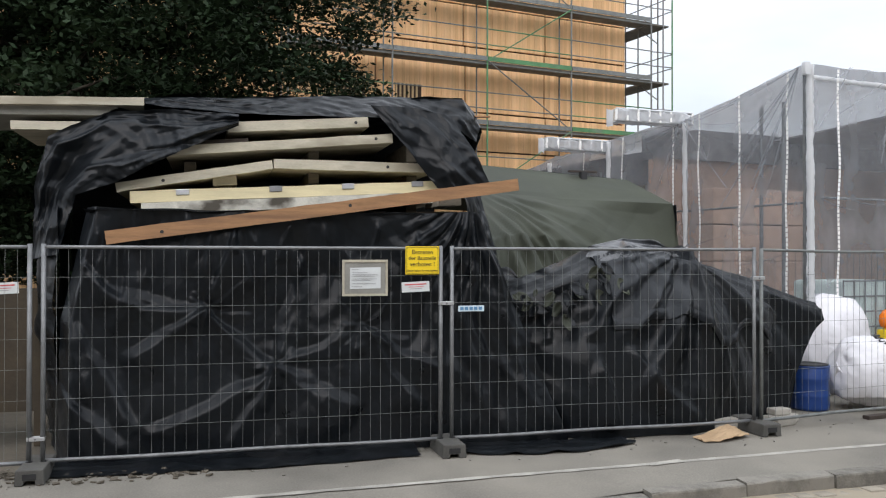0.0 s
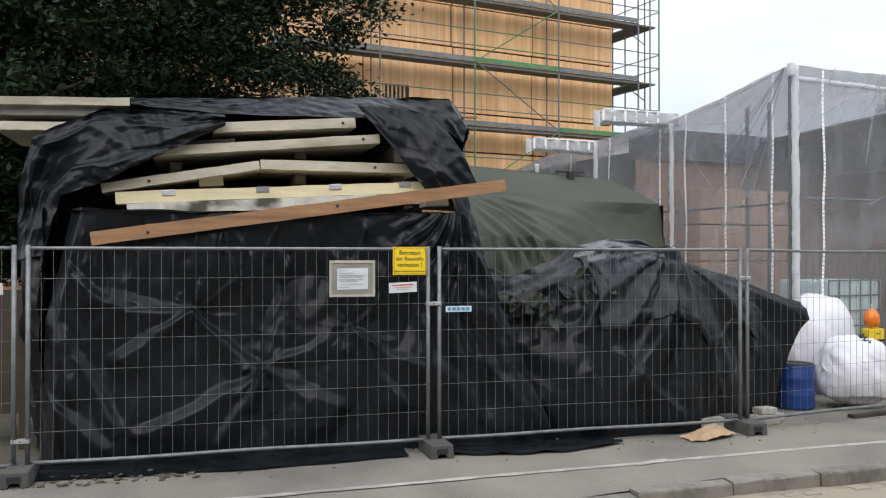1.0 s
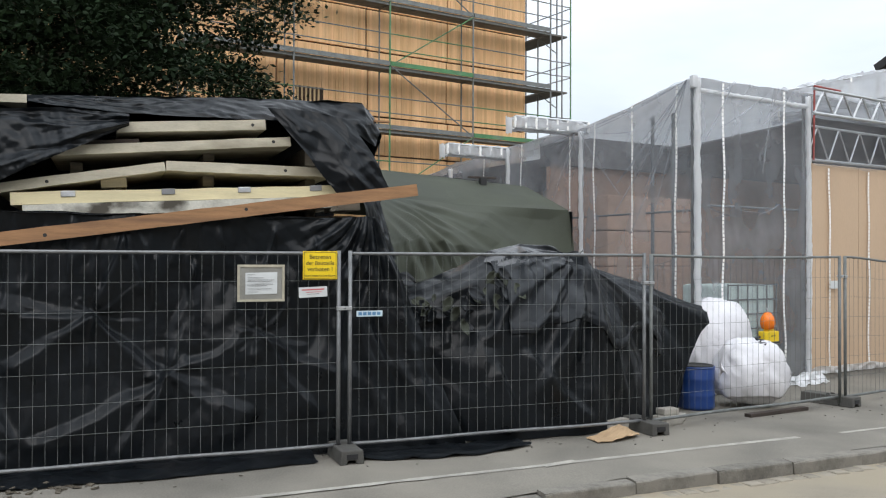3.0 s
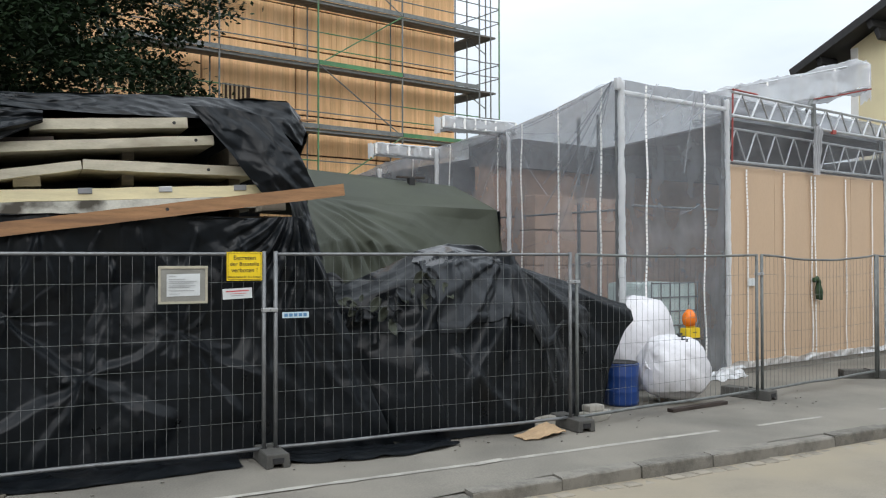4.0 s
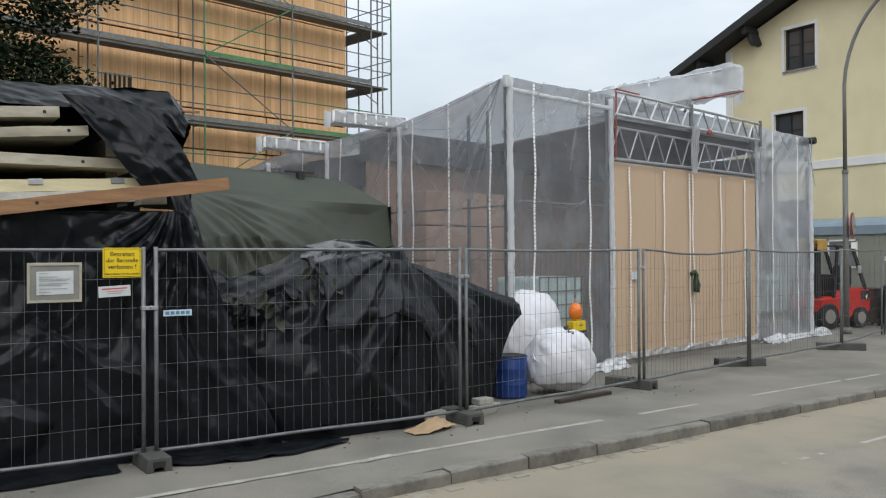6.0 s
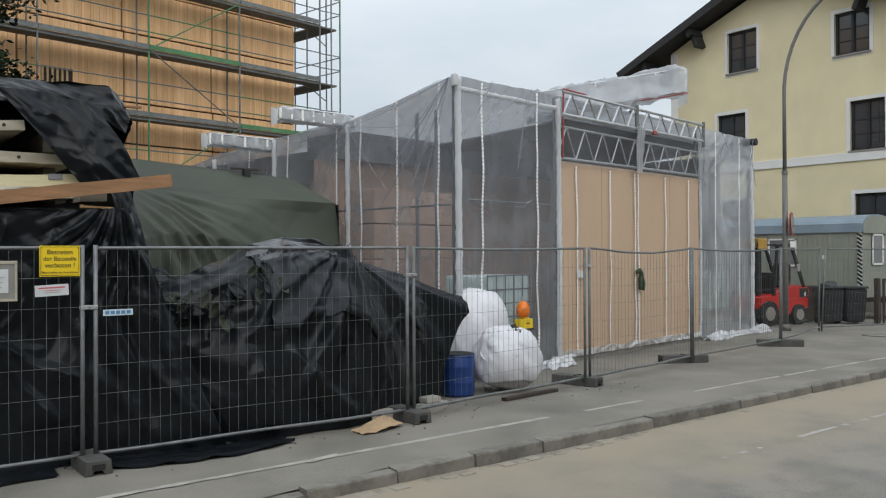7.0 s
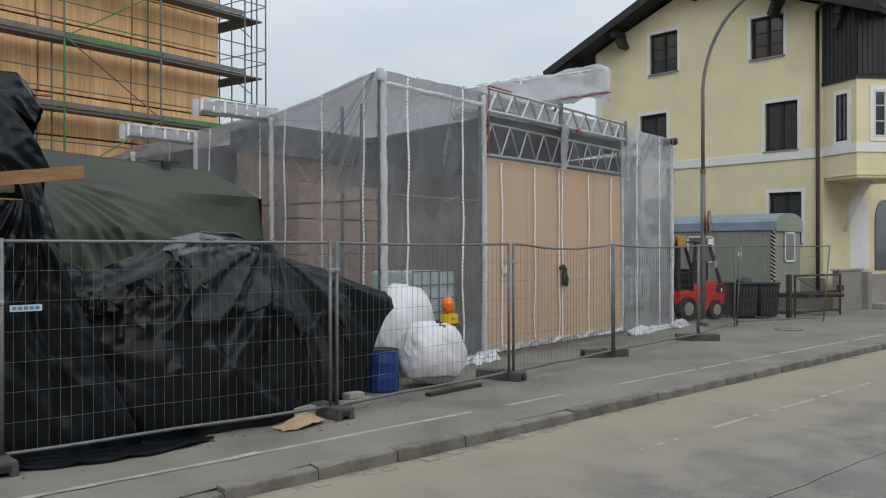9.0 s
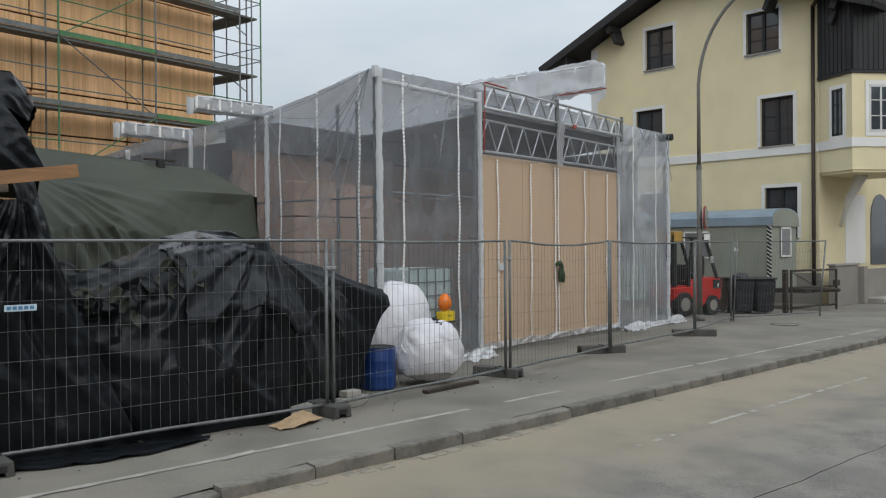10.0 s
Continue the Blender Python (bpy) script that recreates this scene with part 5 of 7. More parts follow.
part("end_film", sheet(lambda u, v: on_side(9.0 * u, 0.05 + 4.5 * v, 0.0) + Vector((W_END * FX, W_END * FY, 0)) + Vector((1, 0, 0)) * crumple((u * 9, 2, v * 4.5), 0.8, 0.04), 60, 50), M_FILM, enclosure, smooth=True, world=True)


def roof_film(u, v):
    s = W_END * u
    back = 9.0 * v
    f, b = on_front(s, 0), on_side(back, 0)
    p = Vector((f.x + b.x - 5.80, f.y + b.y - 2.07, 0))
    side, far = curve_at(SIDE_TOP, back), 4.72 - 0.05 * back
    z = side + (far - side) * min(1, s / 3.0)
    if v < 0.02:
        z = front_top(s)
    p.z = z + crumple((s, back, 0), 0.8, 0.07) * min(1, v * 12)
    return p


part("roof_film", sheet(roof_film, 90, 70), M_FILM_ROOF, enclosure, smooth=True, world=True)


def wrap(name, pts, r, parent, seg=12, seed=0, material=None):
    """Film wound round a pole or truss: a soft, creased sleeve."""
    n = 70
    bm = made_tube([along(pts, i / n) for i in range(n + 1)], [r * (1 + 0.15 * noise.noise((i * 0.35, seed, 0))) for i in range(n + 1)], seg)
    for v in bm.verts:
        v.co += noise.noise_vector(v.co * 5) * r * 0.22 + noise.noise_vector(v.co * 34) * r * 0.38
    return part(name, bm, material or M_FILM_DOUBLE, parent, smooth=True, world=True)


for s, z0, r in ((0.0, 0.05, 0.052), (W_DOOR - 0.02, 0.05, 0.045), (W_DOOR_END, 0.1, 0.03), (W_END, 0.05, 0.045)):
    wrap("wrapped_post", [on_front(s, z0, 0.03), on_front(s, 2.0, 0.045), on_front(s, 4.63, 0.03)], r, enclosure, seed=s)
    part("post", made_tube([on_front(s, 0, -0.06), on_front(s, 4.66, -0.06)], 0.024, 8), M_ZINC, enclosure, world=True)
for s in (2.52, 4.66, 6.75):
    wrap("wrapped_post", [on_side(s, 0.05, 0.02), on_side(s, curve_at(SIDE_TOP, s) - 0.05, 0.02)], 0.042, enclosure, seed=s + 20)
for s in (0.9, 1.35):
    part("post", made_tube([on_side(s, 0, -0.5), on_side(s, 4.3, -0.5)], 0.03, 8), M_ZINC, enclosure, world=True)
wrap("wrapped_rail", [on_front(0, 4.47, 0.02), on_front(W_DOOR, 4.47, 0.02)], 0.035, enclosure, seed=31)
part("rail", made_tube([on_front(0, 2.78, -0.03), on_front(W_DOOR, 2.78, -0.03)], 0.018, 8), M_ZINC, enclosure, world=True)
part("rail", made_tube([on_side(0, 2.7, -0.04), on_side(9, 2.7, -0.04)], 0.016, 8), M_ZINC, enclosure, world=True)
part("rail", made_tube([on_front(W_DOOR_END, 2.72, -0.03), on_front(W_END, 2.72, -0.03)], 0.018, 8), M_ZINC, enclosure, world=True)
part("corner_joint", made_box((-0.05, -0.05, -0.12), (0.05, 0.05, 0.08), Matrix.Translation(on_front(-0.07, 4.60, 0.03)) @ Matrix.Scale(0.9, 4), bevel=0.02), M_FILM_DOUBLE, enclosure, world=True)
part("end_cap", made_tube([on_front(W_END, 4.62, 0.16), on_front(W_END, 4.62, -0.2)], 0.085, 14), M_BLACK, enclosure, world=True)


def tape(at, length, wide, parent, along_z=True, seed=0):
    """A woven reinforcing tape in the film: short raised dashes."""
    bm = bmesh.new()
    n = int(length / 0.062)
    for i in range(n):
        a, b = i / n, (i + 0.84) / n
        sway = 0.05 * noise.noise((i * 0.07, seed, 0))
        quad = []
        for q, side in ((a, -1), (a, 1), (b, 1), (b, -1)):
            quad.append(bm.verts.new(at(q, sway + side * wide / 2 * (0.85 + 0.3 * random.random()))))
        bm.faces.new(quad)
    return tagged(part("woven_tape", bm, M_TAPE, parent, world=True, thick=0.003), kind="stuff")


for k, s in enumerate((0.52, 1.94, 8.61, 9.85)):
    tape(lambda q, d, s=s: on_front(s + d, 0.12 + (front_top(s) - 0.16) * q, 0.075), 4.5, 0.042, enclosure, seed=k)
for k, s in enumerate((0.30, 1.22, 2.11, 2.74, 4.15, 5.4, 6.6)):
    tape(lambda q, d, s=s: on_side(s + d, 0.12 + (curve_at(SIDE_TOP, s) - 0.16) * q, 0.085), 4.0, 0.036, enclosure, seed=k + 9)

for s0, s1 in ((0.1, W_DOOR), (W_DOOR_END, W_END)):
    part("foot_frill", sheet(lambda u, v: on_front(s0 + (s1 - s0) * u, 0.015 + (0.10 + 0.05 * noise.noise((u * 9, s0, 0))) * v, 0.10 + 0.13 * (1 - v) + 0.05 * saw(u * 17 + noise.noise((u * 8, v, 1)))), 100, 8), M_FILM_DOUBLE, enclosure, smooth=True, world=True)



def pleat(at, a, b, wide, parent):
    """A narrow fold where the film is drawn tight, from a to b in wall measures."""
    (s0, z0), (s1, z1) = a, b
    ln = math.hypot(s1 - s0, z1 - z0)
    nx, nz = -(z1 - z0) / ln, (s1 - s0) / ln
    part("pleat", sheet(lambda u, v: at(s0 + (s1 - s0) * u + nx * wide * (v - 0.5) * math.sin(3.0 * u + 0.1), z0 + (z1 - z0) * u + nz * wide * (v - 0.5) * math.sin(3.0 * u + 0.1) - 0.04 * math.sin(3.1 * u), 0.10 + 0.02 * (1 - abs(2 * v - 1))), 14, 2), M_FILM, parent, smooth=True, world=True)


prnd = random.Random(3)
for k in range(6):
    s0 = prnd.uniform(0.15, 2.55)
    pleat(on_front, (s0, 4.66), (max(0.08, s0 - prnd.uniform(0.2, 1.5)), prnd.uniform(3.3, 4.45)), prnd.uniform(0.008, 0.03), enclosure)
for k in range(5):
    s0 = prnd.uniform(W_DOOR_END + 0.2, W_END)
    pleat(on_front, (s0, 4.66), (s0 - prnd.uniform(-0.5, 0.8), prnd.uniform(3.4, 4.4)), prnd.uniform(0.008, 0.025), enclosure)
for k in range(9):
    a, far = prnd.uniform(0.12, 1.25), prnd.uniform(0.7, 2.6)
    pleat(on_side, (0.06, 4.62), (0.06 + far * math.cos(a), 4.62 - far * math.sin(a)), prnd.uniform(0.008, 0.03), enclosure)
for k in range(6):
    a, far = prnd.uniform(0.1, 1.3), prnd.uniform(0.5, 2.0)
    pleat(on_side, (2.58, 4.16), (2.58 + far * math.cos(a), 4.16 - far * math.sin(a) * 0.8), prnd.uniform(0.008, 0.028), enclosure)
for k in range(3):
    a, far = prnd.uniform(0.1, 1.0), prnd.uniform(0.5, 1.9)
    pleat(on_side, (2.46, 4.16), (2.46 - far * math.cos(a), 4.16 - far * math.sin(a) * 0.8), prnd.uniform(0.008, 0.022), enclosure)
for k in range(3):  # loose ripples about the height of the middle rail
    s0 = prnd.uniform(0.1, 1.6)
    pleat(on_front, (s0, prnd.uniform(2.6, 2.85)), (s0 + prnd.uniform(0.4, 1.0), prnd.uniform(2.6, 2.85)), prnd.uniform(0.008, 0.02), enclosure)
    pleat(on_side, (s0 * 2, prnd.uniform(1.2, 2.9)), (s0 * 2 + prnd.uniform(0.4, 1.4), prnd.uniform(1.2, 2.9)), prnd.uniform(0.008, 0.02), enclosure)

# bunched film at the foot
for k, (s, w) in enumerate(((2.3, 0.75), (8.4, 0.9), (10.6, 0.9))):
    part("bunched_film", sheet(lambda u, v: on_front(s - w / 2 + w * u, 0.02 + 0.17 * math.sin(math.pi * v) * (0.35 + 0.65 * math.sin(2.6 * u)), 0.08 + 0.28 * v + 0.05 * noise.noise((u * 6, v * 5, k))) + noise.noise_vector((u * 7, v * 7, k)) * 0.04, 26, 18), M_FILM_DOUBLE, enclosure, smooth=True, world=True)

# plywood gate behind film, and the lattice beam over it
gate = thing("plywood_gate", "closed plywood double gate with woven white tapes", "gate", on_front(5.26, 0), 10)
leaf_w = (W_DOOR_END - W_DOOR - 0.12) / 4
for k in range(4):
    s0 = W_DOOR + 0.06 + leaf_w * k
    bm = made_box((0.004, 0, 0), (leaf_w - 0.004, 0.024, 3.42), bevel=0.003)
    bm.transform(Matrix.Translation(on_front(s0, 0.14, 0.03)) @ Matrix.Rotation(FRONT, 4, "Z"))
    part("panel", bm, M_PLY, gate, world=True)
part("sill", made_box((0, 0, 0), (W_DOOR_END - W_DOOR, 0.06, 0.13), Matrix.Translation(on_front(W_DOOR, 0.0, 0.0)) @ Matrix.Rotation(FRONT, 4, "Z")), M_GREYBASE, gate, world=True)
part("gate_frill", sheet(lambda u, v: on_front(W_DOOR + 0.05 + (W_DOOR_END - W_DOOR - 0.1) * u, 0.10 + (0.12 + 0.05 * noise.noise((u * 12, 0, 3))) * v, 0.05 + 0.04 * ridge(u * 16, v, 6)), 110, 8), M_FILM_DOUBLE, gate, smooth=True, world=True)
for k, s in enumerate((3.12, 4.22, 5.12, 5.24, 6.33, 7.32)):
    tape(lambda q, d, s=s: on_front(s + d, 0.2 + 3.3 * q, 0.07), 3.3, 0.04, gate, seed=k + 30)
strap = thing("gate_tie", "dark green strap and padlock tying the gate leaves", "strap", on_front(5.2, 1.2, 0.1), 10)
part("loop", made_tube([(-0.1, 0, 0.36), (-0.02, -0.03, 0.40), (0.06, -0.02, 0.33), (0.0, -0.03, 0.2), (0.03, -0.02, 0.02)], 0.045, 8), M_GREENROPE, strap, smooth=True)
part("tail", made_tube([(0.08, -0.01, 0.28), (0.13, -0.03, 0.14), (0.11, -0.02, 0.0)], 0.035, 8), M_GREENROPE, strap, smooth=True)
sticker = thing("gate_label", "small square white label stuck to the gate film", "label", on_front(3.22, 1.5, 0.085), 10)
part("label_sheet", made_box((-0.11, -0.004, 0), (0.11, 0.0, 0.13)), M_PAPER, sticker)

beam = thing("lattice_beam", "aluminium lattice beam over the gate with a red end frame", "lattice beam", on_front(W_DOOR, 4.3), 10)


def lattice(s0, s1, z0, z1, out, r, n, parent, material):
    part("top_chord", made_tube([on_front(s0, z1, out), on_front(s1, z1 - 0.03, out)], r, 8), material, parent, world=True)
    part("bottom_chord", made_tube([on_front(s0, z0, out), on_front(s1, z0 + 0.02, out)], r * 1.2, 8), material, parent, world=True)
    for i in range(n):
        a, b = s0 + (s1 - s0) * i / n, s0 + (s1 - s0) * (i + 0.5) / n
        part("web_bar", made_tube([on_front(a, z0, out), on_front(b, z1, out)], r * 0.7, 6), material, parent, world=True)
        part("web_bar", made_tube([on_front(b, z1, out), on_front(s0 + (s1 - s0) * (i + 1) / n, z0, out)], r * 0.7, 6), material, parent, world=True)


lattice(W_DOOR, W_DOOR_END, 4.36, 4.76, 0.12, 0.026, 10, beam, M_ALU)
part("end_frame", made_tube([on_front(W_DOOR + 0.02, 4.8, 0.12), on_front(W_DOOR + 0.02, 3.6, 0.1)], 0.016, 8), M_REDFADE, beam, world=True)
part("end_frame", made_tube([on_front(W_DOOR + 0.02, 4.8, 0.125), on_front(W_DOOR + 0.7, 4.79, 0.125)], 0.02, 8), M_REDFADE, beam, world=True)
part("joint_post", made_tube([on_front(5.1, 4.30, 0.13), on_front(5.1, 4.82, 0.13)], 0.04, 8), M_ZINC_DULL, beam, world=True)
part("joint_post", made_tube([on_front(W_DOOR_END, 4.25, 0.13), on_front(W_DOOR_END, 4.8, 0.13)], 0.035, 8), M_ZINC_DULL, beam, world=True)
part("red_coupling", made_box((-0.05, -0.03, -0.05), (0.05, 0.03, 0.03), Matrix.Translation(on_front(5.75, 4.36, 0.15)), bevel=0.008), M_REDFADE, beam, world=True)
low_beam = thing("lattice_beam", "second lattice beam behind film below the first", "lattice beam", on_front(W_DOOR, 3.6), 10)
lattice(W_DOOR, W_DOOR_END, 3.62, 4.18, -0.02, 0.022, 9, low_beam, M_ALU)
for k, (s0, w, z0, z1) in enumerate(((4.98, 0.34, 3.5, 4.4), (7.78, 0.26, 3.45, 4.2))):
    part("film_swag", sheet(lambda u, v: on_front(s0 + w * u * (0.6 + 0.4 * v) + 0.04 * noise.noise((v * 4, k, 0)), z0 + (z1 - z0) * v, 0.17 + 0.05 * saw(u * 3.5 + 0.5 * noise.noise((v * 3, u, k)))), 24, 30), M_FILM_ROOF, low_beam, smooth=True, world=True)


def wrapped_truss(label, a, b, high, wide, rungs, seed):
    """A lattice outrigger sheathed in white film."""
    t = thing("wrapped_outrigger", label, "outrigger", a)
    a, b = Vector(a), Vector(b)
    d = (b - a).normalized()
    side = d.cross(Vector((0, 0, 1))).normalized() * wide
    up = Vector((0, 0, high))
    for k in (-1, 1):
        for z in (-0.5, 0.5):
            part("chord", made_tube([a + side * k + up * z, b + side * k + up * z], 0.022, 6), M_ALU, t, world=True)
    for i in range(rungs + 1):
        p = a.lerp(b, i / rungs)
        part("rung", made_tube([p - side - up * 0.5, p - side + up * 0.5], 0.028, 6), M_TAPE, t, world=True)
        part("rung", made_tube([p + side - up * 0.5, p + side + up * 0.5], 0.028, 6), M_TAPE, t, world=True)
    ring = [(-1.25, -0.5), (-0.9, -0.66), (0.9, -0.66), (1.25, -0.5), (1.2, 0.45), (0.8, 0.64), (-0.8, 0.64), (-1.2, 0.45)]

    def sleeve(u, v):
        i = v * 8
        k = int(i) % 8
        q = i - int(i)
        (x0, z0), (x1, z1) = ring[k], ring[(k + 1) % 8]
        w = 1 + (0.22 if seed < 7 else 0.26) * noise.noise((u * 7, v * 5, seed)) + (0.14 if seed < 7 else 0.2) * ridge(u * 9 + v * 7, v * 9 - u * 3, seed) - 0.1
        return a.lerp(b, u) + (side * (x0 + (x1 - x0) * q) + up * (z0 + (z1 - z0) * q)) * w
    part("film_sleeve", sheet(sleeve, 60, 32), M_FILM_ROOF, t, smooth=True, world=True)
    part("film_end", sheet(lambda u, v: a - d * (0.08 * math.sin(3 * u) + 0.05) + side * (2.2 * u - 1.1) + up * (1.4 * v - 0.85 - 0.25 * ridge(u * 3, v * 3, seed)), 10, 10), M_FILM_DOUBLE, t, smooth=True, world=True)
    return t


wrapped_truss("lattice outrigger wrapped in white film", (4.21, 4.9, 4.31), (5.55, 4.75, 4.26), 0.19, 0.11, 7, 3)
wrapped_truss("lattice outrigger wrapped in white film", (3.77, 6.9, 4.07), (5.09, 6.83, 4.03), 0.19, 0.11, 6, 5)
roll = wrapped_truss("large lattice outrigger bundled in red-edged white film", (12.05, 2.72, 5.40), (9.2, 4.1, 4.80), 0.46, 0.20, 5, 8)
part("red_edge", made_tube([(12.0, 2.5, 5.14), (11.5, 2.72, 5.03), (11.0, 2.95, 4.94)], 0.014, 6), M_REDFADE, roll, world=True)
part("support_post", made_tube([on_front(5.1, 4.7, 0.0), on_front(5.3, 5.0, 0.0)], 0.04, 8), M_ZINC_DULL, roll, world=True)

# inside the enclosure: the old wall, tanks and stored goods
wall_in = thing("inner_wall", "brown brick wall of the building inside the enclosure", "wall", on_front(5, 0, -4.2), 10, kind="structure")
part("wall", made_box((-4.2, 0, 0), (5.6, 0.3, 3.8)), M_BRICK_IN, wall_in)
part("upper_wall", made_box((-4.2, -0.1, 3.8), (5.6, 0.5, 4.38)), M_INNER, wall_in)
part("side_upper", made_box((-4.05, 0.5, 3.35), (-3.75, 5.0, 4.0)), M_INNER, wall_in)
# added sheet under the roof film, keeps sky light off the upper interior
part("ceiling_boards", sheet(lambda u, v: Vector(roof_film(0.34 + 0.62 * u, 0.03 + 0.45 * v)) - Vector((0, 0, 0.25)), 30, 12), M_INNER, wall_in, world=True, thick=0.03)
# added dark wall, dims the right end film and closes the view through
part("cross_wall", made_box((5.3, -3.5, 0), (5.5, -0.15, 4.3)), M_INNER, wall_in)
part("side_wall", made_box((-4.0, 0.3, 0), (-3.7, 5.0, 3.35)), M_GREYWOOD, wall_in)


def tank(at, turn):
    t = thing("liquid_tank", "milky plastic liquid tank in a steel cage on a pallet", "tank", at, turn, "caged tanks")
    part("bottle", made_box((-0.57, -0.47, 0.16), (0.57, 0.47, 1.12), bevel=0.06), M_IBC, t, smooth=False)
    for k in range(6):
        x = -0.58 + 1.16 * k / 5
        part("cage_bar", made_tube([(x, -0.49, 0.14), (x, -0.49, 1.14)], 0.012, 6), M_ZINC, t)
    for k in range(5):
        z = 0.2 + 0.92 * k / 4
        part("cage_rail", made_tube([(-0.59, -0.5, z), (0.59, -0.5, z)], 0.012, 6), M_ZINC, t)
    part("pallet", made_box((-0.6, -0.5, 0), (0.6, 0.5, 0.13), bevel=0.01), M_GREYWOOD, t)
    return t


for p in (on_front(1.6, 0.45, -0.75), on_front(9.6, 0.4, -0.8)):
    tank(p, 10)
    pl = thing("pallet_stack", "stack of grey timber pallets under a tank", "pallet", (p.x, p.y, 0), 10, "pallet stacks")
    for k in range(3):
        part("pallet", made_box((-0.6, -0.5, 0.145 * k), (0.6, 0.5, 0.145 * k + 0.13), bevel=0.01), M_GREYWOOD, pl)
crate = thing("insulation_stack", "wrapped brown stack of building boards inside the enclosure", "building boards", on_front(1.4, 0, -2.6), 10)
for k in range(5):
    part("board_pack", made_box((-1.1, -0.4, 0.62 * k), (1.0, 0.4, 0.62 * k + 0.6), bevel=0.02), M_BRICK_IN, crate)
floor_in = thing("machine", "grey machinery standing inside the enclosure", "machine", on_front(9.2, 0, -2.4), 10)
part("housing", made_box((-1.2, -0.5, 0.0), (1.2, 0.6, 2.3), bevel=0.06), M_INNER, floor_in)

# ---- timber-clad building and its scaffold ----
def larch_material():
    m = mat("larch_cladding_boards", (0.87, 0.55, 0.29), 0.75, var=0.16, scale=1.2, fine=22, bump=0.3, stretch=(4, 4, 0.5), tint=(0.74, 0.44, 0.21), amount=0.4)
    n, l = m.node_tree.nodes, m.node_tree.links
    geo, ramp, mul = n.new("ShaderNodeNewGeometry"), n.new("ShaderNodeValToRGB"), n.new("ShaderNodeMixRGB")
    ramp.color_ramp.elements[0].color, ramp.color_ramp.elements[1].color = (0.84, 0.80, 0.75, 1), (1.0, 1.0, 1.0, 1)
    mul.blend_type, mul.inputs[0].default_value = "MULTIPLY", 1.0
    b = n["Principled BSDF"]
    src = b.inputs["Base Color"].links[0].from_socket
    l.new(geo.outputs["Random Per Island"], ramp.inputs[0])
    l.new(src, mul.inputs[1]), l.new(ramp.outputs[0], mul.inputs[2]), l.new(mul.outputs[0], b.inputs["Base Color"])
    return m


M_CLAD = larch_material()
FACADE = Matrix.Translation((11.87, 19.54, 0)) @ Matrix.Rotation(radians(11), 4, "Z")  # x runs along the wall, 0 at its right end
timber_house = thing("timber_building", "tall new building clad in orange larch boards", "building", (11.87, 19.54, 0), 11)
part("wall", made_box((-24, 0.05, 0), (0, 9.0, 15.5)), M_DARKGAP, timber_house)
SEAMS = (0.4, 2.9, 5.35, 6.62, 8.75, 10.1, 12.2, 14.2, 15.5)
for z0, z1 in zip(SEAMS, SEAMS[1:]):
    bm = bmesh.new()
    x = -0.03
    k = 0
    while x > -20:
        w = random.choice((0.075, 0.09, 0.09, 0.11))
        gap = 0.055 if any(abs(x + c) < 0.06 for c in (3.27, 6.39, 9.5, 12.6)) else 0.005
        d = random.choice((0.0, 0.0, 0.004, 0.01))
        box(bm, (x - w, -0.03 - d, z0 + 0.03 + random.uniform(0, 0.012)), (x, 0.06, z1 - 0.02))
        x -= w + gap
    tagged(part("cladding", bm, M_CLAD, timber_house), "band of narrow vertical larch boards", kind="stuff")
part("corner_board", made_box((-0.03, -0.05, 0.4), (0.02, 0.3, 15.5)), M_CLAD, timber_house)
for x0, x1 in ((-11.2, -9.9), (-8.9, -8.0)):
    lou = part("louvre", made_box((x0, -0.05, 6.72), (x1, -0.035, 7.35)), M_DARKGAP, timber_house)
    n = int((x1 - x0) / 0.14)
    for i in range(n):
        part("slat", made_box((x0 + 0.14 * i, -0.08, 6.72), (x0 + 0.14 * i + 0.06, -0.05, 7.35)), M_PALETIMBER, lou)

scaf = thing("facade_scaffold", "galvanised and green facade scaffold before the timber building", "scaffold", (11.87, 19.54, 0), 11)
BAY_X = (0.42, -2.95, -6.15, -9.4, -12.6)
LEVELS = (2.0, 4.05, 6.08, 8.10, 10.14, 12.2)
for i, x in enumerate(BAY_X):
    for y, r in ((-1.02, 0.03), (-0.3, 0.026)):
        part("standard", made_tube([(x, y, 0), (x, y, 14.5)], r, 8), M_GREENSTEEL if i == 2 and y < -1 else M_ZINC_DULL, scaf)
for z in LEVELS:
    for i, (a, b) in enumerate(zip(BAY_X, BAY_X[1:])):
        hue = M_GREENSTEEL if (i == 0 and z == 6.08) or (i == 1 and z == 8.10) else M_ZINC_DULL
        for k in range(2):
            part("deck_plank", made_box((b + 0.02, -1.0 + 0.36 * k, z - 0.07), (a - 0.02, -0.67 + 0.36 * k, z), bevel=0.006), M_DECK, scaf)
        part("toe_board", made_box((b + 0.02, -1.07, z), (a - 0.02, -1.035, z + 0.14)), hue, scaf)
        part("ledger", made_tube([(b, -1.02, z - 0.1), (a, -1.02, z - 0.1)], 0.024, 6), M_ZINC_DULL, scaf)
        for g in (0.52, 1.02):
            part("guard_rail", made_tube([(b, -1.02, z + g), (a, -1.02, z + g)], 0.019, 6), M_GREENSTEEL if (i + int(z)) % 3 == 0 else M_ZINC_DULL, scaf)
    for x in BAY_X:
        part("transom", made_tube([(x, -1.02, z - 0.08), (x, -0.3, z - 0.08)], 0.022, 6), M_ZINC_DULL, scaf)
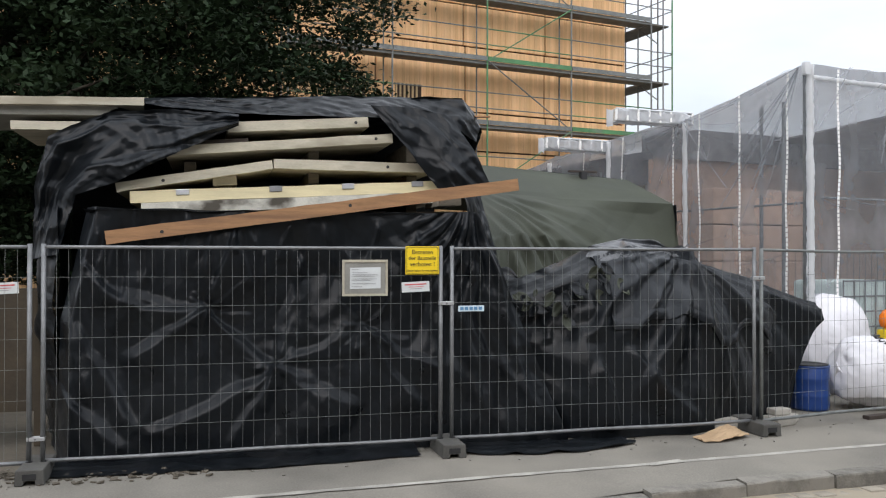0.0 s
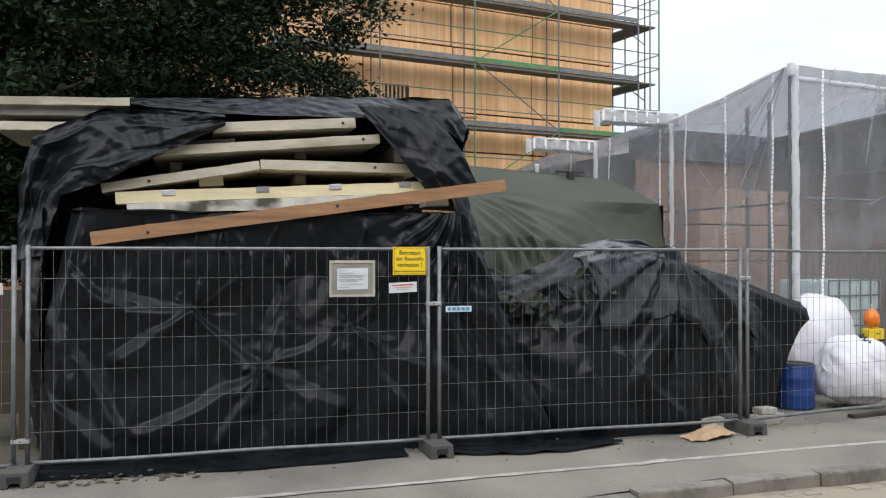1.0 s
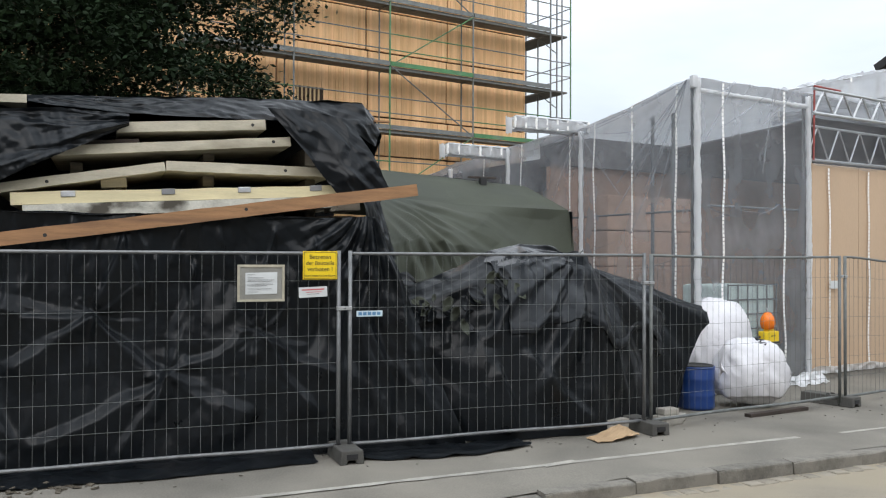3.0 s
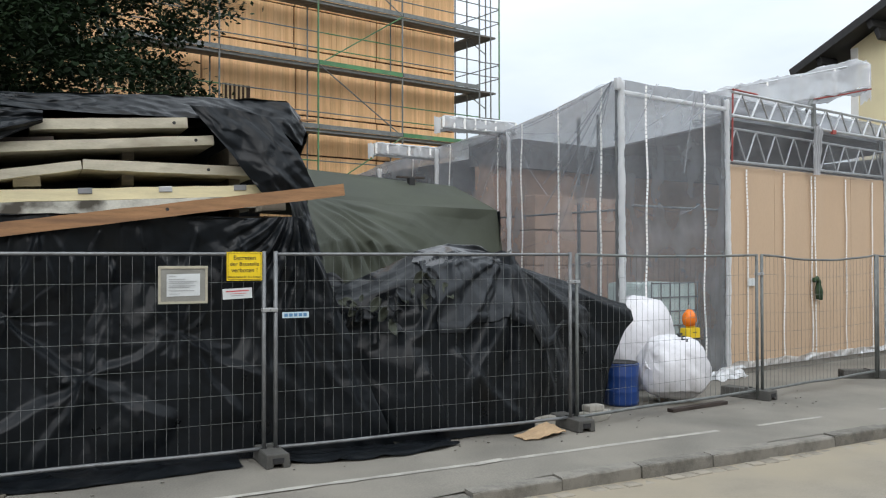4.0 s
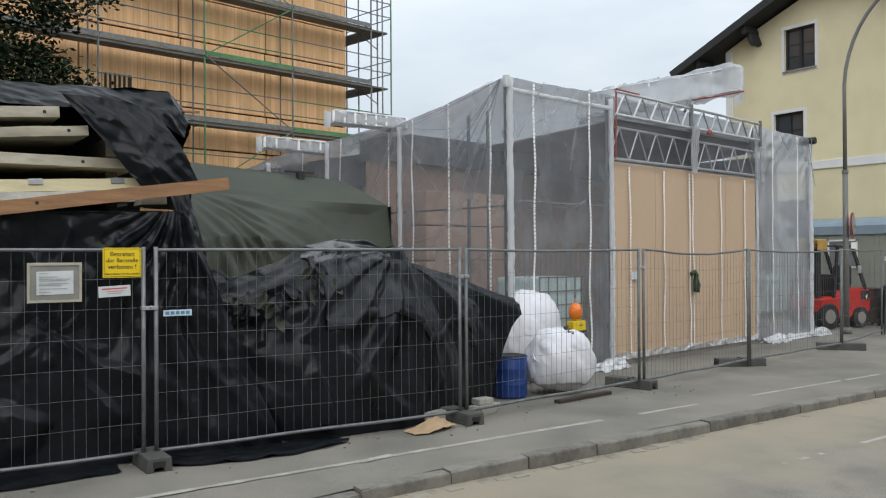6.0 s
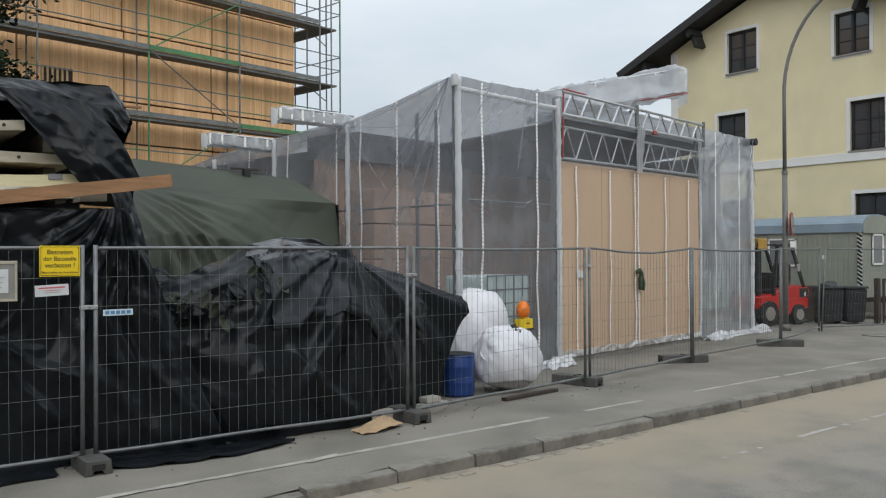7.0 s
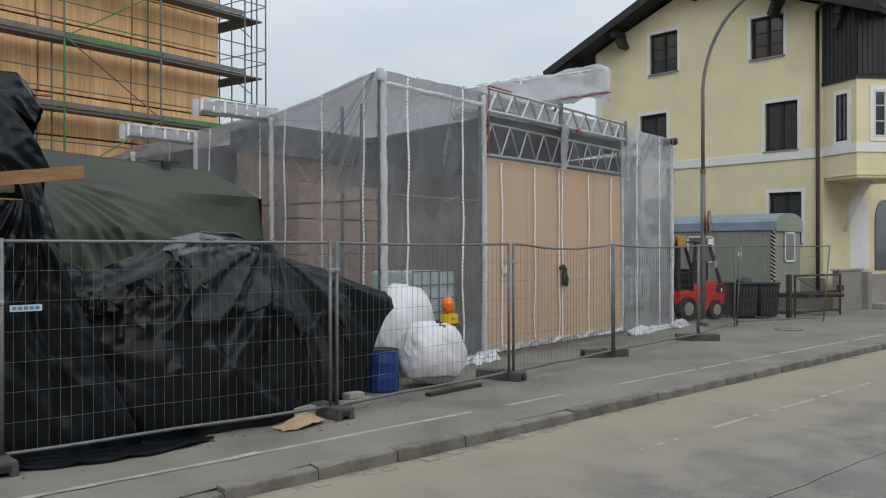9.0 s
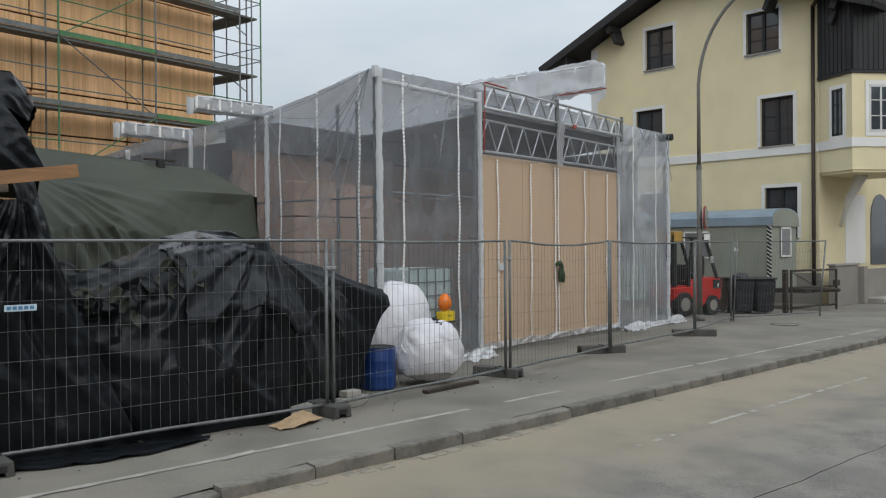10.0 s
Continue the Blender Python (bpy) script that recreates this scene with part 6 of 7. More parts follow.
for x0, z0, x1, z1 in ((-6.15, 8.1, -2.95, 6.08), (-6.15, 8.1, -2.95, 10.14), (-6.15, 4.05, -2.95, 6.08), (-6.15, 12.2, -2.95, 10.14)):
    part("brace", made_tube([(x0, -1.06, z0), (x1, -1.06, z1)], 0.021, 6), M_GREENSTEEL if z1 > z0 else M_ZINC_DULL, scaf)
# return tower round the corner
for x, y in ((0.95, -1.02), (1.36, -0.25), (0.42, 1.6), (1.36, 1.6), (1.36, -1.02)):
    part("standard", made_tube([(x, y, 0), (x, y, 14.5)], 0.028, 8), M_GREENSTEEL if x > 1.3 and y < -1 else M_ZINC, scaf)
for z in LEVELS:
    part("deck_plank", made_box((0.46, -0.9, z - 0.06), (1.3, 1.6, z), bevel=0.006), M_DECK, scaf)
    for g in (0.5, 1.0):
        part("guard_rail", made_tube([(0.42, -1.02, z + g), (1.36, -1.02, z + g + 0.03)], 0.019, 6), M_ZINC, scaf)
        part("guard_rail", made_tube([(1.36, -1.02, z + g), (1.36, 1.6, z + g)], 0.019, 6), M_ZINC, scaf)
    part("bracket", made_tube([(1.36, -0.25, z - 0.5), (0.5, -0.25, z - 0.05)], 0.02, 6), M_ZINC_DULL, scaf)


# ---- broad-leaved tree behind the stack ----
def make_tree():
    rnd = np.random.default_rng(5)
    t = thing("broadleaf_tree", "large dark green broad-leaved tree overhanging the site", "tree", (-5.0, 9.2, 0))
    bm = bmesh.new()
    tube(bm, [(0, 0, 0), (0.05, 0, 1.5), (0.0, 0.1, 3.2), (0.1, 0.1, 5.0), (0.1, 0, 8)], [0.34, 0.27, 0.23, 0.17, 0.08], 12)
    part("trunk", bm, M_BARK, t, smooth=True)
    tips = []
    for k in range(26):
        a, z0 = 2.4 * k + rnd.uniform(-0.3, 0.3), rnd.uniform(2.2, 7.5)
        long = rnd.uniform(2.6, 5.2)
        d = Vector((math.cos(a), math.sin(a), rnd.uniform(0.1, 0.55)))
        pts = [Vector((0.05, 0.05, z0)) + d * long * q + Vector((0, 0, 0.7 * q * (1 - q))) + Vector(rnd.normal(0, 0.12, 3)) * (q > 0) for q in (0, 0.3, 0.6, 0.85, 1)]
        bl = bmesh.new()
        tube(bl, pts, [0.1, 0.07, 0.05, 0.03, 0.012], 6)
        for j in range(4):
            p = pts[1 + j % 4]
            e = p + Vector(rnd.normal(0, 0.7, 3))
            tube(bl, [p, (p + e) / 2 + Vector((0, 0, 0.1)), e], [0.03, 0.02, 0.008], 5)
            tips.append(e)
        part("limb", bl, M_BARK, t, smooth=True)
        tips += pts[2:]
    centres = [np.array(p) for p in tips]
    while len(centres) < 2600:
        a, q = rnd.uniform(0, 2 * math.pi), rnd.uniform(0, 1) ** 0.45
        z = rnd.uniform(1.6, 11.5)
        reach = 6.15 * math.sin(math.pi * min(1, max(0.08, (z - 0.4) / 12.5))) ** 0.55
        lump = 1 + 0.20 * noise.noise((math.cos(a) * 1.7, math.sin(a) * 1.7, z * 0.55)) + 0.15 * noise.noise((math.cos(a) * 5, math.sin(a) * 5, z * 1.6))
        x, y = math.cos(a) * reach * q * lump * 0.99, math.sin(a) * reach * q * lump
        if x > 3.4 and z < 8.0 and rnd.random() < 0.15:
            continue
        centres.append(np.array((x, y, z)))
    c = np.array(centres)
    per = 125
    n = len(c) * per
    p = np.repeat(c, per, 0) + rnd.normal(0, 1, (n, 3)) * (0.27, 0.27, 0.13)
    ax = rnd.normal(0, 1, (n, 3)) * (1, 1, 0.5) + (0, 0, -0.3)
    ax /= np.linalg.norm(ax, axis=1)[:, None]
    sd = np.cross(ax, rnd.normal(0, 0.45, (n, 3)) + (0, 0, 1))
    sd /= np.linalg.norm(sd, axis=1)[:, None]
    s = rnd.uniform(0.04, 0.078, n)[:, None]
    quads = np.stack([p - ax * s, p + sd * s * 0.55, p + ax * s, p - sd * s * 0.55], 1).reshape(-1, 3)
    me = bpy.data.meshes.new("crown")
    me.vertices.add(4 * n), me.loops.add(4 * n), me.polygons.add(n)
    me.vertices.foreach_set("co", quads.ravel())
    me.loops.foreach_set("vertex_index", np.arange(4 * n, dtype=np.int32))
    me.polygons.foreach_set("loop_start", np.arange(0, 4 * n, 4, dtype=np.int32))
    me.update(calc_edges=True)
    me.materials.append(M_LEAF)
    crown = new("crown", me)
    crown.parent = t
    tagged(crown, "dense crown of small dark leaves", kind="stuff")


make_tree()

# ---- yellow rendered house ----
HX, HY0, HY1 = 25.1, 4.05, 13.15
house = thing("rendered_house", "pale yellow rendered house with dark timber gable roof", "house", (HX, 8.6, 0))


def wall_cells(bm, y0, y1, z0, z1, holes, x0, x1):
    """Wall blocks round rectangular openings (y0, y1, z0, z1)."""
    ys = sorted({y0, y1, *[v for h in holes for v in h[:2]]})
    zs = sorted({z0, z1, *[v for h in holes for v in h[2:]]})
    for za, zb in zip(zs, zs[1:]):
        run = None
        for ya, yb in zip(ys, ys[1:]):
            ym, zm = (ya + yb) / 2, (za + zb) / 2
            if any(h[0] < ym < h[1] and h[2] < zm < h[3] for h in holes):
                if run:
                    box(bm, (x0, run[0], za), (x1, run[1], zb))
                run = None
            else:
                run = (run[0], yb) if run else (ya, yb)
        if run:
            box(bm, (x0, run[0], za), (x1, run[1], zb))
    bmesh.ops.remove_doubles(bm, verts=bm.verts, dist=0.001)
    return bm


WINDOWS = ((5.36, 6.52, 8.40, 9.80), (9.40, 10.60, 8.52, 10.02), (4.89, 6.02, 5.22, 6.84), (9.87, 11.05, 5.35, 7.02), (4.76, 5.88, 2.14, 3.82), (9.8, 10.9, 2.2, 3.85))
LOWER = [(a, b, c, min(d, 9.55)) for a, b, c, d in WINDOWS]
part("gable_wall", wall_cells(bmesh.new(), HY0, HY1, 0.0, 9.55, LOWER, HX, HX + 0.4), M_STUCCO, house, world=True)
UPPER = [(a, b, 9.55, d) for a, b, c, d in WINDOWS if d > 9.55]
part("gable_wall", wall_cells(bmesh.new(), 5.24, 11.96, 9.55, 10.25, UPPER, HX, HX + 0.4), M_STUCCO, house, world=True)
for ya, yb in ((HY0, 5.24), (HY1, 11.96)):
    gs = bmesh.new()
    outline(gs, [(ya, 9.55), (yb, 9.55), (yb, 10.25), (ya, 9.74)], 0.4, Matrix(((0, 1, 0, HX), (1, 0, 0, 0), (0, 0, 1, 0), (0, 0, 0, 1))))
    part("gable_shoulder", gs, M_STUCCO, house, world=True)
gb = bmesh.new()
gp = [(5.24, 10.25), (11.96, 10.25), (8.6, 11.5)]
va, vb = [gb.verts.new((HX, y, z)) for y, z in gp], [gb.verts.new((HX + 0.4, y, z)) for y, z in gp]
gb.faces.new(va), gb.faces.new(vb[::-1])
for i in range(3):
    gb.faces.new((va[i], vb[i], vb[(i + 1) % 3], va[(i + 1) % 3]))
part("gable_top", gb, M_STUCCO, house, world=True)
part("street_wall", made_box((HX + 0.4, HY0, 0.0), (39, HY0 + 0.4, 9.75)), M_STUCCO, house, world=True)
part("back_wall", made_box((HX + 0.4, HY1 - 0.4, 0.0), (39, HY1, 9.75)), M_STUCCO, house, world=True)
part("end_wall", made_box((38.6, HY0 + 0.4, 0.0), (39, HY1 - 0.4, 9.75)), M_STUCCO, house, world=True)
part("string_course", made_box((HX - 0.05, HY0 + 0.02, 4.88), (HX, HY1, 5.17), bevel=0.01), M_WHITE, house, world=True)
part("corner_strip", made_box((HX - 0.03, HY1 - 0.3, 5.2), (HX, HY1, 9.7)), M_WHITE, house, world=True)
part("plinth", made_box((HX - 0.06, HY0 - 0.06, 0.0), (HX, HY1, 1.0), bevel=0.01), M_GREYBASE, house, world=True)


def house_window(y0, y1, z0, z1, light=False):
    w = part("window", made_box((HX + 0.14, y0 + 0.06, z0 + 0.06), (HX + 0.16, y1 - 0.06, z1 - 0.06)), M_GLASS, house, world=True)
    s = 0.12
    for a, b, c, d in ((y0 - s, y1 + s, z1, z1 + s), (y0 - s, y0, z0, z1), (y1, y1 + s, z0, z1), (y0 - s, y1 + s, z0 - s, z0 - 0.06)):
        part("surround", made_box((HX - 0.012, a, c), (HX + 0.03, b, d)), M_WHITE, w, world=True)
    for a, b, c, d in ((y0, y1, z0, z0 + 0.08), (y0, y1, z1 - 0.08, z1), (y0, y0 + 0.08, z0, z1), (y1 - 0.08, y1, z0, z1), ((y0 + y1) / 2 - 0.05, (y0 + y1) / 2 + 0.05, z0, z1)):
        part("frame", made_box((HX + 0.08, a, c), (HX + 0.18, b, d), bevel=0.008), M_DARKWOOD, w, world=True)
    zm = z0 + (z1 - z0) * 0.62
    for zb in (zm, z0 + (z1 - z0) * 0.33):
        part("glazing_bar", made_box((HX + 0.125, y0, zb - 0.016), (HX + 0.17, y1, zb + 0.016)), M_DARKWOOD, w, world=True)
    part("sill", made_box((HX - 0.07, y0 - 0.05, z0 - 0.06), (HX + 0.2, y1 + 0.05, z0), bevel=0.008), M_GREYBASE, w, world=True)


for win in WINDOWS:
    house_window(*win)
part("open_casement", made_box((HX - 0.02, 0, 0), (HX + 0.0, 0.03, 1.3), Matrix.Translation((-0.05, 5.05, 5.4))), M_DARKWOOD, house, world=True)

# roof: two slopes with boarded overhang, barge boards and purlin ends
PITCH = radians(22.3)
for side in (-1, 1):
    m = Matrix.Translation((0, 8.6, 11.86)) @ Matrix.Rotation(-side * PITCH, 4, "X")
    lo_y, hi_y = (0, 7.1) if side > 0 else (-7.1, 0)
    part("roof_slope", made_box((HX - 0.85, lo_y, -0.02), (39.5, hi_y, 0.12), m, bevel=0.02), M_ROOF, house, world=True)
    part("soffit", made_box((HX - 0.8, lo_y, -0.16), (39.4, hi_y, -0.025), m), M_DARKWOOD, house, world=True)
    part("barge_board", made_box((HX - 0.9, lo_y, -0.2), (HX - 0.855, hi_y, 0.1), m, bevel=0.01), M_DARKWOOD, house, world=True)
    for q in (0.35, 3.6, 5.9):
        y = side * q
        bmq = made_box((HX - 0.75, y - 0.11, -0.46), (HX + 0.2, y + 0.11, -0.16), m, bevel=0.03)
        part("purlin_end", bmq, M_DARKWOOD, house, world=True)
        part("bracket", made_box((HX - 0.55, y - 0.09, -0.9), (HX, y + 0.09, -0.46), m, bevel=0.05), M_DARKWOOD, house, world=True)
part("downpipe", made_tube([(HX - 0.09, HY0 + 0.14, 9.6), (HX - 0.09, HY0 + 0.14, 2.2), (HX - 0.09, HY0 + 0.14, 0.6)], 0.06, 10), M_PIPE, house, smooth=True, world=True)
part("gutter_bend", made_tube([(HX - 0.6, HY0 - 0.6, 9.8), (HX - 0.3, HY0 - 0.1, 9.7), (HX - 0.09, HY0 + 0.14, 9.55)], 0.06, 10), M_PIPE, house, smooth=True, world=True)

# oriel at the street corner
ORIEL = [(25.12, 4.05), (24.55, 2.78), (26.0, 1.72), (28.0, 2.4), (28.0, 4.05)]


def prism(pts, z0, z1, grow=0.0):
    bm = bmesh.new()
    c = Vector((sum(p[0] for p in pts) / len(pts), sum(p[1] for p in pts) / len(pts)))
    q = [Vector(p) + (Vector(p) - c).normalized() * grow for p in pts]
    a, b = [bm.verts.new((*p, z0)) for p in q], [bm.verts.new((*p, z1)) for p in q]
    bm.faces.new(a[::-1]), bm.faces.new(b)
    for i in range(len(q)):
        bm.faces.new((a[i], a[(i + 1) % len(q)], b[(i + 1) % len(q)], b[i]))
    return bm


oriel = part("oriel", prism(ORIEL, 4.2, 7.15), M_STUCCO, house, world=True)
part("oriel_band", prism(ORIEL, 4.9, 5.18, 0.05), M_WHITE, oriel, world=True)
part("oriel_cornice", prism(ORIEL, 7.15, 7.25, 0.06), M_DARKWOOD, oriel, world=True)
part("oriel_soffit", prism(ORIEL, 4.12, 4.2, -0.05), M_STUCCO, oriel, world=True)
part("upper_storey", prism(ORIEL, 7.25, 10.9, 0.02), M_DARKWOOD, oriel, "dark vertical timber boarding", world=True)
for (ax, ay), (bx, by) in zip(ORIEL[:2], ORIEL[1:3]):
    d = Vector((bx - ax, by - ay))
    n = int(d.length / 0.16)
    for i in range(n):
        p = Vector((ax, ay)) + d * ((i + 0.5) / n)
        m = Matrix.Translation((p.x, p.y, 0)) @ Matrix.Rotation(math.atan2(d.y, d.x), 4, "Z")
        part("board", made_box((-0.072, -0.06, 7.26), (0.072, 0.02, 10.85), m), M_DARKWOOD, oriel, world=True)


def oriel_window(a, b, q0, q1, z0, z1, frame_mat):
    """A window set in the oriel's face from a to b, between two shares of its width."""
    a, b = Vector(a), Vector(b)
    d = b - a
    m = Matrix.Translation((a.x, a.y, 0)) @ Matrix.Rotation(math.atan2(d.y, d.x), 4, "Z")
    w, x0, x1 = d.length, d.length * q0, d.length * q1
    g = part("oriel_window", made_box((x0, -0.012, z0), (x1, -0.004, z1), m), M_GLASS, oriel, world=True)
    for u0, u1, c, e in ((x0 - 0.12, x1 + 0.12, z1, z1 + 0.12), (x0 - 0.12, x1 + 0.12, z0 - 0.12, z0), (x0 - 0.12, x0, z0, z1), (x1, x1 + 0.12, z0, z1)):
        part("surround", made_box((u0, -0.03, c), (u1, 0.0, e), m), M_WHITE, oriel, world=True)
    for u0, u1, c, e in ((x0, x1, z0, z0 + 0.07), (x0, x1, z1 - 0.07, z1), (x0, x0 + 0.06, z0, z1), (x1 - 0.06, x1, z0, z1), ((x0 + x1) / 2 - 0.03, (x0 + x1) / 2 + 0.03, z0, z1), (x0, x1, z0 + (z1 - z0) * 0.33, z0 + (z1 - z0) * 0.33 + 0.03), (x0, x1, z0 + (z1 - z0) * 0.66, z0 + (z1 - z0) * 0.66 + 0.03)):
        part("frame", made_box((u0, -0.035, c), (u1, -0.012, e), m), frame_mat, oriel, world=True)


oriel_window(ORIEL[0], ORIEL[1], 0.42, 0.74, 5.3, 6.75, M_DARKWOOD)
oriel_window(ORIEL[1], ORIEL[2], 0.30, 0.72, 5.35, 6.8, M_CURTAIN)
oriel_window(ORIEL[1], ORIEL[2], 0.36, 0.70, 8.45, 9.7, M_CURTAIN)
con = bmesh.new()
tube(con, [(26.3, 3.9, 2.5), (26.2, 3.6, 3.3), (26.0, 3.1, 4.15)], [0.06, 0.1, 0.22], 8)
part("console", con, M_WHITE, oriel, smooth=True, world=True)
part("white_panel", made_box((27.0, HY0 - 0.03, 1.25), (28.6, HY0, 3.6)), M_WHITE, house, world=True)
arch = bmesh.new()
outline(arch, [(-0.8, 1.2), (0.8, 1.2), (0.8, 2.9)] + [(0.8 * math.cos(a), 2.9 + 0.8 * math.sin(a)) for a in (0.4, 0.8, 1.2, 1.57, 1.94, 2.34, 2.74)] + [(-0.8, 2.9)], 0.03, pose(29.9, HY0 - 0.034, 0))
part("arched_window", arch, M_GLASS, house, world=True)

# low wall and steps at the corner
low = thing("garden_wall", "low grey rendered garden wall beside the house", "wall", (25.3, 3.3, 0), kind="structure")
part("wall", made_box((24.5, 3.3, 0), (26.2, 3.5, 1.25), bevel=0.01), M_GREYBASE, low, world=True)
part("coping", made_box((24.45, 3.26, 1.25), (26.25, 3.54, 1.31), bevel=0.01), M_CONCRETE, low, world=True)
part("pillar", made_box((26.2, 3.1, 0), (26.5, 3.55, 1.2), bevel=0.02), M_GREYBASE, low, world=True)
part("wall", made_box((26.6, 3.25, 0), (36, 3.45, 1.1), bevel=0.01), M_GREYBASE, low, world=True)
step = thing("doorstep", "grey concrete doorstep by the house corner", "step", (27.4, 3.0, 0))
part("step", made_box((-0.7, -0.3, 0), (0.9, 0.35, 0.16), bevel=0.012), M_CONCRETE, step)

# ---- site trailer ----
trailer = thing("site_trailer", "grey-green site trailer with a rounded blue-grey roof", "trailer", (22.7, 6.6, 0))
TX0, TX1, TY0, TY1 = 21.92, 23.5, 4.04, 9.4
part("body", made_box((TX0, TY0, 0.62), (TX1, TY1, 2.56), bevel=0.02), M_TRAILER, trailer, world=True)
roofc = bmesh.new()
arc = [(TX0 - 0.06, 2.50)] + [((TX0 + TX1) / 2 - 0.84 * math.cos(a), 2.52 + 0.5 * math.sin(a) ** 0.5) for a in [math.pi * k / 14 for k in range(1, 14)]] + [(TX1 + 0.06, 2.50)]
outline(roofc, arc, TY1 - TY0 + 0.1)
part("roof", roofc, M_TRAILERROOF, trailer, world=False).matrix_basis = Matrix.Translation((-22.7, TY0 - 0.05 - 6.6, 0))
endc = bmesh.new()
outline(endc, [(x * 0.985 + 0.015 * 22.8, z - 0.035) for x, z in arc], 0.012)
part("end_gable", endc, M_TRAILER, trailer).matrix_basis = Matrix.Translation((-22.7, TY0 - 0.064 - 6.6, 0))
for k in range(34):
    y = TY0 + 0.08 + k * 0.157
    part("side_board", made_box((TX0 - 0.012, y, 0.64), (TX0 - 0.002, y + 0.15, 2.5), bevel=0.003), M_TRAILER, trailer, world=True)
def trailer_window(x0, x1, y0, y1, z0, z1):
    w = part("window", made_box((x0, y0, z0), (x1, y1, z1)), M_INNER, trailer, world=True)
    s = 0.05
    along_y = (y1 - y0) > (x1 - x0)
    for q0, q1, c, d in ((0, 1, z1, z1 + s), (0, 1, z0 - s, z0), (0, 0, z0 - s, z1 + s), (1, 1, z0 - s, z1 + s)):
        if along_y:
            part("frame", made_box((x0 - 0.02, y0 + (y1 - y0) * q0 - s / 2, c), (x0, y0 + (y1 - y0) * q1 + s / 2, d)), M_WHITE, w, world=True)
        else:
            part("frame", made_box((x0 + (x1 - x0) * q0 - s / 2, y0 - 0.02, c), (x0 + (x1 - x0) * q1 + s / 2, y0, d)), M_WHITE, w, world=True)
trailer_window(TX0 - 0.03, TX0 - 0.015, 6.05, 6.95, 1.55, 2.3)
trailer_window(22.45, 23.05, TY0 - 0.03, TY0 - 0.015, 1.6, 2.4)
part("hazard_strip", made_box((TX0 - 0.03, TY0 - 0.005, 0.95), (TX0 - 0.018, TY0 + 0.12, 2.5)), M_WHITE, trailer, world=True)
for k in range(13):
    part("hazard_stripe", made_box((-0.008, -0.085, -0.03), (0.0, 0.085, 0.03), pose(TX0 - 0.031, TY0 + 0.057, 1.03 + 0.115 * k, 35, 0, 0)), M_INK, trailer, world=True)
part("small_plate", made_box((TX0 - 0.03, 5.1, 1.72), (TX0 - 0.015, 5.22, 1.84)), M_WHITE, trailer, world=True)
for y in (4.9, 8.4):
    wheel = part("wheel", made_tube([(TX0 + 0.1, y, 0.36), (TX0 + 0.3, y, 0.36)], 0.36, 24), M_BLACK, trailer, world=True)
part("chassis", made_box((TX0 + 0.2, TY0 - 0.9, 0.5), (TX1 - 0.2, TY1, 0.62)), M_RUST, trailer, world=True)
part("drawbar", made_tube([(22.4, TY0, 0.55), (22.8, TY0 - 1.6, 0.6)], 0.05, 8), M_RUST, trailer, world=True)
part("drawbar", made_tube([(23.2, TY0, 0.55), (22.8, TY0 - 1.6, 0.6)], 0.05, 8), M_RUST, trailer, world=True)

# ---- forklift ----
fork = thing("forklift", "red forklift truck with a black cab frame beside the enclosure", "forklift", (18.82, 4.85, 0), -8)
cw = bmesh.new()
outline(cw, [(-1.1, 0.25), (0.62, 0.25), (0.80, 0.45), (0.84, 0.95), (0.72, 1.03), (0.0, 1.05), (-0.35, 0.85), (-1.1, 0.8)], 0.95, pose(0, -0.45, 0))
bmesh.ops.bevel(cw, geom=cw.edges[:], offset=0.05, segments=3, affect="EDGES")
body = part("body", cw, M_RED, fork, smooth=False)
part("bonnet_vent", made_box((0.42, -0.47, 0.72), (0.74, -0.44, 0.96), bevel=0.01), M_BLACK, fork)
part("print_bar", made_tube([(0.60, -0.475, 0.74), (0.62, -0.475, 0.86), (0.57, -0.475, 0.80)], 0.014, 5), M_WHITE, fork)
for x, r in ((0.35, 0.27), (-0.8, 0.33)):
    tyre = part("wheel", made_tube([(x, -0.52, r), (x, -0.30, r)], r, 28), M_BLACK, fork)
    part("rim", made_tube([(x, -0.535, r), (x, -0.51, r)], r * 0.55, 20), M_GREYBASE, tyre)
    part("wheel", made_tube([(x, 0.30, r), (x, 0.52, r)], r, 28), M_BLACK, fork)
for y in (-0.42, 0.45):
    part("cab_post", made_tube([(0.62, y, 1.0), (0.15, y, 2.1)], 0.055, 6), M_BLACK, fork)
    part("cab_post", made_tube([(-0.55, y, 0.8), (-0.4, y, 2.1)], 0.05, 6), M_BLACK, fork)
    part("guard_side", made_tube([(-0.5, y, 2.12), (0.2, y, 2.12)], 0.035, 6), M_BLACK, fork)
for k in range(5):
    part("guard_bar", made_tube([(-0.45 + 0.15 * k, -0.42, 2.13), (-0.45 + 0.15 * k, 0.45, 2.13)], 0.018, 6), M_BLACK, fork)
part("seat", made_box((-0.15, -0.25, 1.0), (0.3, 0.25, 1.16), bevel=0.04), M_BLACK, fork)
part("backrest", made_box((0.2, -0.25, 1.1), (0.34, 0.25, 1.62), bevel=0.05), M_BLACK, fork)
part("dashboard", made_box((-0.6, -0.35, 0.8), (-0.42, 0.35, 1.4), bevel=0.04), M_BLACK, fork)
part("load_guard", made_box((-1.05, -0.36, 2.02), (-0.7, 0.36, 2.3), bevel=0.03), M_YELLOWSTEEL, fork)
for y in (-0.3, 0.3):
    part("mast_rail", made_box((-1.05, y - 0.05, 0.1), (-0.92, y + 0.05, 2.2), bevel=0.01), M_BLACK, fork)
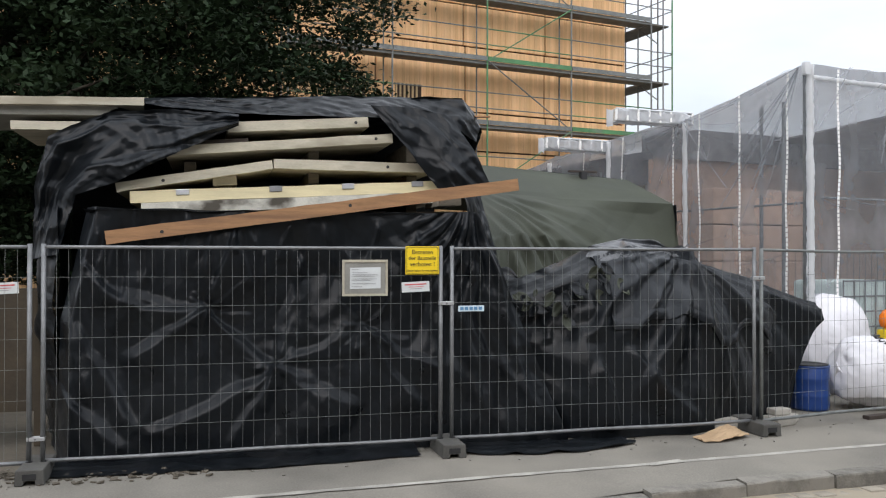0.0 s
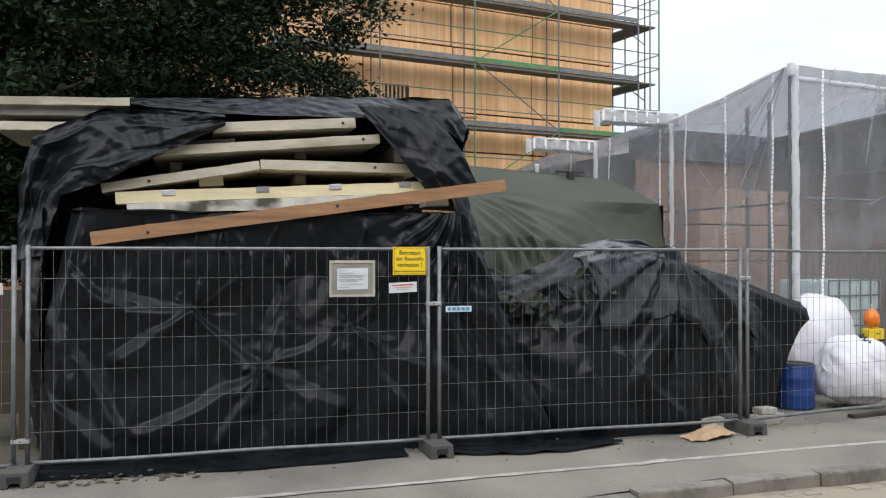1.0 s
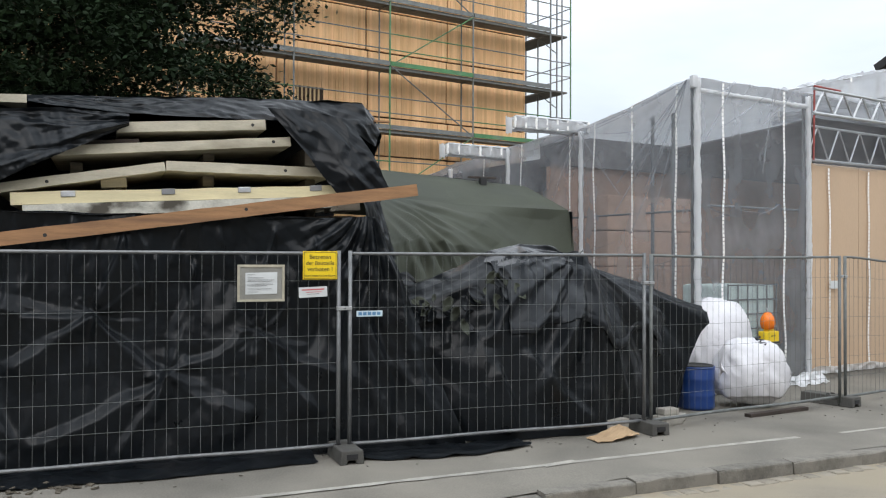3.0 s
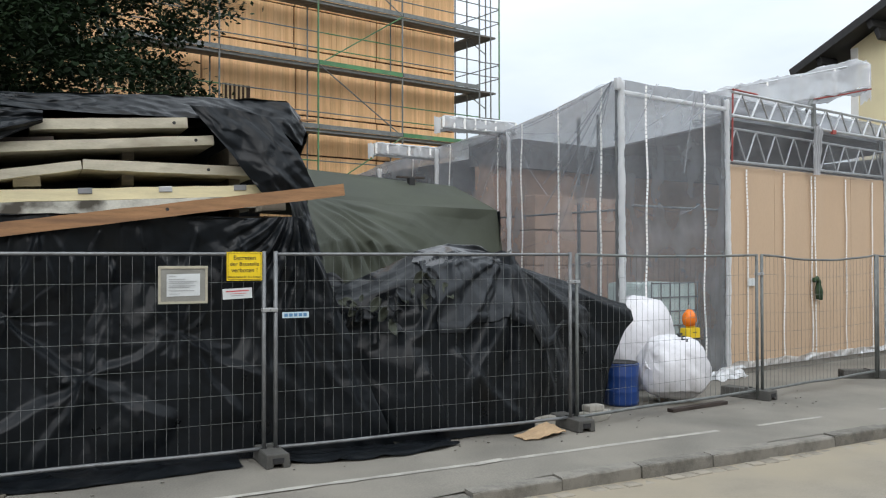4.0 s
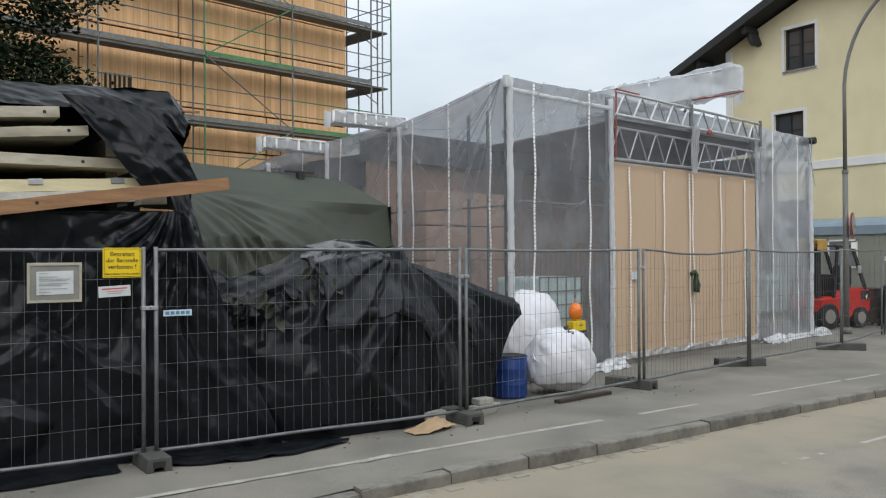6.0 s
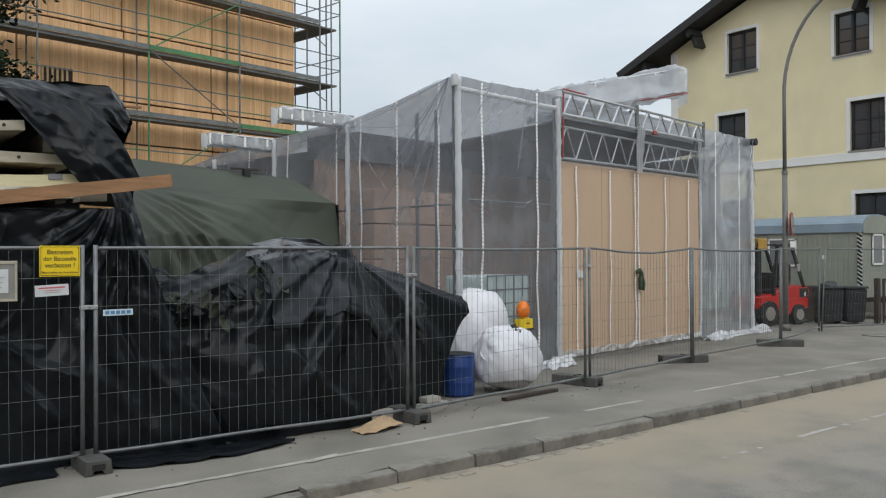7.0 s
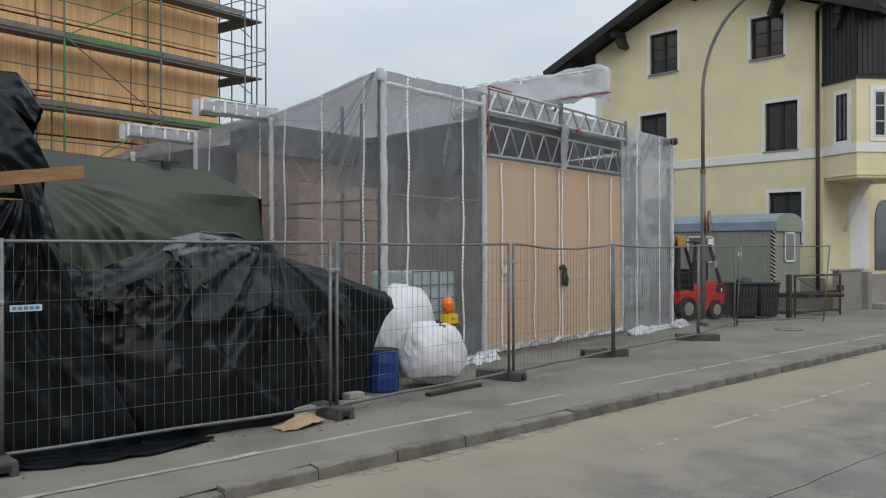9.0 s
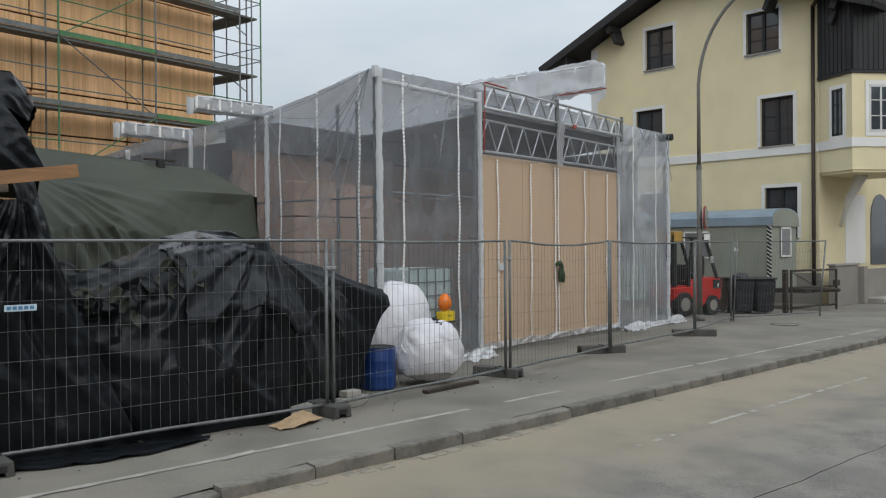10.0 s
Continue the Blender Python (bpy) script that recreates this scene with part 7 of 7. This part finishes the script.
part("side_mirror", made_box((0.28, -0.5, 1.42), (0.40, -0.46, 1.62), bevel=0.015), M_ALU, fork)

# ---- street lamp ----
sl = thing("street_lamp", "tall grey steel street lamp with a curved arm", "street lamp", (17.19, 3.55, 0))
part("column", made_tube([(0, 0, 0), (0, 0, 3.9)], [0.07, 0.062], 14), M_LAMPPOST, sl, smooth=True)
part("upper_column", made_tube([(0, 0, 3.9), (0.0, 0, 6.0)] + [(0.03 * k, -1.7 * (1 - math.cos(k * 0.155)), 6.0 + 2.3 * math.sin(k * 0.155)) for k in range(1, 10)], [0.05] + [0.043] * 10, 12), M_LAMPPOST, sl, smooth=True)
part("lantern", made_box((0.15, -2.35, 8.2), (0.42, -1.55, 8.36), bevel=0.05), M_LAMPPOST, sl)
part("collar", made_tube([(0, 0, 3.86), (0, 0, 3.94)], 0.075, 14), M_LAMPPOST, sl)
part("base_cover", lathe([(0.13, 0), (0.12, 0.1), (0.09, 0.16)], 16), M_LAMPPOST, sl, smooth=True)
rs = thing("round_road_sign", "round road sign seen edge-on with a small plate", "road sign", (17.30, 3.42, 2.0))
disc = made_tube([(0.0, -0.02, 0.62), (0.02, -0.035, 0.62)], 0.30, 28)
disc.transform(Matrix.Rotation(radians(147), 4, "Z"))
part("disc", disc, M_REDFADE, rs)
back = made_tube([(-0.02, -0.008, 0.62), (-0.002, -0.02, 0.62)], 0.24, 28)
back.transform(Matrix.Rotation(radians(147), 4, "Z"))
part("disc_face", back, M_GREYBASE, rs)
part("plate", made_box((-0.02, -0.06, 0.05), (0.0, 0.06, 0.2), pose(0, 0, 0, 0, 0, 50)), M_WHITE, rs)
part("clip", made_box((-0.06, -0.03, 0.55), (0.06, 0.12, 0.6)), M_ZINC_DULL, rs)


# ---- bins and steel barrier ----
def wheelie(at, turn, material, label, s=1.0, bulge=False):
    b = thing("wheeled_bin", label, "bin", at, turn, "wheeled bins")
    bm = bmesh.new()
    w0, w1, d0, d1, h = 0.24 * s, 0.29 * s, 0.26 * s, 0.33 * s, 0.95
    lo = [bm.verts.new(p) for p in ((-w0, -d0, 0.06), (w0, -d0, 0.06), (w0, d0, 0.06), (-w0, d0, 0.06))]
    hi = [bm.verts.new(p) for p in ((-w1, -d1, h), (w1, -d1, h), (w1, d1, h), (-w1, d1, h))]
    bm.faces.new(lo[::-1]), bm.faces.new(hi)
    for i in range(4):
        bm.faces.new((lo[i], lo[(i + 1) % 4], hi[(i + 1) % 4], hi[i]))
    bmesh.ops.bevel(bm, geom=bm.edges[:], offset=0.03, segments=2, affect="EDGES")
    part("body", bm, material, b)
    part("lid", made_box((-w1 - 0.02, -d1 - 0.03, h), (w1 + 0.02, d1 + 0.02, h + 0.06), bevel=0.025), material, b)
    part("handle", made_tube([(-w1, d1 + 0.05, h - 0.05), (w1, d1 + 0.05, h - 0.05)], 0.018, 8), material, b)
    for x in (-w0, w0):
        part("wheel", made_tube([(x - 0.03, d0, 0.1), (x + 0.03, d0, 0.1)], 0.1, 16), M_BLACK, b)
    if bulge:
        blob = bmesh.new()
        bmesh.ops.create_icosphere(blob, subdivisions=3, radius=0.26)
        for v in blob.verts:
            v.co = Vector((v.co.x, v.co.y, max(0, v.co.z) * 0.55)) * (1 + 0.3 * noise.noise(v.co * 6)) + Vector((0, 0, h + 0.05))
        part("rubbish_bag", blob, M_BIN, b, "black rubbish bag on the lid", smooth=True)


wheelie((20.02, 3.98, 0), -40, M_BIN, "black wheeled bin with a rubbish bag on its lid", 1.0, True)
wheelie((20.45, 3.6, 0), -38, M_BIN, "black wheeled bin beside the steel barrier")
wheelie((20.15, 4.75, 0), -40, M_BROWNBIN, "brown wheeled bin behind the forklift", 0.95)
bar = thing("steel_barrier", "rusty brown tubular steel barrier with a chain post", "barrier", (21.2, 3.2, 0))
P0, P1, P2 = Vector((20.95, 3.15, 0)), Vector((21.1, 3.05, 0)), Vector((23.3, 2.75, 0))
part("thick_post", made_box((-0.065, -0.065, 0), (0.065, 0.065, 1.22), Matrix.Translation(P0), bevel=0.02), M_RUST, bar, world=True)
for p in (P1, P2):
    part("post", made_tube([p, p + Vector((0, 0, 1.2))], 0.035, 8), M_RUST, bar, world=True)
for z in (0.16, 0.70, 1.18):
    part("rail", made_tube([P1 + Vector((0, 0, z)), P2 + Vector((0, 0, z))], 0.03, 8), M_RUST, bar, world=True)
part("cross_bar", made_tube([P1 + Vector((0, 0, 1.15)), P1.lerp(P2, 0.55) + Vector((0, 0, 0.7))], 0.012, 6), M_RUST, bar, world=True)
part("latch", made_box((-0.12, -0.05, -0.05), (0.15, 0.05, 0.12), Matrix.Translation(P2 + Vector((0, 0, 0.75)))), M_RUST, bar, world=True)

# ---- added unseen wall behind the viewer, darkens low sky and reflections ----
south = thing("wall_south", "unseen plain grey-brown wall added across the road to block low sky", "wall", (0, -19, 0), kind="structure")
part("wall", made_box((-70, -3, -0.12), (70, 0, 10.0)), M_GREYBASE, south)
